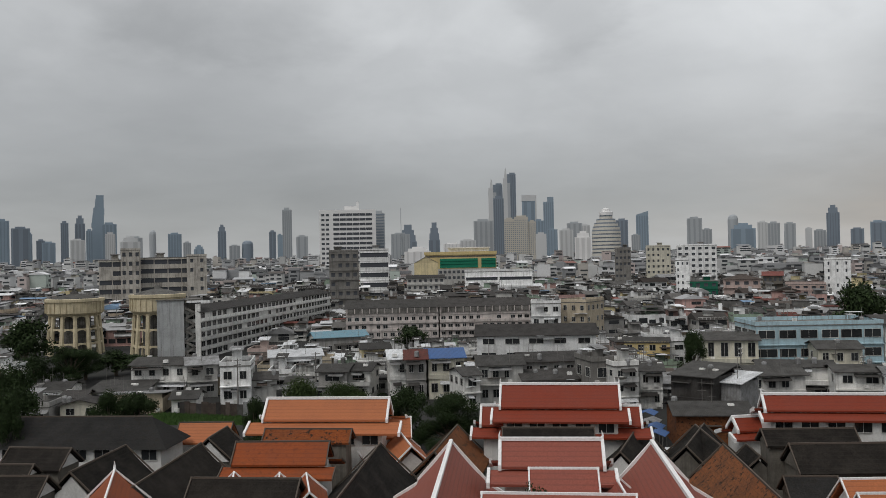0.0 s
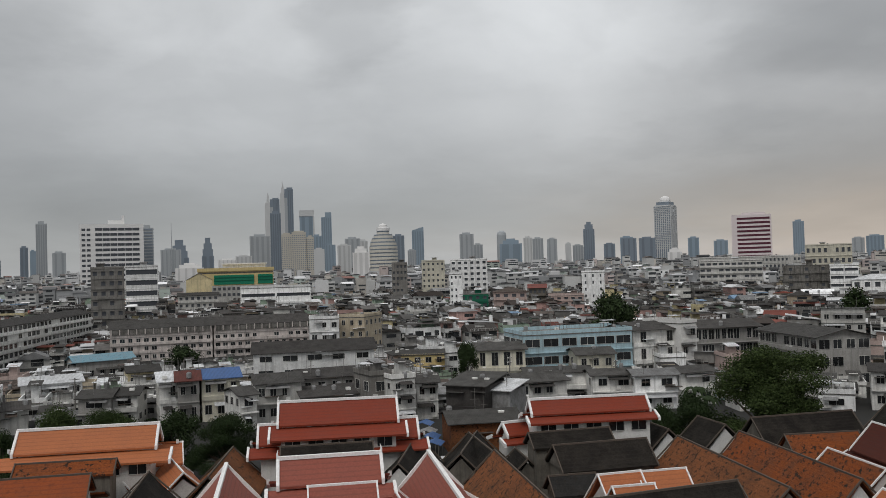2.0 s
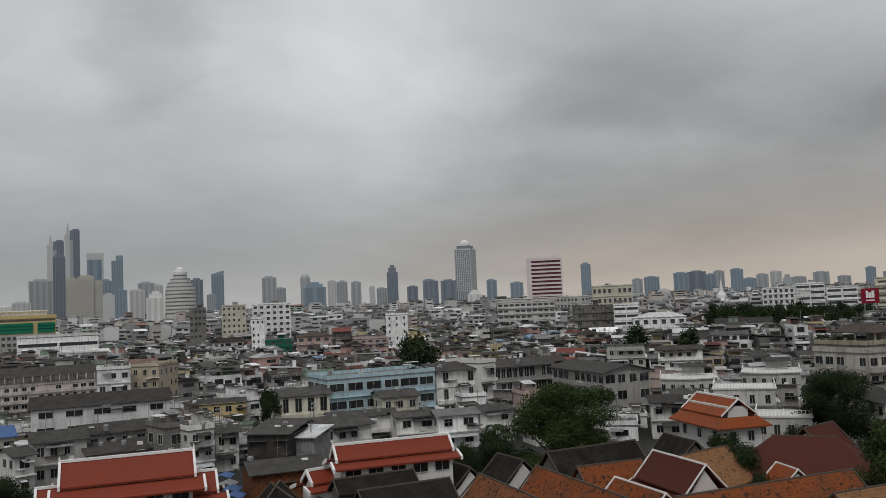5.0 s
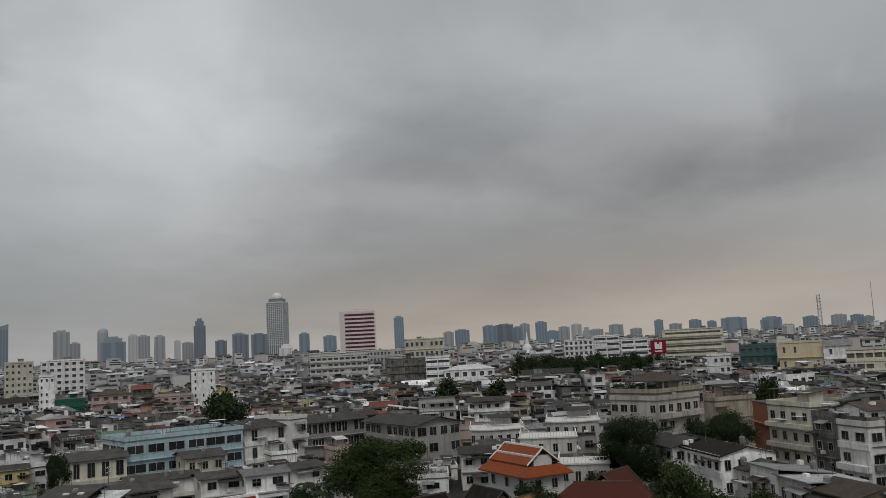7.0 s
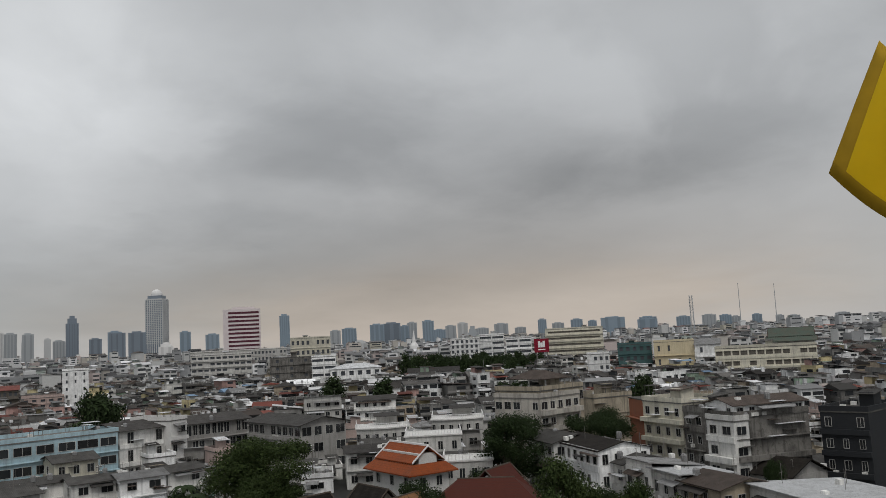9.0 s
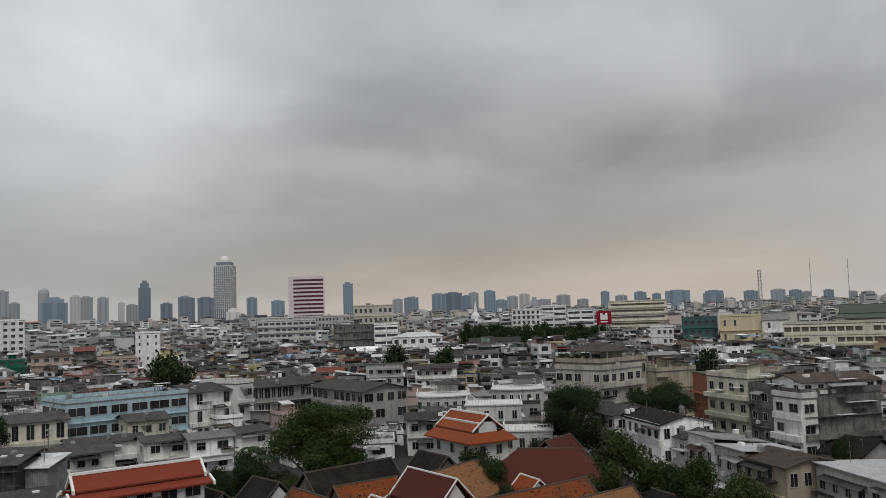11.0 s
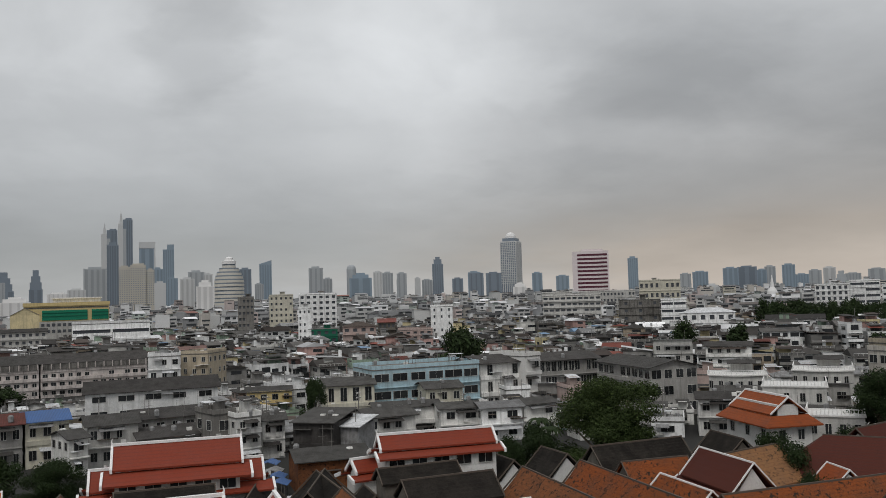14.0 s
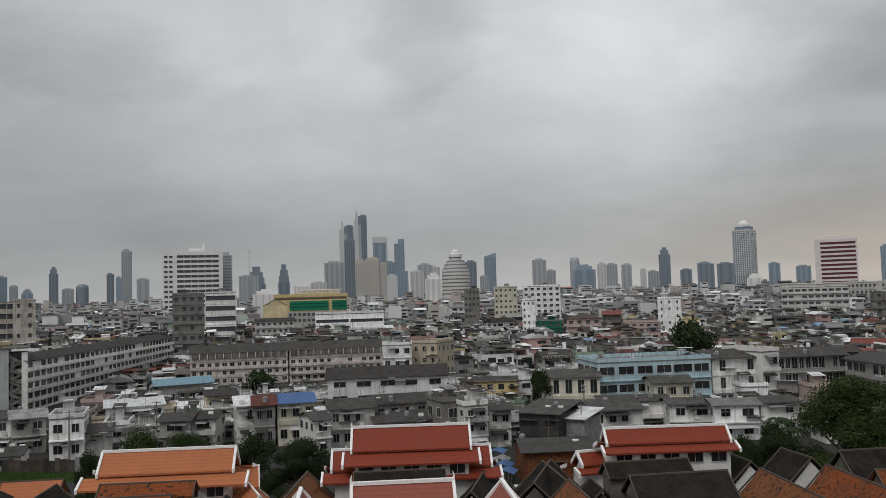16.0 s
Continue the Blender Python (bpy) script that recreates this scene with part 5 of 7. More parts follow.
building(116.0, 431.7, -15, 9.0, 14.0, 4, WORNSHADE, SHEET[5], fh=4.15, kind='gable', cols=4, label='dark red building among low roofs', frac=0.5, tall=0.42)
building(118.0, 100.0, -113, 10.9, 9.0, 3, PLASTER[0], SHEET[0], fh=3.33, kind='gable', single=True, cols=4, label='white house with a gallery of windows and grey roof')
building(114.6, 89.1, -116, 16.8, 9.0, 3, PLASTER[4], DARKTILE, fh=3.33, kind='gable', single=True, cols=7, tall=0.45, awn=False, gallery=True, label='white three-storey row house with a brown roof', over=0.3)
building(112.9, 81.2, -115, 8.0, 8.0, 2, PLASTER[1], SHEET[0], fh=4.10, kind='gable', single=True, cols=3, label='weathered row house with grey sheet roof')
building(109.2, 73.7, -116, 7.5, 8.0, 2, PLASTER[0], SHEET[3], fh=4.10, kind='shed', single=True, cols=3, label='weathered row house with pale sheet roof')
building(106.6, 67.3, -116, 7.5, 8.0, 2, PLASTER[1], SHEET[4], fh=4.00, kind='shed', single=True, cols=3, label='weathered row house with white sheet roof', rise=0.5)
building(103.8, 60.3, -115, 9.0, 8.0, 2, PLASTER[3], SHEET[2], fh=3.90, kind='gable', single=True, cols=4, label='weathered row house with rusty sheet roof')
terrace_house(145.7, 157.0, -43, 12.5, 11.0, 9.2, True)
terrace_house(123.8, 159.5, -36, 12.0, 10.0, 9.2, True)
terrace_house(119.5, 136.5, -42, 11.5, 9.5, 8.9, False)
terrace_house(104.6, 110.5, -44, 8.5, 8.0, 7.4, False)
building(115.0, 147.0, -38, 9.5, 7.0, 2, PLASTER[1], SHEET[0], fh=3.6, kind='gable', single=True, cols=3, rise=1.0, label='grey row house with a patched sheet roof')
building(105.5, 141.0, -34, 9.0, 8.0, 2, PLASTER[0], SHEET[1], fh=3.6, kind='gable', single=True, cols=3, rise=1.0, label='row house with a dark sheet roof')
building(134.0, 144.5, -42, 10.0, 7.0, 2, PLASTER[2], SHEET[3], fh=3.6, kind='shed', single=True, cols=3, rise=0.8, label='low house with a pale sheet roof')
building(112.0, 126.5, -42, 10.0, 7.0, 2, PLASTER[1], SHEET[0], fh=2.9, kind='gable', single=True, cols=3, rise=0.9, label='grey row house with a patched sheet roof')
building(-59.5, 452.0, 8, 20.0, 10.0, 5, PLASTER[1], SHEET[0], fh=3.6, kind='gable', cols=7, frac=0.5, rise=1.4, label='grey mid-rise with a sheet roof')
building(176.5, 231.0, -36, 14.0, 9.0, 3, PLASTER[0], SHEET[1], fh=3.4, kind='gable', single=True, cols=5, label='weathered three-storey house with a dark roof')
building(171.0, 254.0, -33, 13.0, 9.0, 3, PLASTER[1], SHEET[3], fh=3.4, kind='shed', single=True, cols=4, label='weathered three-storey house with a pale roof')
building(218.4, 380.0, -30, 13.0, 12.0, 2, PASTEL[2], SHEET[4], fh=4.4, kind='gable', cols=3, frac=0.4, label='pale blue house with a white sheet roof')
building(183.8, 463.0, -21, 9.3, 11.0, 3, PASTEL[1], SHEET[1], fh=3.4, kind='gable', cols=3, frac=0.4, label='pale green house with a dark roof')
building(331.4, 452.0, -36, 10.5, 12.0, 4, PASTEL[3], PLASTER[4], fh=3.4, kind='flat', cols=3, frac=0.35, label='pale yellow four-storey house')
building(27.3, 217.0, -7, 11.0, 8.0, 2, YELLOWWALL, SHEET[0], fh=3.2, kind='gable', single=True, cols=4, awn=False, rise=0.9, over=0.3, clutter=False, label='low yellow house with a grey sheet roof')
building(265.0, 508.0, -28, 38.0, 16.0, 7, PLASTER[1], PLASTER[1], fh=3.9, kind='flat', cols=10, frac=0.7, tall=0.36, label='pale mid-rise with open galleries')
building(254.5, 407.0, -32, 23.0, 14.0, 6, BLACKENED_SHADE, CONCRETE, fh=4.0, kind='flat', cols=3, frac=0.2, label='blackened bare concrete block', parapet=False)
building(263.7, 389.0, -34, 13.0, 12.0, 6, PLASTER[4], PLASTER[4], fh=3.9, kind='flat', cols=2, frac=0.9, tall=0.35, label='white mid-rise with ribbon windows')
roof_pavilion(building(134.0, 118.9, -90, 11.8, 14.0, 5, TANWALL, CONCRETE, fh=3.45, kind='flat', single=True, cols=9, frac=0.8, tall=0.5, awn=False, gallery=True, label='weathered five-storey apartment building'), 17.45)
building(131.8, 117.7, 2, 12.7, 12.0, 5, DERELICT, CONCRETE, fh=3.20, kind='flat', single=True, cols=5, sides='fl', frac=0.7, tall=0.45, gallery=True, awn=False, label='stained cream building with galleries')
building(157.9, 122.5, -17, 10.3, 12.0, 4, TANWALL, CONCRETE, fh=3.45, kind='flat', single=True, cols=4, sides='', label='blank mossy concrete building')
building(143.5, 90.9, -111, 12.3, 10.0, 4, PASTEL[4], PLASTER[4], fh=3.62, kind='flat', single=True, cols=4, awn=False, frac=0.45, label='cream four-storey building with terracotta side')
building(146.8, 99.5, -126, 8.4, 8.0, 4, TERRA, TERRA, fh=3.65, kind='flat', single=True, cols=1, sides='', label='terracotta-coloured side wall building', clutter=False, parapet=False)
building(140.1, 82.0, -114, 6.0, 10.0, 4, BLACKENED_SHADE, BLACKENED_SHADE, fh=3.30, kind='flat', single=True, cols=2, label='blackened concrete house among low roofs')
building(133.7, 71.2, -24, 14.5, 8.0, 4, BLACKENED_SHADE, BLACKENED_SHADE, fh=3.37, kind='flat', single=True, cols=8, frac=0.5, sides='', label='long bare stained concrete side of a house', clutter=False, awn=False)
building(133.6, 71.2, -25, 13.6, 7.6, 1, PLASTER[4], SHEET[2], fh=2.40, kind='gable', single=True, cols=6, frac=0.5, label='white top storey with a brown sheet roof', base=13.18, rise=1.0, clutter=False)
building(127.4, 72.9, -112, 6.7, 3.0, 4, PLASTER[0], CONCRETE, fh=3.24, kind='flat', single=True, cols=2, frac=0.6, awn=False, gallery=True, label='grey balconied house front of plaster', clutter=False)
building(144.5, 58.8, -90, 7.6, 12.0, 4, BLACKWALL, BLACKWALL, fh=3.38, kind='flat', single=True, cols=3, frac=0.4, sides='f', awn=False, label='black modern building among low roofs')
building(103.7, 46.1, -120, 15.4, 13.0, 2, PLASTER[1], SHEET[4], fh=3.75, kind='shed', single=True, cols=6, label='house with a broad new white sheet roof', rise=0.6, clutter=False)
building(130.9, 65.4, -100, 8.3, 9.0, 1, PLASTER[2], DARKTILE, fh=5.00, kind='gable', single=True, cols=3, label='low house with a dark brown tiled roof', rise=2.2)
building(405.7, 260.1, -57, 20.8, 24.0, 3, CREAMYEL, SHEET[3], fh=7.23, kind='flat', cols=4, frac=0.2, label='yellow windowless hall among low roofs', clutter=False, tall=0.42)
building(412.4, 243.6, -59, 12.9, 22.0, 3, PLASTER[4], SHEET[3], fh=6.58, kind='gable', cols=2, frac=0.2, label='white end of the yellow hall', tall=0.42)
building(362.8, 185.8, -63, 42.0, 16.0, 4, PASTEL[4], PLASTER[4], fh=4.6, kind='flat', cols=12, frac=0.8, tall=0.42, glass=WORNSHADE, label='cream four-storey block with long open galleries', gallery=True, name='apartment_block', category='apartment block')
building(407.9, 287.2, -55, 18.7, 18.0, 4, TEALWALL, SHEET[1], fh=5.25, kind='flat', cols=5, label='dark teal building among low roofs', frac=0.5, tall=0.42)
building(345.6, 265.7, -52, 11.0, 12.0, 4, PLASTER[4], PLASTER[4], fh=4.47, kind='flat', cols=4, label='small pale plaster house', frac=0.5, tall=0.42)
building(436.0, 455.0, -44, 24.0, 20.0, 8, PLASTER[4], PLASTER[4], fh=3.65, kind='flat', cols=7, frac=0.5, tall=0.6, label='white apartment slab with deep windows')
building(449.0, 442.0, -45, 18.0, 20.0, 8, PLASTER[4], PLASTER[4], fh=3.9, kind='flat', cols=2, frac=0.9, tall=0.4, label='white apartment slab with ribbon balconies')
building(463.0, 428.0, -47, 19.0, 20.0, 7, PLASTER[4], PLASTER[4], fh=4.0, kind='flat', cols=2, frac=0.85, tall=0.4, label='white apartment slab with ribbon balconies')
building(508.5, 412.2, -51, 42.6, 30.0, 7, PASTEL[4], PLASTER[4], fh=4.70, kind='flat', cols=1, frac=0.9, tall=0.3, label='cream slab block with brown bands', glass=WORNSHADE)
building(356.7, 543.2, -33, 29.4, 20.0, 5, PASTEL[4], SHEET[5], fh=7.23, kind='flat', cols=8, label='cream block with a red-brown top', frac=0.5, tall=0.42)
building(339.5, 621.3, -29, 74.9, 18.0, 6, PLASTER[1], PLASTER[0], fh=4.94, kind='flat', cols=26, label='long pale mid-rise block', frac=0.5, tall=0.42)
building(276.4, 377.4, -36, 27.2, 16.0, 3, PLASTER[4], SHEET[4], fh=5.55, kind='hip', cols=6, label='white hall with a bright white roof', frac=0.5, tall=0.42)
building(262.6, 297.5, -41, 23.1, 14.0, 4, PLASTER[4], SHEET[1], fh=3.71, kind='gable', cols=5, label='white building with a dark roof', frac=0.5, tall=0.42)


# ---- water towers ----


def water_tower(x, y, r, h):
    t = thing("water_tower", pose(x, y, 0), "old round cream concrete water tower on arched legs", "water tower", "water towers")
    tank0 = h * 0.74
    bm = bmesh.new()
    lathe(bm, [(r * 0.93, tank0 - 0.6), (r, tank0), (r, h * 0.93), (r * 1.05, h * 0.94), (r * 1.05, h * 0.985), (r * 0.5, h)], 28)
    tank = part("tank", bm, TANKCREAM, t)
    bm = bmesh.new()
    lathe(bm, [(r * 0.9, h * 0.985), (r * 0.6, h * 1.03), (r * 0.15, h * 1.07), (r * 0.1, h * 1.12)], 20)
    part("cover", bm, ROOFDECK, t)
    n = 12
    for i in range(28):
        a = 2 * math.pi * i / 28
        bm = bmesh.new()
        box(bm, r * 0.99, r * 1.03, -0.12, 0.12, tank0, h * 0.93)
        part("rib", bm, TANKCREAM, tank).matrix_local = pose(0, 0, 0, 0, 0, math.degrees(a))
    for i in range(n):
        m = pose(0, 0, 0, 0, 0, 360 * i / n)
        bm = bmesh.new()
        tube(bm, (r * 0.95, 0, 0), (r * 0.82, 0, tank0), 0.75, 0.6, 6)
        part("leg", bm, TANKCREAM, t).matrix_local = m
        for z in (tank0 * 0.28, tank0 * 0.62, tank0 * 0.94):
            bm = bmesh.new()
            k = 2 * math.pi / n
            rr = r * (0.945 - 0.13 * z / tank0)
            cuts = []
            for j in range(7):
                a, s = k * j / 6, abs(j / 6 - 0.5) * 2
                drop = 0.5 + 1.6 * s ** 3
                cuts.append([bm.verts.new((q * math.cos(a), q * math.sin(a), zz)) for q, zz in ((rr - 0.25, z + 0.3), (rr + 0.25, z + 0.3), (rr + 0.25, z + 0.3 - drop), (rr - 0.25, z + 0.3 - drop))])
            for c0, c1 in zip(cuts, cuts[1:]):
                for e in range(4):
                    bm.faces.new((c0[e], c0[(e + 1) % 4], c1[(e + 1) % 4], c1[e]))
            part("arch", bm, TANKCREAM, t).matrix_local = m
    # core coloured dark to paint the shade inside the ring of legs
    bm = bmesh.new()
    lathe(bm, [(r * 0.55, 0), (r * 0.55, tank0)], 12)
    part("core", bm, BLACKENED_SHADE, t)


TANKCREAM = material("cream_render", (0.60, 0.52, 0.36), 0.85, stain=0.5, streak=0.5, stain_to=(0.16, 0.13, 0.08), scale=0.3)
water_tower(-146.1, 254.0, 8.5, 17.9)
water_tower(-112.6, 241.4, 7.8, 19.4)

# ---- the low city that fills the middle distance ----


def blocked(x, y, r):
    for px, py, a, b, yaw in PLACED:
        dx, dy = x - px, y - py
        if dx * dx + dy * dy > (max(a, b) + r) ** 2 * 2:
            continue
        c, s = math.cos(radians(-yaw)), math.sin(radians(-yaw))
        u, v = abs(c * dx - s * dy), abs(s * dx + c * dy)
        if u < a + r and v < b + r:
            return True
    return False


def street(az):
    return 10 if az < 14 else (-6 if az < 30 else -32)


def head_room(az, r):
    """How high a house may stand: yards and lanes before the long blocks and the water towers stay low."""
    if -35 < az < -19.5 and 196 < r < 310:
        return 0.0
    if -21 < az < -8 and r < 400:
        return 3.4
    if -14 < az < 4 and r < 300:
        return 4.6
    return 7.6 if r < 340 else (11.0 if r < 460 else 99.0)


rng = random.Random(11)
protos, heights = {}, {}
r0, made = 172.0, 0
while r0 < 300 and made < 300:
    az = -38 + rng.uniform(0, 2)
    while az < 75 and made < 300:
        size = rng.choice((4.5, 4.5, 6, 6, 8, 11))
        r = r0 + rng.uniform(-3, 3)
        step = math.degrees((size + rng.uniform(0.3, 2.5)) / r)
        x, y = polar(az + step / 2, r)
        room = head_room(az, r)
        if not blocked(x, y, size * 0.4) and room > 0 and made < 280:
            made += 1
            variant = rng.randrange(10)
            low = r < 204 or room < 5
            key = (size, variant, low)
            yaw = street(az) + rng.choice((0, 0, 0, 90)) + rng.uniform(-3, 3)
            if key not in protos:
                q = random.Random(int(size * 10) * 100 + variant)
                wall = q.choice(PLASTER + PLASTER + [PLASTER[4]] + PASTEL)
                roof = q.choice(SHEET[:4] + SHEET[:4] + SHEET[:5])
                kind = q.choice(("gable", "gable", "shed", "shed", "flat", "flat", "hip"))
                floors = 1 if low else q.choice((1, 2, 2))
                protos[key] = building(x, y, yaw, size, q.choice((7, 8, 9)), floors, wall, roof if kind != "flat" else q.choice((CONCRETE, PLASTER[1])), fh=2.8, kind=kind, rise=1.0,
                                       label="weathered low town building with a %s roof" % ("flat" if kind == "flat" else "sheet metal"), seed=int(size * 7) + variant, sides="fl", single=True, ledges=(variant % 2 == 0), group="low city buildings", name="town_building", category="building")
                heights[key] = TOPS[-1]
            else:
                t = copy_thing(protos[key], pose(x, y, 0, 0, 0, yaw))
                sc = rng.uniform(0.92, 1.1)
                t.scale = (sc, sc, sc * rng.uniform(0.85, 1.12))
                first = heights[key]
                TOPS.append((x, y, yaw, size, first[4], first[5] * t.scale[2], first[6]))
        az += step
    r0 += 9.5

# ---- the far low city, past counting ----


def far_city(name, mats, r0, r1, gap, widths, seed, label, hmin, hmax, wall_share, rich):
    """Rows of small buildings ring after ring, with windows, ledges, awnings, roof sheds and tanks."""
    q = random.Random(seed)
    V, F, M = [], [], []

    def cube(m, x0, x1, y0, y1, z0, z1, mat, tilt=0.0):
        k = len(V)
        for p in ((x0, y0, z0), (x1, y0, z0), (x1, y1, z0 + tilt), (x0, y1, z0 + tilt), (x0, y0, z1), (x1, y0, z1), (x1, y1, z1 + tilt), (x0, y1, z1 + tilt)):
            V.append((m[0] * p[0] - m[1] * p[1] + m[2], m[1] * p[0] + m[0] * p[1] + m[3], p[2]))
        for f in ((0, 1, 5, 4), (1, 2, 6, 5), (2, 3, 7, 6), (3, 0, 4, 7), (4, 5, 6, 7)):
            F.append(tuple(k + i for i in f))
            M.append(mat)

    r = r0
    while r < r1:
        az = -38 + q.uniform(0, 1)
        while az < 76:
            w = q.choice(widths)
            d = q.uniform(7, 12)
            rr = r + q.uniform(-gap, gap) * 0.3
            step = math.degrees((w + q.choice((0.2, 0.5, 1.5, 4.0))) / rr)
            x, y = polar(az + step / 2, rr)
            az += step
            if blocked(x, y, min(w, d) * 0.5) or q.random() < 0.04:
                continue
            top = min(hmax, head_room(az, rr))
            if top <= 0:
                continue
            low_ = min(hmin, top * 0.8)
            if (-8 < az < 4 and 320 < rr < 395) or (38 < az < 50 and 330 < rr < 400):
                low_, top = 11.0, 15.0
            h = low_ + (top - low_) * q.random() ** 2.4
            yaw = radians(street(az) + q.choice((0, 0, 0, 90)) + q.uniform(-4, 4))
            m = (math.cos(yaw), math.sin(yaw), x, y)
            wall = q.choices(range(len(FARWALL)), wall_share)[0]
            roof = len(FARWALL) + 1 + q.choices(range(len(FARROOF)), (6, 9, 4.5, 3.0, 2.4, 0.55, 0.12))[0]
            G = len(FARWALL)
            cube(m, -w / 2, w / 2, -d / 2, d / 2, 0, h, wall)
            fl = max(2, round(h / 3.0))
            cols = max(1, int(w / (3.2 if rich > 1 else 5.0 if rich else 12.0)))
            lo = 0 if rich > 1 else max(0, fl - 3)
            for k in range(lo, fl):
                z = (k + 0.35) * h / fl
                for c in range(cols):
                    if q.random() < 0.15:
                        continue
                    xa = -w / 2 + w * (c + 0.5) / cols
                    ww = w / cols * q.choice((0.25, 0.36, 0.46))
                    cube(m, xa - ww, xa + ww, -d / 2 - 0.06, -d / 2 + 0.2, z, z + q.choice((1.2, 1.5, 1.8)), G)
                if rich > 1:
                    for sx in (-1, 1):
                        xa = sx * w / 2
                        cube(m, xa - 0.06, xa + 0.06, -d * 0.3, d * 0.1, z, z + 1.2, G)
                    if q.random() < 0.5:
                        cube(m, -w / 2, w / 2, -d / 2 - q.choice((0.5, 0.9, 1.3)), -d / 2, k * h / fl - 0.1, k * h / fl + q.choice((0.1, 0.8)), wall)
                    if q.random() < 0.3:
                        cube(m, -w * 0.45, w * q.uniform(0.0, 0.45), -d / 2 - 1.5, -d / 2, z + 1.1, z + 1.16, roof, 0.5)
            style = q.random()
            o = 0.6
            if style < 0.42:
                rise = q.uniform(0.9, 2.4)
                k = len(V)
                for p in ((-w / 2 - o, -d / 2 - o, h), (w / 2 + o, -d / 2 - o, h), (w / 2 + o, d / 2 + o, h), (-w / 2 - o, d / 2 + o, h), (-w / 2 - o, 0, h + rise), (w / 2 + o, 0, h + rise)):
                    V.append((m[0] * p[0] - m[1] * p[1] + x, m[1] * p[0] + m[0] * p[1] + y, p[2]))
                for f in ((0, 1, 5, 4), (2, 3, 4, 5), (1, 2, 5), (3, 0, 4)):
                    F.append(tuple(k + j for j in f))
                    M.append(roof)
            elif style < 0.62:
                cube(m, -w / 2 - o, w / 2 + o, -d / 2 - o, d / 2 + o, h + 0.1, h + 0.25, roof, q.uniform(0.5, 1.8))
            else:
                cube(m, -w / 2 + 0.1, w / 2 - 0.1, -d / 2 + 0.1, d / 2 - 0.1, h, h + 0.12, G + 1 + q.choice((0, 1, 1)))
                for x0, x1, y0, y1 in ((-w / 2, w / 2, -d / 2, -d / 2 + 0.2), (-w / 2, -w / 2 + 0.2, -d / 2, d / 2), (w / 2 - 0.2, w / 2, -d / 2, d / 2)):
                    cube(m, x0, x1, y0, y1, h, h + 0.9, wall)
                bw = min(w * 0.55, q.uniform(2.2, 4.5))
                bx = q.uniform(-w / 2, w / 2 - bw)
                hh = q.uniform(2.0, 3.2)
                cube(m, bx, bx + bw, -d * 0.1, d * 0.4, h, h + hh, q.randrange(len(FARWALL)))
                cube(m, bx - 0.5, bx + bw + 0.5, -d * 0.35, d * 0.45, h + hh, h + hh + 0.12, roof, 0.4)
                if rich > 1 and q.random() < 0.6:
                    cube(m, -w / 2 + 0.4, w / 2 - 0.4, -d / 2 + 0.3, -d * 0.12, h + 2.1, h + 2.2, len(FARWALL) + 1 + q.randrange(len(FARROOF)), 0.5)
            if rich > 1:
                # lean-tos, patched sheets and terrace rails
                for k in range(q.randrange(2, 6)):
                    lw, ld = q.uniform(1.2, 0.5 * w + 1.2), q.uniform(1.0, 3.0)
                    lx = q.uniform(-w / 2 - 0.6, w / 2 - lw + 0.8)
                    ly = q.choice((-d / 2 - ld * 0.7, -d / 2 - ld * 0.4, q.uniform(-d / 2, d / 2 - ld)))
                    lz = h * q.uniform(0.55, 1.0) if ly < -d / 2 else h + q.uniform(0.8, 2.6)
                    cube(m, lx, lx + lw, ly, ly + ld, lz, lz + 0.09, G + 1 + q.choices(range(len(FARROOF)), (5, 7, 3, 4, 4, 0.5, 0.3))[0], q.uniform(-0.3, 0.7))
                    cube(m, lx + 0.2, lx + lw - 0.2, ly + 0.35, ly + ld - 0.1, lz - q.uniform(1.0, 1.8), lz - 0.1, q.choice((G, G, 3, 0, 1)))
                if q.random() < 0.45:
                    cube(m, -w / 2, w / 2, -d / 2 - 0.2, -d / 2 - 0.12, h + 0.85, h + 0.95, q.choice((0, 1)))
                    for k in range(int(w / 1.4) + 1):
                        tx = -w / 2 + 1.4 * k
                        cube(m, tx, tx + 0.1, -d / 2 - 0.2, -d / 2 - 0.12, h, h + 0.9, q.choice((0, 1)))
                for k in range(q.randrange(3)):
                    tx, ty = q.uniform(-w / 2, w / 2 - 1), q.uniform(-d / 2, d / 2 - 1)
                    cube(m, tx, tx + 1.0, ty, ty + 1.0, h + 0.3, h + q.uniform(1.6, 2.8), q.choice((1, 3, G + 5)))
                if q.random() < 0.4:
                    tx = q.uniform(-w / 2, w / 2)
                    cube(m, tx - 0.05, tx + 0.05, -0.05, 0.05, h, h + q.uniform(3, 6), 3)
        r += gap
    me = bpy.data.meshes.new(name)
    me.from_pydata(V, [], F)
    me.polygons.foreach_set("material_index", M)
    tagged(piece(name, me, mats), label, "buildings", kind="stuff")


FARWALL = [material("far_plaster", c, 0.85, stain=0.7, scale=0.35, island=0.3, bump=0.0, streak=0.4, stain_to=tuple(v * 0.35 for v in c)) for c in
           ((0.56, 0.55, 0.52), (0.76, 0.76, 0.75), (0.46, 0.38, 0.29), (0.20, 0.195, 0.185), (0.46, 0.30, 0.27), (0.33, 0.42, 0.33), (0.58, 0.50, 0.30))]
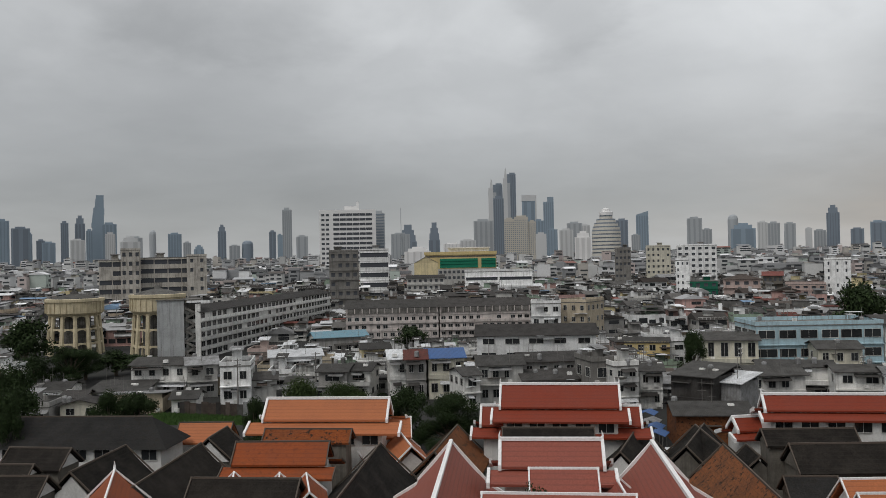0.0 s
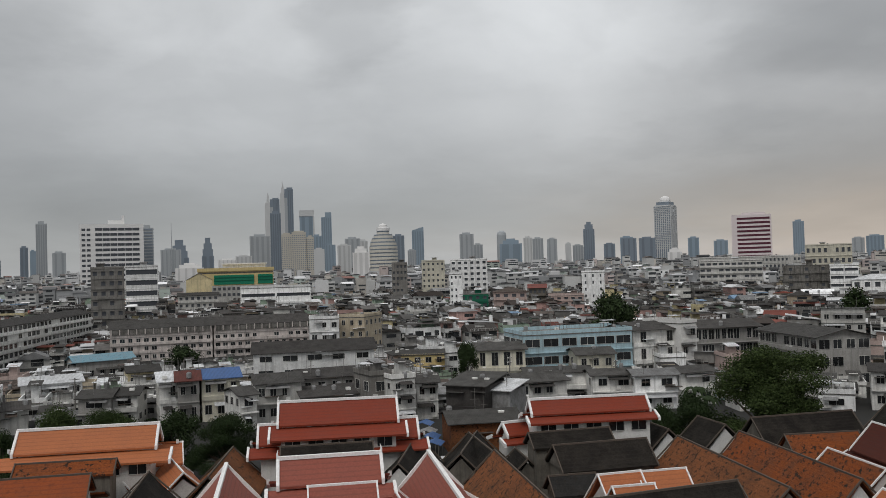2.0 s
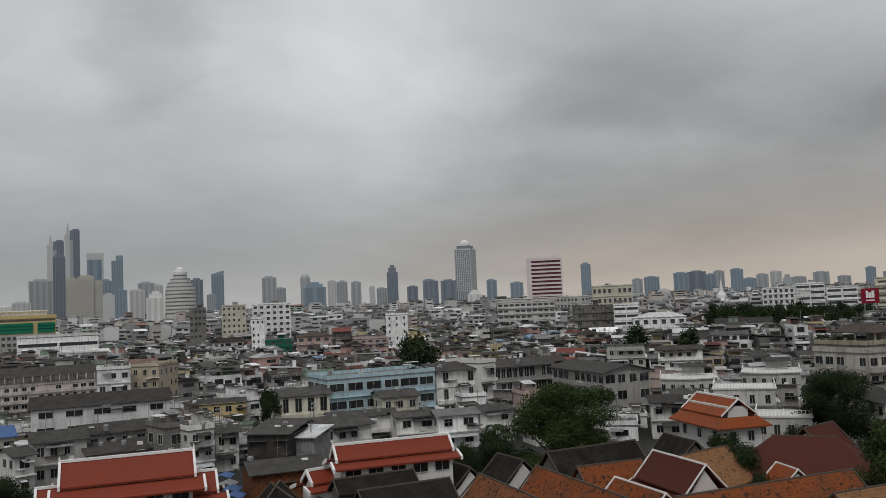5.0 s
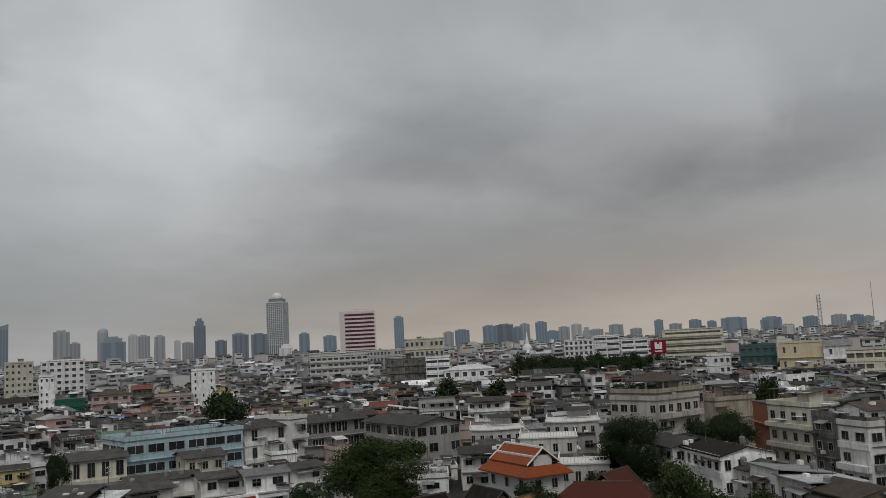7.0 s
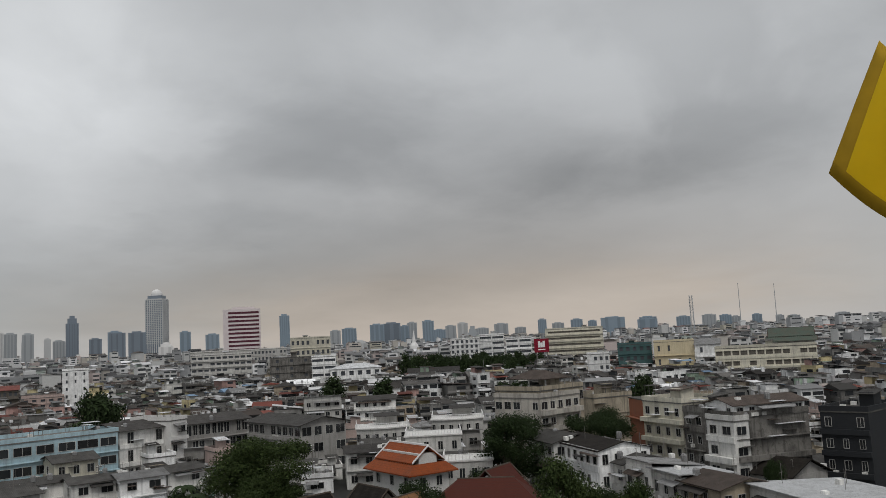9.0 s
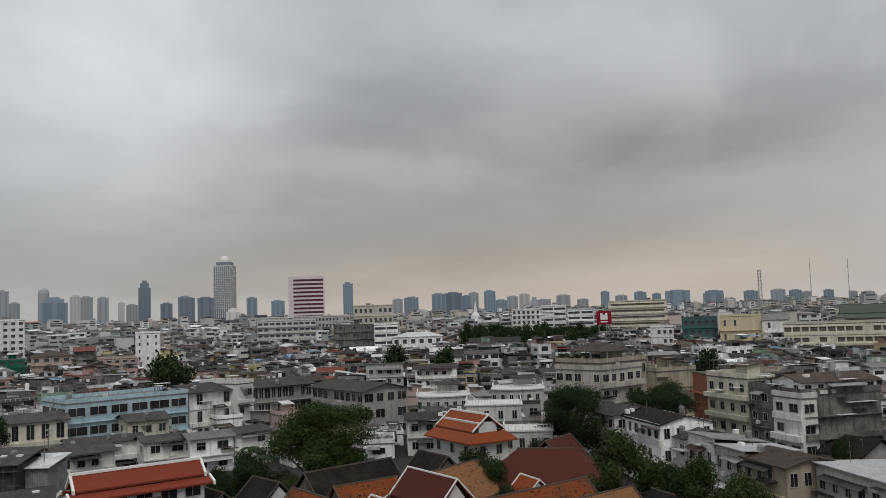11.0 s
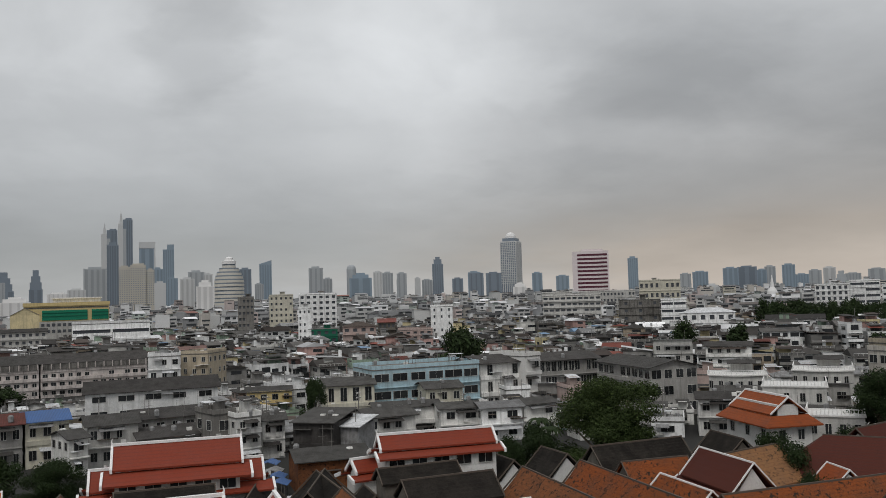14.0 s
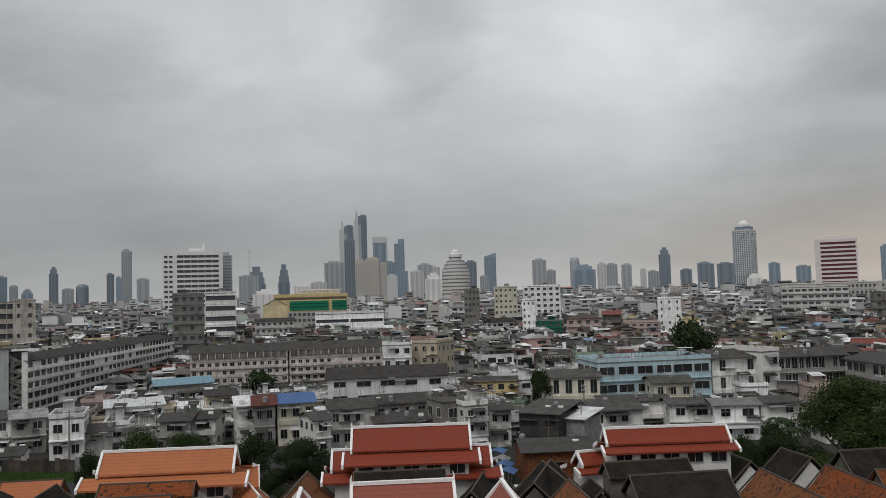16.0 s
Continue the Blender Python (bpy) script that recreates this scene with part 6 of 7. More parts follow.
FARROOF = [material("far_roof", c, 0.8, stain=0.7, scale=0.4, island=0.5, bump=0.0, stain_to=tuple(v * 0.45 for v in c)) for c in
           ((0.10, 0.095, 0.09), (0.045, 0.041, 0.038), (0.075, 0.062, 0.055), (0.28, 0.28, 0.28), (0.70, 0.70, 0.71), (0.20, 0.07, 0.055), (0.16, 0.24, 0.34))]
FARMATS = FARWALL + [GLASS] + FARROOF
SHARE = (5, 5, 2.0, 6, 1.3, 0.8, 0.9)
far_city("low_city", FARMATS, r0, 640, 10.5, (4, 4.5, 5, 6, 8, 10, 13), 5, "dense low weathered city buildings in the middle distance", 5.5, 14, SHARE, 2)
# outer rings: walls, roofs and glass lightened and greyed to paint in haze
HAZEWALL = [material("hazed_far_plaster", c, 0.85, stain=0.35, scale=0.12, island=0.2, bump=0.0, stain_to=tuple(v * 0.6 for v in c)) for c in
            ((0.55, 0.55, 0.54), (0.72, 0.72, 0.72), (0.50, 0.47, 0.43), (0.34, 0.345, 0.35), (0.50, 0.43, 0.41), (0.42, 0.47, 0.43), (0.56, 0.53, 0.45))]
HAZEROOF = [material("hazed_far_roof", c, 0.8, stain=0.4, scale=0.12, island=0.35, bump=0.0, stain_to=tuple(v * 0.6 for v in c)) for c in
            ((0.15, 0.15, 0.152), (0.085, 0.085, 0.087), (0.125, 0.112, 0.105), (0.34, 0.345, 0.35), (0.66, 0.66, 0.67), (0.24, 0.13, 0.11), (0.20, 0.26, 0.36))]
FARGLASS = material("hazed_far_window_glass", (0.055, 0.06, 0.066), 0.3, grain=0.05, bump=0.0)
HAZEMATS = HAZEWALL + [FARGLASS] + HAZEROOF
far_city("farther_city", HAZEMATS, 640, 1250, 16.0, (5, 6, 8, 10, 14), 8, "dense low city buildings far off", 7, 24, (6, 3.5, 2.6, 5, 1.6, 0.8, 1.0), 1)
far_city("distant_city", HAZEMATS, 1250, 3300, 50.0, (8, 10, 14, 18, 26), 6, "dense low city buildings fading into the distance", 10, 38, (5, 3, 2.5, 5, 0.8, 0.3, 0.5), 0)

# ---- clutter on the nearer roofs, past counting ----
q = random.Random(21)
bm = bmesh.new()
for x, y, yaw, w, d, h, kind in TOPS:
    if math.hypot(x, y) > 270:
        continue
    m = pose(x, y, 0, 0, 0, yaw)
    for i in range(q.randrange(3, 8 + int(w / 4))):
        px, py = q.uniform(-0.48, 0.48) * w, q.uniform(-0.5, 0.5) * d
        z = h + (0.15 if kind == "flat" else 0.3)
        pick = q.random()
        if pick < 0.3:
            a = m @ Vector((px, py, z - 0.4))
            tube(bm, a, a + Vector((0, 0, q.uniform(2.0, 4.5))), 0.04, 0.03, 5, 0)
            if q.random() < 0.6:
                b2 = a + Vector((0, 0, q.uniform(1.6, 2.4)))
                tube(bm, b2 - Vector((0.7, 0, 0)), b2 + Vector((0.7, 0.2, 0)), 0.025, 0.025, 4, 0)
        elif pick < 0.5:
            box(bm, px - 0.45, px + 0.45, py - 0.3, py + 0.3, z, z + 0.65, 1, m)
        elif pick < 0.7:
            c = m @ Vector((px, py, 0))
            lathe(bm, [(0.45, z), (0.5, z + 0.9), (0.35, z + 1.15), (0.08, z + 1.2)], 8, 2, c.x, c.y)
        elif pick < 0.9 and kind == "flat":
            ww, dd = q.uniform(1.2, 2.8), q.uniform(1.2, 2.4)
            zz = z + q.uniform(1.7, 2.3)
            for sx in (-1, 1):
                for sy in (-1, 1):
                    box(bm, px + sx * ww / 2 - 0.04, px + sx * ww / 2 + 0.04, py + sy * dd / 2 - 0.04, py + sy * dd / 2 + 0.04, z, zz, 0, m)
            box(bm, px - ww / 2 - 0.3, px + ww / 2 + 0.3, py - dd / 2 - 0.3, py + dd / 2 + 0.3, zz, zz + 0.07, q.choice((3, 4, 5)), m)
        elif pick < 0.95 or kind == "flat":
            # a short sheet awning at the front
            lw, ld, lz = q.uniform(1.2, 0.3 * w + 1.2), q.uniform(0.7, 1.2), h * q.uniform(0.6, 0.92)
            box(bm, px - lw / 2, px + lw / 2, -d / 2 - ld, -d / 2 - 0.02, lz, lz + 0.07, q.choice((3, 3, 4, 5)), m)
        else:
            # patched sheets on a pitched roof's edge
            box(bm, px - 0.8, px + 0.8, -d / 2 - 0.9, -d / 2 + 0.4, h - 0.25, h - 0.18, q.choice((3, 4, 5)), m)
tagged(part("rooftop_clutter", bm, [CONCRETE, PLASTER[0], SHEET[3], SHEET[0], SHEET[4], SHEET[2]]), "aerials, tanks, air conditioners and sheet canopies on roofs", "rooftop clutter", kind="stuff")

# ---- the skyline ----


def hotel_slab(az, r, w, top):
    """A white hotel: balcony floors across the middle of its front, blank ends, plant on the roof."""
    x, y = polar(az, r)
    t = thing("hotel_tower", pose(x, y, 0, 0, 0, -az), "white hotel slab with rows of dark balconies", "hotel", "skyline towers")
    d = w * 0.45
    bm = bmesh.new()
    box(bm, -w / 2, w / 2, -d / 2, d / 2, 0, top * 0.98)
    box(bm, -w * 0.06, w * 0.2, -d * 0.2, d * 0.3, top * 0.98, top * 1.03)
    box(bm, w * 0.16, w * 0.2, -2, 2, top * 1.03, top * 1.09)
    part("body", bm, TOWERWHITE, t)
    fl = 12
    for k in range(fl):
        z = top * 0.98 * (0.22 + 0.74 * k / fl)
        bm = bmesh.new()
        hh = top * 0.98 * 0.74 / fl
        # dark boxes on the flat front paint the shade of set-back balconies
        for c in range(6):
            x0 = -w * 0.26 + w * 0.70 * c / 6
            box(bm, x0, x0 + w * 0.70 / 6 * 0.93, -d / 2 - 0.25, -d / 2 + 0.3, z + hh * 0.38, z + hh * 0.88)
        for c in range(2):
            x0 = -w * 0.47 + w * 0.16 * c / 2
            box(bm, x0, x0 + w * 0.055, -d / 2 - 0.2, -d / 2 + 0.3, z + hh * 0.35, z + hh * 0.8)
        tagged(part("balcony_band", bm, DEEPGLASS, t), kind="stuff")


CREAMCLAD = tower_mat("cream_cladding", (0.58, 0.55, 0.49))


def banded_dome(az, r, w, top):
    """A rounded tower of stacked rings with a white cupola."""
    x, y = polar(az, r)
    t = thing("domed_building", pose(x, y, 0), "rounded cream tower of stacked dark bands with a white cupola", "tower", "skyline towers")
    n = 11
    z1 = top * 0.88
    for k in range(n):
        s = k / (n - 1)
        rr = w / 2 * (1.0 if s < 0.55 else (1 - ((s - 0.55) / 0.45) ** 2 * 0.55))
        z = z1 * (0.28 + 0.72 * k / n)
        dz = z1 * 0.72 / n
        bm = bmesh.new()
        lathe(bm, [(rr, z), (rr, z + dz * 0.64)], 28)
        part("ring", bm, CREAMCLAD, t)
        bm = bmesh.new()
        lathe(bm, [(rr * 0.97, z + dz * 0.64), (rr * 0.97, z + dz)], 28)
        part("window_band", bm, HAZE_DARK, t)
    bm = bmesh.new()
    lathe(bm, [(w / 2, 0), (w / 2, z1 * 0.28)], 28)
    part("base", bm, HAZE_PALE, t)
    bm = bmesh.new()
    lathe(bm, [(w * 0.24, z1), (w * 0.24, top * 0.93), (w * 0.15, top * 0.94), (w * 0.14, top * 0.975), (w * 0.08, top * 0.99), (w * 0.02, top)], 20)
    part("cupola", bm, TOWERWHITE, t)


def apartment_tower(az, r, w, top):
    """A beige apartment tower of three bays, each with a grid of small dark windows."""
    x, y = polar(az, r)
    t = thing("apartment_tower", pose(x, y, 0, 0, 0, -az), "beige apartment tower with a grid of small windows", "tower", "skyline towers")
    for x0, x1, h, back in ((-0.5, -0.18, 0.965, 0.0), (-0.18, 0.26, 1.0, 2.5), (0.26, 0.5, 0.91, 0.0)):
        bm = bmesh.new()
        box(bm, w * x0, w * x1, -w * 0.2 - back, w * 0.2, 0, top * h)
        box(bm, w * (x0 + 0.06), w * (x1 - 0.06), -w * 0.1, w * 0.1, top * h, top * h + 3)
        bay = part("bay", bm, HAZE_BEIGE, t)
        bm = bmesh.new()
        n = max(4, int((x1 - x0) * w / 3.6))
        z = top * 0.3
        while z < top * h - 4:
            for k in range(n):
                xx = w * x0 + w * (x1 - x0) * (k + 0.5) / n
                box(bm, xx - 1.0, xx + 1.0, -w * 0.2 - back - 0.1, -w * 0.2 - back + 0.3, z, z + 1.7)
            z += 4.0
        tagged(part("glazing", bm, HAZE_DARK, bay), kind="stuff")


def domed_tower(az, r, w, top):
    x, y = polar(az, r)
    t = thing("domed_tower", pose(x, y, 0, 0, 0, -az - 20), "tall grey tower with white ribs under a white ball dome", "tower", "skyline towers")
    b = w * 0.42
    zt = top * 0.86
    bm = bmesh.new()
    box(bm, -b, b, -b, b, 0, zt)
    box(bm, -b * 0.8, b * 0.8, -b * 0.8, b * 0.8, zt, top * 0.915)
    part("body", bm, HAZE_DARK, t)
    for k in range(9):
        q = -b + 2 * b * k / 8
        for s in (-1, 1):
            bm = bmesh.new()
            box(bm, q - w * 0.018, q + w * 0.018, s * b - 1.2, s * b + 1.2, 0, zt)
            box(bm, s * b - 1.2, s * b + 1.2, q - w * 0.018, q + w * 0.018, 0, zt)
            part("rib", bm, HAZE_PALE, t)
    bm = bmesh.new()
    z = top * 0.3
    while z < zt:
        box(bm, -b - 0.6, b + 0.6, -b - 0.6, b + 0.6, z, z + 1.6)
        z += 5.2
    box(bm, -b * 0.98, b * 0.98, -b * 0.98, b * 0.98, zt, zt + 3)
    tagged(part("floor_slab", bm, HAZE_PALE, t), kind="stuff")
    bm = bmesh.new()
    lathe(bm, [(w * 0.28, top * 0.915), (w * 0.28, top * 0.935)] + [(w * 0.27 * math.cos(a), top - w * 0.27 + w * 0.27 * math.sin(a)) for a in (-0.6, -0.2, 0.2, 0.6, 1.0, 1.35, 1.55)], 18)
    part("dome", bm, TOWERWHITE, t)


def striped_slab(az, r, w, top):
    x, y = polar(az, r)
    t = thing("striped_slab", pose(x, y, 0, 0, 0, -az), "white slab tower with dark red window bands", "tower", "skyline towers")
    d = w * 0.5
    bm = bmesh.new()
    box(bm, -w / 2, w / 2, -d / 2, d / 2, 0, top * 0.97)
    box(bm, -w * 0.25, w * 0.35, -d * 0.4, d * 0.4, top * 0.97, top)
    part("body", bm, PINKWHITE, t)
    n = 11
    for k in range(n):
        z = top * (0.30 + 0.66 * k / n)
        bm = bmesh.new()
        box(bm, -w * 0.36, w * 0.46, -d / 2 - 0.3, d / 2 + 0.3, z, z + top * 0.66 / n * 0.48)
        part("window_band", bm, PLUMBAND, t)
    bm = bmesh.new()
    box(bm, -w * 0.36, w * 0.46, -d / 2 - 0.4, d / 2 + 0.4, top * 0.25, top * 0.285)
    part("sign_band", bm, PLUMBAND, t)


PINKWHITE = tower_mat("pinkish_white_cladding", (0.66, 0.59, 0.59))
PLUMBAND = tower_mat("plum_glass", (0.10, 0.035, 0.05), 0.4)


def lattice_mast(az, r, w, top):
    x, y = polar(az, r)
    t = thing("lattice_mast", pose(x, y, 0, 0, 0, 20), "grey steel lattice mast rising over the roofs", "mast", "masts")
    for sx in (-1, 1):
        for sy in (-1, 1):
            bm = bmesh.new()
            tube(bm, (sx * w / 2, sy * w / 2, 0), (sx * w * 0.3, sy * w * 0.3, top), 0.35, 0.25, 5)
            part("leg", bm, HAZE_GREY, t)
    n = 12
    for k in range(n):
        z = top * (0.25 + 0.75 * k / n)
        dz = top * 0.75 / n
        bm = bmesh.new()
        q = w * 0.42
        for a, b in (((-q, -q), (q, -q)), ((q, -q), (q, q)), ((q, q), (-q, q)), ((-q, q), (-q, -q))):
            tube(bm, (*a, z), (*b, z + dz), 0.2, 0.2, 4)
            tube(bm, (*a, z), (*b, z), 0.2, 0.2, 4)
        tagged(part("bracing", bm, HAZE_GREY, t), kind="stuff")


def mast(az, r, w, top):
    x, y = polar(az, r)
    t = thing("radio_mast", pose(x, y, 0), "thin distant radio mast", "mast", "masts")
    bm = bmesh.new()
    tube(bm, (0, 0, 0), (0, 0, top), w * 0.45, w * 0.25, 5)
    part("pole", bm, HAZE_GREY, t)


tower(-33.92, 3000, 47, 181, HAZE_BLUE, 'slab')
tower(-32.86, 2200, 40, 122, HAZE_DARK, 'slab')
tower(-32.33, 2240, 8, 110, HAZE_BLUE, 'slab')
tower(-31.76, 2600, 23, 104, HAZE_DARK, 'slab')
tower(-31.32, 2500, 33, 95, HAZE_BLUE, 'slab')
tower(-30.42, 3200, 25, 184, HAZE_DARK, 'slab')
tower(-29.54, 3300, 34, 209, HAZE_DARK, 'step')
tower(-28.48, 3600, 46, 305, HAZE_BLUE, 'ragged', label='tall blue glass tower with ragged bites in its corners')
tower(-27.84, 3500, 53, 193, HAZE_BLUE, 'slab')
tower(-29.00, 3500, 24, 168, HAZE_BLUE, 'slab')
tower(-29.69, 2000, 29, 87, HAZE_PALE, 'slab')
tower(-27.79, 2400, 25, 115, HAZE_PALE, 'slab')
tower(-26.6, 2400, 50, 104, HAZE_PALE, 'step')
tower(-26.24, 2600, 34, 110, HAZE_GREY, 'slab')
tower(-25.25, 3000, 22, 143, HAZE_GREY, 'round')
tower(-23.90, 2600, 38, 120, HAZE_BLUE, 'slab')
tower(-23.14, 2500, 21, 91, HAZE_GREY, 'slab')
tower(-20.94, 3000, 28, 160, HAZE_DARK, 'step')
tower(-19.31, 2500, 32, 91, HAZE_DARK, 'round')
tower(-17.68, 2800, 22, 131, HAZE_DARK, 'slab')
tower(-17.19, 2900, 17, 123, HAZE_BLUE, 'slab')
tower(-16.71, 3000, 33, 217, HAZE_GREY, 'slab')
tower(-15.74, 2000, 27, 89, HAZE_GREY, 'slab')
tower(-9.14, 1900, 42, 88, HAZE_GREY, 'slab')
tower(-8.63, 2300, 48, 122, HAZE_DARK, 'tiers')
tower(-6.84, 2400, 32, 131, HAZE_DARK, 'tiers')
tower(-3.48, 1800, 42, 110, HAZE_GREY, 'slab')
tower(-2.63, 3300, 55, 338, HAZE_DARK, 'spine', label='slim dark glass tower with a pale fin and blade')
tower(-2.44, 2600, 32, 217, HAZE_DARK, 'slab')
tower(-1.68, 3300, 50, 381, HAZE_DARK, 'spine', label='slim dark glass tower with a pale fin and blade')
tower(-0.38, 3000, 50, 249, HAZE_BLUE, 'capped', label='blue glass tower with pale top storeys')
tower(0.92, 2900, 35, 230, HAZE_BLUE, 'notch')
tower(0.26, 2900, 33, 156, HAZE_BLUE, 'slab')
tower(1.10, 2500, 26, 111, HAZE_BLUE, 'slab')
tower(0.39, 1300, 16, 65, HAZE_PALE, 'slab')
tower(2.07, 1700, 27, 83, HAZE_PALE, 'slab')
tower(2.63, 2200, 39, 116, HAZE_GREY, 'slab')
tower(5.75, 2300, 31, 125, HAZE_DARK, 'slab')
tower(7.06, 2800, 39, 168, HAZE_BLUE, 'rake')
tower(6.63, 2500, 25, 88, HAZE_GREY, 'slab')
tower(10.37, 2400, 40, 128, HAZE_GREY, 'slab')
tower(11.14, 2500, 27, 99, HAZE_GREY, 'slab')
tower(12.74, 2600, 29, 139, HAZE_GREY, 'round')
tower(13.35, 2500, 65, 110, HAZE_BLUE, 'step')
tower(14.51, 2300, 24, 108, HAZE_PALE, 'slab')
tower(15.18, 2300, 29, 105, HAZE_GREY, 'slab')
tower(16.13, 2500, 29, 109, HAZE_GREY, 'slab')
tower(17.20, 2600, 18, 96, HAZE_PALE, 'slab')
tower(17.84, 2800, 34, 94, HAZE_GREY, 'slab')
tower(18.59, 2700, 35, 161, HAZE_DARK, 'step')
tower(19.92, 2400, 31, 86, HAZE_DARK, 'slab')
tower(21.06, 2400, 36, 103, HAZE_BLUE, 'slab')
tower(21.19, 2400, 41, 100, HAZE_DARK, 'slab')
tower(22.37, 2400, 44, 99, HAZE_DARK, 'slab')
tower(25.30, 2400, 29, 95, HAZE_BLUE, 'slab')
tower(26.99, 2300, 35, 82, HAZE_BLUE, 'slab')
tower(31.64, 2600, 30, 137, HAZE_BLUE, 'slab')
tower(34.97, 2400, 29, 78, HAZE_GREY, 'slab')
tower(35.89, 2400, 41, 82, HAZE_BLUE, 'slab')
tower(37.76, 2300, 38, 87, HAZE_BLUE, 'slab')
tower(38.75, 2400, 50, 91, HAZE_DARK, 'slab')
tower(39.63, 2500, 26, 84, HAZE_BLUE, 'slab')
tower(40.13, 2600, 30, 95, HAZE_GREY, 'slab')
tower(41.22, 2300, 31, 90, HAZE_BLUE, 'slab')
tower(41.97, 2500, 35, 67, HAZE_BLUE, 'slab')
tower(42.74, 2600, 33, 79, HAZE_GREY, 'slab')
tower(43.55, 2500, 31, 83, HAZE_PALE, 'slab')
tower(44.86, 2600, 40, 66, HAZE_GREY, 'slab')
tower(46.15, 2500, 41, 75, HAZE_GREY, 'slab')
tower(47.43, 2500, 33, 61, HAZE_GREY, 'slab')
tower(48.91, 2300, 23, 77, HAZE_BLUE, 'slab')
tower(49.96, 2500, 35, 68, HAZE_GREY, 'slab')
tower(51.20, 2400, 33, 74, HAZE_BLUE, 'slab')
tower(52.23, 2400, 24, 68, HAZE_BLUE, 'slab')
tower(53.57, 2200, 60, 70, HAZE_BLUE, 'slab')
tower(55.84, 2300, 45, 68, HAZE_BLUE, 'slab')
tower(55.80, 2200, 49, 61, HAZE_BLUE, 'slab')
tower(58.08, 2300, 35, 64, HAZE_BLUE, 'slab')
tower(59.69, 2400, 37, 66, HAZE_GREY, 'slab')
tower(60.70, 2400, 31, 63, HAZE_BLUE, 'slab')
tower(61.33, 2400, 22, 58, HAZE_GREY, 'slab')
tower(62.60, 2300, 24, 59, HAZE_BLUE, 'slab')
tower(63.95, 2500, 22, 55, HAZE_GREY, 'slab')
tower(64.76, 2600, 33, 54, HAZE_GREY, 'slab')
tower(66.51, 2000, 32, 39, HAZE_GREY, 'slab')
tower(67.52, 2500, 37, 53, HAZE_GREY, 'slab')
tower(-20.14, 2500, 30, 80, HAZE_GREY, 'slab')
tower(-22.4, 2300, 26, 76, HAZE_BLUE, 'step')
tower(3.32, 2400, 28, 117, HAZE_PALE, 'slab')
tower(3.17, 1250, 24, 64, TOWERWHITE, 'step')
tower(15.97, 2500, 17, 88, HAZE_GREY, 'slab')
tower(18.05, 3000, 30, 92, HAZE_PALE, 'slab')
tower(24.1, 1500, 24, 52, TOWERWHITE, 'step')
tower(36.6, 1300, 22, 38, HAZE_PALE, 'step')
tower(44.2, 2000, 26, 62, HAZE_GREY, 'tiers')
tower(-5.6, 1400, 30, 54, TOWERWHITE, 'slab')
tower(-8.0, 1100, 34, 44, TOWERWHITE, 'step')
tower(-4.55, 1200, 22, 55, HAZE_PALE, 'slab')
hotel_slab(-12.67, 900, 58.4, 82.7)
tower(-10.54, 930, 11, 82, HAZE_GREY, "slab", bands=3.2, label="grey wing tower beside the white hotel")
banded_dome(4.71, 1500, 50.4, 110.9)
apartment_tower(-1.02, 1700, 63, 108)
domed_tower(23.59, 2600, 58.9, 224.8)
striped_slab(28.88, 1100, 45.7, 85.0)
lattice_mast(58.65, 1200, 5.1, 73.4)
mast(61.62, 2000, 2.3, 124.9)
mast(63.76, 2000, 2.3, 118.9)
mast(-9.09, 1880, 2.5, 141.7)

# ---- trees ----
tree(63.5, 111.1, 16.6, 9.5, 2, 0)
tree(61.5, 107.7, 12.3, 8.0, 2, 1)
tree(108.3, 103.8, 15.9, 7.8, 1, 1)
tree(130.4, 101.0, 14.6, 7.9, 1, 2)
tree(78.9, 67.8, 14.2, 4.8, 2, 3)
tree(81.1, 58.5, 11.4, 4.1, 0, 1)
tree(79.5, 52.0, 10.8, 4.0, 2, 2)
tree(88.4, 68.8, 8.8, 3.6, 1, 0)
tree(64.0, 71.5, 9.1, 2.5, 1, 1)
tree(75.8, 90.5, 9.8, 4.2, 1, 3)
tree(65.2, 73.0, 8.7, 2.3, 1, 0)
tree(-83.0, 125.0, 13.0, 5.0, 1, 0)
tree(-70.1, 107.1, 12.6, 4.2, 1, 2)
tree(-64.9, 98.5, 12.4, 1.9, 1, 3)
tree(-124.1, 193.7, 14.9, 6.8, 1, 1)
tree(-108.0, 185.9, 9.7, 6.6, 1, 0)
tree(-62.1, 116.5, 10.0, 3.7, 1, 1)
tree(-59.7, 121.1, 9.2, 3.9, 1, 2)
tree(-40.6, 118.2, 8.8, 2.7, 1, 3)
tree(-37.6, 129.7, 10.0, 4.0, 2, 0)
tree(-29.0, 124.7, 10.1, 5.1, 0, 1)
tree(-18.9, 120.5, 10.0, 4.0, 1, 2)
tree(-12.4, 117.3, 9.7, 5.3, 1, 3)
tree(-22.5, 121.9, 8.2, 4.0, 1, 0)
tree(-36.1, 243.3, 8.4, 6.0, 1, 1)
tree(32.1, 182.2, 12.4, 3.1, 1, 2)
tree(80.9, 220.6, 19.6, 7.0, 1, 3)
tree(52.3, 113.5, 9.5, 4.5, 1, 1)
tree(45.8, 108.8, 9.2, 2.4, 1, 2)
tree(186.9, 271.9, 17.0, 8.0, 1, 0)
tree(190.0, 245.0, 16.0, 8.0, 1, 2)
tree(265.5, 423.7, 22.7, 8.1, 1, 1)
tree(306.1, 369.7, 23.0, 6.0, 1, 0)
tree(333.7, 394.9, 20.0, 6.5, 1, 1)
tree(316.2, 366.4, 21.0, 6.0, 1, 2)
tree(344.4, 390.9, 20.9, 6.5, 1, 3)
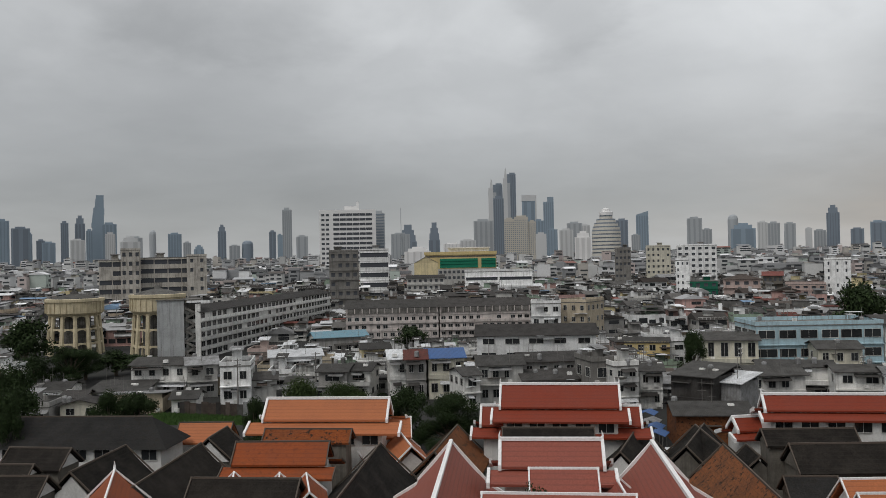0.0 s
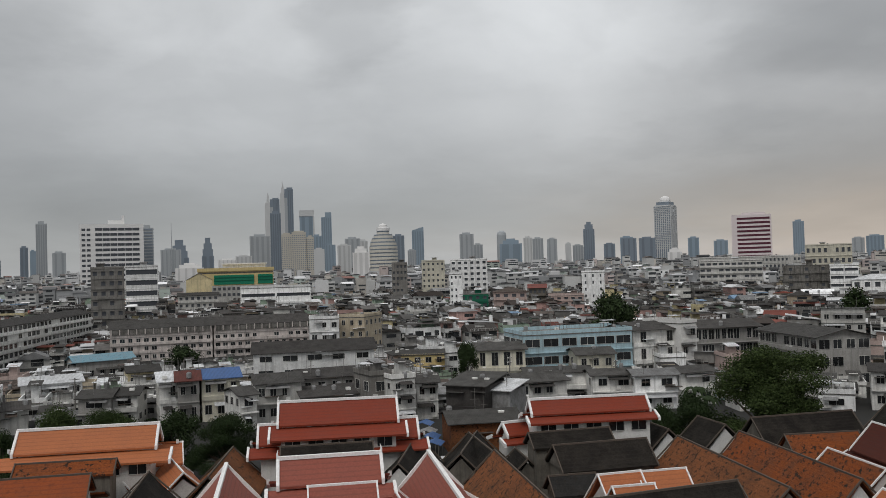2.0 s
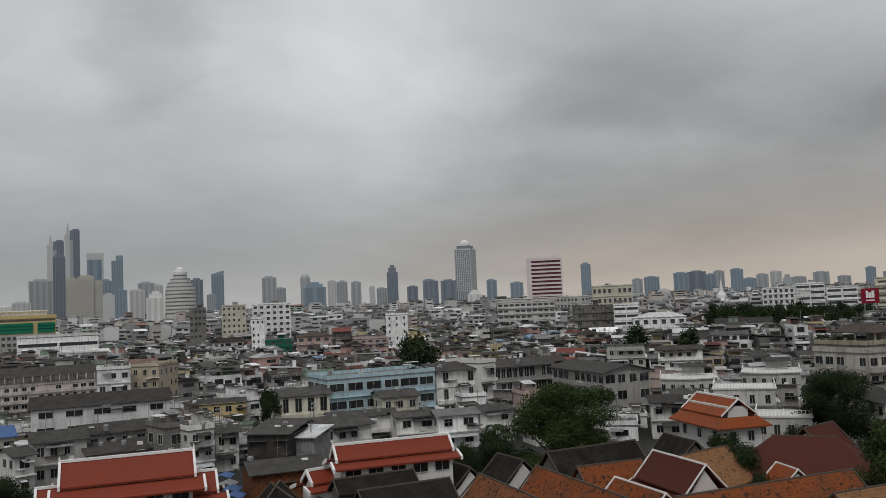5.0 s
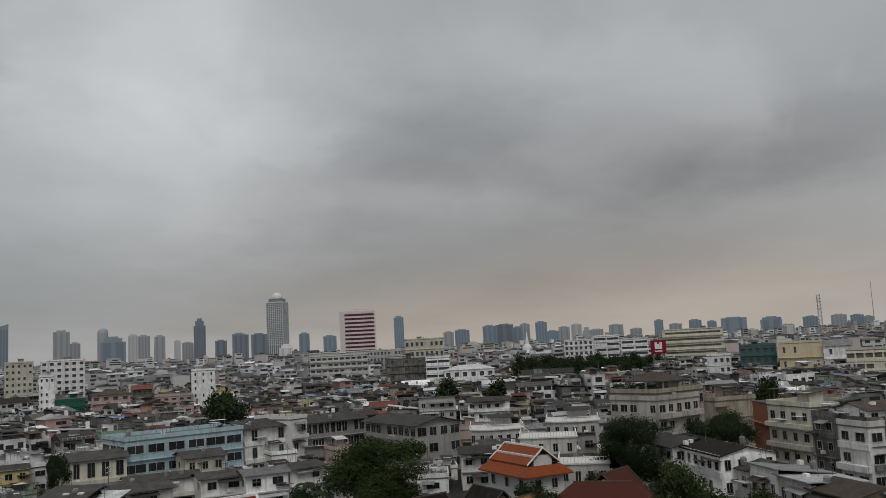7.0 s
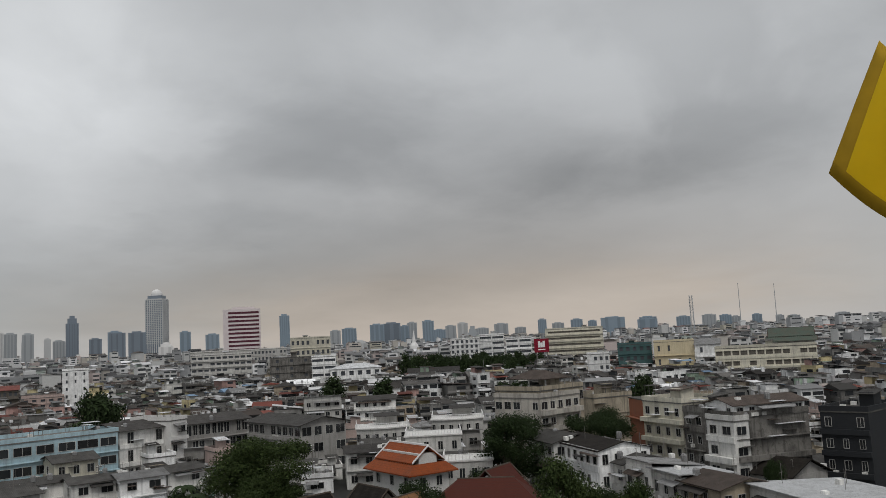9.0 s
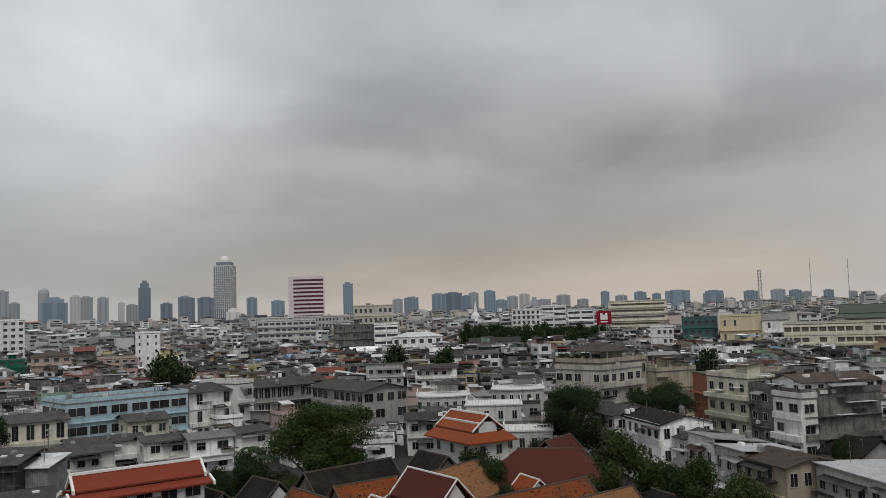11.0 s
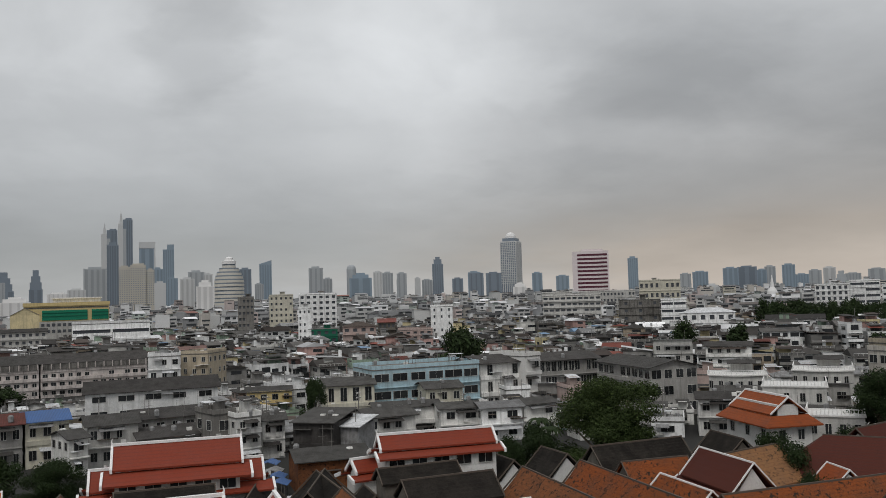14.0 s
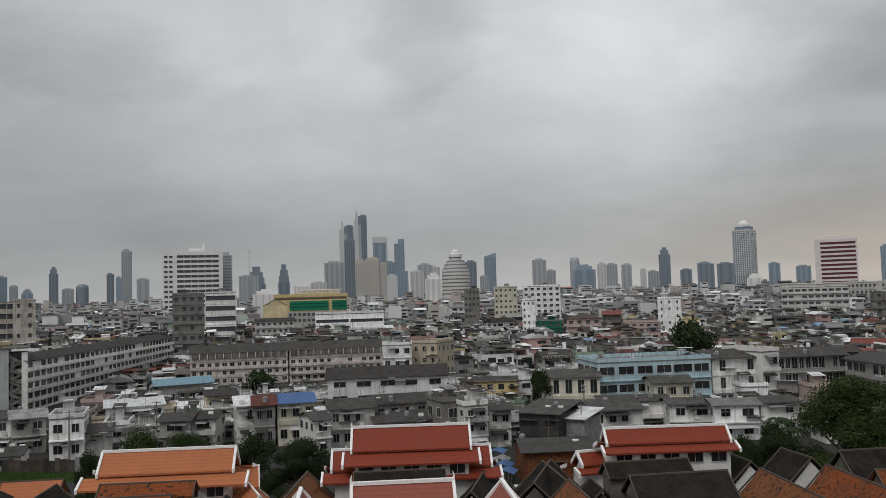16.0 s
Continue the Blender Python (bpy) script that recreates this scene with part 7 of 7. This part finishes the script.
tree(326.3, 362.9, 21.9, 6.0, 1, 4)
tree(354.9, 386.9, 18.8, 6.5, 1, 5)
tree(336.3, 359.2, 19.9, 6.0, 1, 6)
tree(365.4, 382.5, 19.8, 6.4, 1, 7)
tree(346.2, 355.2, 20.8, 6.0, 1, 8)
tree(375.8, 378.0, 20.7, 6.4, 1, 9)
tree(355.9, 351.2, 18.8, 6.0, 1, 10)
tree(386.0, 373.4, 18.6, 6.4, 1, 11)
tree(365.7, 346.8, 19.7, 6.0, 1, 12)
tree(396.1, 368.5, 19.6, 6.4, 1, 13)
tree(375.2, 342.5, 17.7, 5.9, 1, 14)
tree(406.0, 363.5, 17.5, 6.3, 1, 15)
tree(384.7, 337.9, 18.6, 5.9, 1, 16)
tree(272.1, 319.9, 21.2, 5.6, 1, 1)
tree(291.7, 333.4, 19.2, 5.9, 1, 2)
tree(284.9, 316.7, 19.6, 5.6, 1, 3)
tree(305.0, 329.6, 19.2, 5.9, 1, 4)
tree(297.8, 313.0, 19.6, 5.6, 1, 5)
tree(318.1, 325.3, 19.3, 5.9, 1, 6)
tree(310.5, 309.0, 19.7, 5.6, 1, 7)
tree(302.3, 293.0, 18.5, 5.3, 1, 8)
tree(323.0, 304.7, 18.1, 5.6, 1, 9)
tree(314.5, 288.9, 18.6, 5.3, 1, 10)
tree(102.6, 281.9, 16.6, 8.9, 1, 0)
tree(116.3, 60.2, 9.3, 2.0, 1, 2)
tree(188.9, 131.1, 18.2, 3.5, 1, 2)
tree(-0.5, 58.0, 12.8, 1.9, 1, 3)
tree(-114.6, 181.9, 7.9, 5.0, 1, 0)
tree(-110.3, 196.1, 7.9, 5.4, 1, 1)
tree(-106.4, 203.9, 6.4, 5.7, 1, 2)
tree(-110.2, 218.8, 3.6, 6.1, 1, 3)
tree(-143.2, 217.0, 10.3, 5.9, 1, 4)
tree(-81.1, 188.3, 4.9, 5.4, 1, 5)
palm(65.8, 141.1, 5.2)
palm(64.7, 134.5, 4.6)

# ---- small and single things ----


def orange_house(p0, p1, zr):
    """A white two-storey house with a two-tier orange roof."""
    a, b = Vector(p0), Vector(p1)
    d = b - a
    L = d.length / 2 + 0.3
    mid = (a + b) / 2
    t = thing("orange_roofed_house", pose(mid.x, mid.y, 0, 0, 0, math.degrees(math.atan2(d.y, d.x))), "white two-storey house with a two-tier orange tile roof", "house", "temple halls")
    w, zl = 3.2, zr - 2.5
    bm = bmesh.new()
    sheet(bm, -L, L, [(-w, zl), (-w * 0.5, zr - 1.4), (0, zr), (w * 0.5, zr - 1.4), (w, zl)], 0.2)
    part("roof", bm, RUST, t)
    for s in (-1, 1):
        for q in (-1, 1):
            bm = bmesh.new()
            barge(bm, s * L, 0, zr, w, zl, q)
            part("bargeboard", bm, TRIM, t)
    bm = bmesh.new()
    box(bm, -L, L, -0.15, 0.15, zr - 0.1, zr + 0.2)
    part("ridge_cap", bm, TRIM, t)
    ze = zl - 1.7
    inn, out = [(-L - 0.2, -w + 0.1), (L + 0.2, -w + 0.1), (L + 0.2, w - 0.1), (-L - 0.2, w - 0.1)], [(-L - 1.5, -w - 1.6), (L + 1.5, -w - 1.6), (L + 1.5, w + 1.6), (-L - 1.5, w + 1.6)]
    bm = bmesh.new()
    I = [bm.verts.new((*p, zl - 0.25)) for p in inn]
    O = [bm.verts.new((*p, ze)) for p in out]
    U = [bm.verts.new((*p, ze - 0.2)) for p in out]
    for i in range(4):
        j = (i + 1) % 4
        bm.faces.new((O[i], O[j], I[j], I[i]))
        bm.faces.new((U[i], U[j], O[j], O[i]))
    bm.faces.new(U[::-1])
    part("lower_roof", bm, RUST, t)
    bm = bmesh.new()
    box(bm, -L - 0.4, L + 0.4, -w - 0.3, w + 0.3, 0, ze - 0.21)
    box(bm, -L + 0.3, L - 0.3, -w * 0.55, w * 0.55, ze - 0.3, zr - 1.2)
    part("wall", bm, WHITE, t)
    for z in (1.6, ze - 1.5):
        for s in (-1, 1):
            for k in range(3):
                x = (k - 1) * L * 0.75
                piece("window", pane_mesh(1.1, 1.5), None, t, m=pose(x, s * (w + 0.32), z, 0, 0, 0 if s < 0 else 180))
            for k in (-1, 1):
                piece("window", pane_mesh(1.1, 1.5), None, t, m=pose(s * (L + 0.42), k * 1.6, z, 0, 0, 90 if s > 0 else -90))


CARPAINT = [material("car_paint", c, 0.25, stain=0.05, grain=0.02, bump=0.0, spec=0.5) for c in ((0.62, 0.62, 0.63), (0.05, 0.055, 0.06))]
TYRE = material("tyre_rubber", (0.02, 0.02, 0.02), 0.9)


def car(x, y, yaw, paint):
    t = thing("car", pose(x, y, 0, 0, 0, yaw), "small saloon car parked in the temple lane", "car", "parked cars")
    prof = [(-2.1, 0.35), (-2.1, 0.85), (-1.3, 0.95), (-0.8, 1.42), (0.7, 1.42), (1.2, 0.95), (2.05, 0.8), (2.1, 0.35)]
    bm = bmesh.new()
    A = [bm.verts.new((px, -0.84 * (0.85 if z > 1.2 else 1), z)) for px, z in prof]
    B = [bm.verts.new((px, 0.84 * (0.85 if z > 1.2 else 1), z)) for px, z in prof]
    bm.faces.new(A[::-1])
    bm.faces.new(B)
    for i in range(8):
        bm.faces.new((A[i], A[(i + 1) % 8], B[(i + 1) % 8], B[i]))
    bmesh.ops.recalc_face_normals(bm, faces=bm.faces)
    part("body", bm, paint, t)
    for name, (x0, z0), (x1, z1) in (("windscreen", (1.15, 1.0), (0.75, 1.38)), ("rear_window", (-1.25, 1.0), (-0.85, 1.38))):
        s = 0.03 if x0 > 0 else -0.03
        bm = bmesh.new()
        face(bm, [(x0 + s, -0.7, z0), (x0 + s, 0.7, z0), (x1 + s, 0.6, z1), (x1 + s, -0.6, z1)])
        part(name, bm, GLASS, t)
    for sx in (-1.3, 1.3):
        for sy in (-0.8, 0.8):
            bm = bmesh.new()
            tube(bm, (sx, sy - 0.1, 0.32), (sx, sy + 0.1, 0.32), 0.32, 0.32, 12)
            wheel = part("wheel", bm, TYRE, t)
            bm = bmesh.new()
            tube(bm, (sx, sy - 0.12, 0.32), (sx, sy + 0.12, 0.32), 0.18, 0.18, 10)
            part("rim", bm, SHEET[3], wheel)


def utility_pole(x, y, h):
    t = thing("utility_pole", pose(x, y, 0, 0, 0, (x * 13) % 90), "grey concrete utility pole with crossarms", "utility pole", "utility poles")
    bm = bmesh.new()
    tube(bm, (0, 0, 0), (0, 0, h), 0.17, 0.1, 8)
    part("pole", bm, CONCRETE, t)
    for z in (h - 0.4, h - 1.3):
        bm = bmesh.new()
        box(bm, -0.9, 0.9, -0.06, 0.06, z, z + 0.12)
        arm = part("crossarm", bm, CONCRETE, t)
        for k in (-0.8, -0.3, 0.3, 0.8):
            bm = bmesh.new()
            lathe(bm, [(0.05, z + 0.12), (0.06, z + 0.2), (0.03, z + 0.3)], 8, cx=k)
            part("insulator", bm, TRIM, arm)


def sheet_fence(p0, p1):
    a, b = Vector(p0), Vector(p1)
    d = b - a
    t = thing("sheet_fence", pose(a.x, a.y, 0, 0, 0, math.degrees(math.atan2(d.y, d.x))), "patchwork fence of grey and dark corrugated sheets", "fence")
    q = random.Random(4)
    x = 0.0
    while x < d.length:
        w = q.uniform(0.9, 1.6)
        bm = bmesh.new()
        box(bm, x, x + w, -0.04 + q.uniform(-0.05, 0.05), 0.04, 0, q.uniform(2.0, 2.7))
        part("panel", bm, q.choice(SHEET[:4]), t)
        x += w + 0.02


def grass_patch(x, y, w, d):
    q = random.Random(3)
    V, F = [], []
    for i in range(9000):
        px, py = q.uniform(-w, w), q.uniform(-d, d)
        a, h = q.uniform(0, 6.28), q.uniform(0.15, 0.5)
        k = len(V)
        c, s = math.cos(a) * 0.09, math.sin(a) * 0.09
        V += [(px - c, py - s, 0), (px + c, py + s, 0), (px + q.uniform(-0.1, 0.1), py + q.uniform(-0.1, 0.1), h)]
        F.append((k, k + 1, k + 2))
    me = bpy.data.meshes.new("grass")
    me.from_pydata(V, [], F)
    ob = piece("grass", me, GRASS)
    ob.matrix_world = pose(x, y, 0.01)
    tagged(ob, "rough green grass on the vacant lot", "grass", kind="stuff")
    bm = bmesh.new()
    face(bm, [(-w, -d, 0), (w, -d, 0), (w, d, 0), (-w, d, 0)])
    ob = part("lawn", bm, GRASS)
    ob.matrix_world = pose(x, y, 0.006)
    tagged(ob, "green grassy vacant lot beside the fence", "lawn", kind="structure")


SIGNRED = material("sign_red", (0.22, 0.012, 0.03), 0.5, stain=0.1, bump=0.0)


def red_sign(az, r, w, z0, z1):
    """A big red sign box on a steel frame with a plain white mark."""
    x, y = polar(az, r)
    t = thing("red_sign", pose(x, y, 0, 0, 0, -az), "big dark red sign box with a plain white mark", "sign")
    h = z1 - z0
    bm = bmesh.new()
    box(bm, -w / 2, w / 2, -0.6, 0.6, z0, z1)
    board = part("board", bm, SIGNRED, t)
    for k in (-1, 0, 1):
        bm = bmesh.new()
        hh = h * (0.48 if k else 0.36)
        box(bm, k * w * 0.16 - w * 0.075, k * w * 0.16 + w * 0.075, -0.7, -0.6, z0 + h * 0.36, z0 + h * 0.36 + hh)
        part("mark", bm, TRIM, board)
    bm = bmesh.new()
    box(bm, -w * 0.24, w * 0.24, -0.7, -0.6, z0 + h * 0.16, z0 + h * 0.24)
    part("lettering_bar", bm, TRIM, board)
    for s in (-1, 1):
        bm = bmesh.new()
        tube(bm, (s * w * 0.35, 0, 0), (s * w * 0.35, 0, z0), 0.35, 0.3, 6)
        part("post", bm, CONCRETE, t)


def white_spire(az, r, top):
    x, y = polar(az, r)
    t = thing("white_pagoda", pose(x, y, 0), "slender white pagoda spire among the far roofs", "pagoda")
    bm = bmesh.new()
    lathe(bm, [(9, 0), (8, top * 0.45), (5.5, top * 0.5), (4.5, top * 0.62), (2.2, top * 0.7), (1.2, top * 0.85), (0.2, top)], 16)
    part("spire", bm, TOWERWHITE, t)


FLAGCLOTH = material("yellow_flag_cloth", (0.92, 0.72, 0.04), 0.7, stain=0.15, stain_to=(0.42, 0.28, 0.01), scale=3.0, grain=0.05, bump=0.05)
cloth = FLAGCLOTH.node_tree
through_light, blend = cloth.nodes.new("ShaderNodeBsdfTranslucent"), cloth.nodes.new("ShaderNodeMixShader")
through_light.inputs["Color"].default_value = (0.92, 0.70, 0.04, 1)
blend.inputs[0].default_value = 0.62
cloth.links.new(cloth.nodes["Principled BSDF"].outputs[0], blend.inputs[1])
cloth.links.new(through_light.outputs[0], blend.inputs[2])
cloth.links.new(blend.outputs[0], cloth.nodes["Material Output"].inputs["Surface"])
FLAGHEM = material("flag_hem", (0.40, 0.24, 0.01), 0.8, bump=0.0)


def yellow_flag(az, r, tip):
    """A yellow flag on a pole at the terrace's edge, blown towards a lower bearing."""
    px, py = polar(az, r)
    tx, ty = polar(tip, r * 0.98)
    t = thing("flag", pose(px, py, 26.3), "plain yellow cloth flag flying from a pole", "flag")
    bm = bmesh.new()
    tube(bm, (0, 0, 0), (0, 0, 2.9), 0.025, 0.018, 8)
    part("pole", bm, DARKTRIM, t)
    bm = bmesh.new()
    lathe(bm, [(0.02, 2.9), (0.045, 2.94), (0.03, 3.0), (0.005, 3.06)], 10)
    part("knob", bm, FLAGHEM, t)
    d = Vector((tx - px, ty - py, 0))
    side = Vector((-d.y, d.x, 0)).normalized()
    n, k = 22, 10
    bm = bmesh.new()
    rows = []
    for i in range(n + 1):
        u = i / n
        col = []
        for j in range(k + 1):
            v = j / k
            z = 2.0 + 0.40 * u ** 3 + 0.60 * v + 0.03 * math.sin(6 * u)
            run = u * (1.0 - 0.26 * v)
            col.append(bm.verts.new(d * run + side * (0.10 * u ** 0.5 * math.sin(7.5 * u + 1.4 * v)) + Vector((0, 0, z))))
        rows.append(col)
    for i in range(n):
        for j in range(k):
            f = bm.faces.new((rows[i][j], rows[i + 1][j], rows[i + 1][j + 1], rows[i][j + 1]))
            f.material_index = 1 if i == n - 1 or j in (0, k - 1) and i > 1 and j == 0 else 0
            f.smooth = True
    ob = part("cloth", bm, [FLAGCLOTH, FLAGHEM], t)
    ob.modifiers.new("thickness", "SOLIDIFY").thickness = 0.004


def market_awning(x, y, cloth):
    t = thing("market_awning", pose(x, y, 0, 0, 0, 70), "small sheet awning on four posts along the lane", "awning", "market awnings")
    for sx in (-1, 1):
        for sy in (-1, 1):
            bm = bmesh.new()
            tube(bm, (sx * 1.4, sy * 1.0, 0), (sx * 1.4, sy * 1.0, 2.5), 0.05, 0.05, 6)
            part("post", bm, CONCRETE, t)
    bm = bmesh.new()
    sheet(bm, -1.7, 1.7, [(-1.4, 2.3), (0, 2.8), (1.4, 2.3)], 0.05)
    part("cover", bm, cloth, t)


bm = bmesh.new()
lathe(bm, [(7.5, 0), (6.5, 12), (5.2, 24), (5.2, 26.3)], 32)
tagged(part("terrace", bm, CONCRETE), "plain round terrace under the viewpoint", "terrace", kind="structure")
orange_house((94.2, 119.0), (92.6, 107.5), 11.2)
car(17.7, 118.3, 78, CARPAINT[0])
car(18.8, 113.4, 78, CARPAINT[1])
car(18.6, 108.3, 78, CARPAINT[1])
utility_pole(-57.7, 157.7, 9.5)
utility_pole(21.8, 178.3, 9.0)
utility_pole(38.3, 165.6, 10.0)
utility_pole(58.3, 159.7, 9.0)
utility_pole(93.0, 142.3, 9.5)
utility_pole(-46.1, 172.2, 9.0)
utility_pole(19.0, 168.9, 9.0)
utility_pole(149.5, 80.9, 9.5)
sheet_fence((-66.6, 151.3), (-52.4, 148.5))
grass_patch(-57.4, 146.3, 15, 5.5)
red_sign(48.77, 420, 7.2, 20.5, 27.1)
yellow_flag(81.0, 4.5, 67.6)
market_awning(17.5, 139.7, BLUESHEET)
market_awning(17.1, 133.0, SHEET[3])
market_awning(17.0, 128.6, BLUESHEET)
market_awning(16.8, 123.7, BLUESHEET)
white_spire(40.21, 900, 41.8)
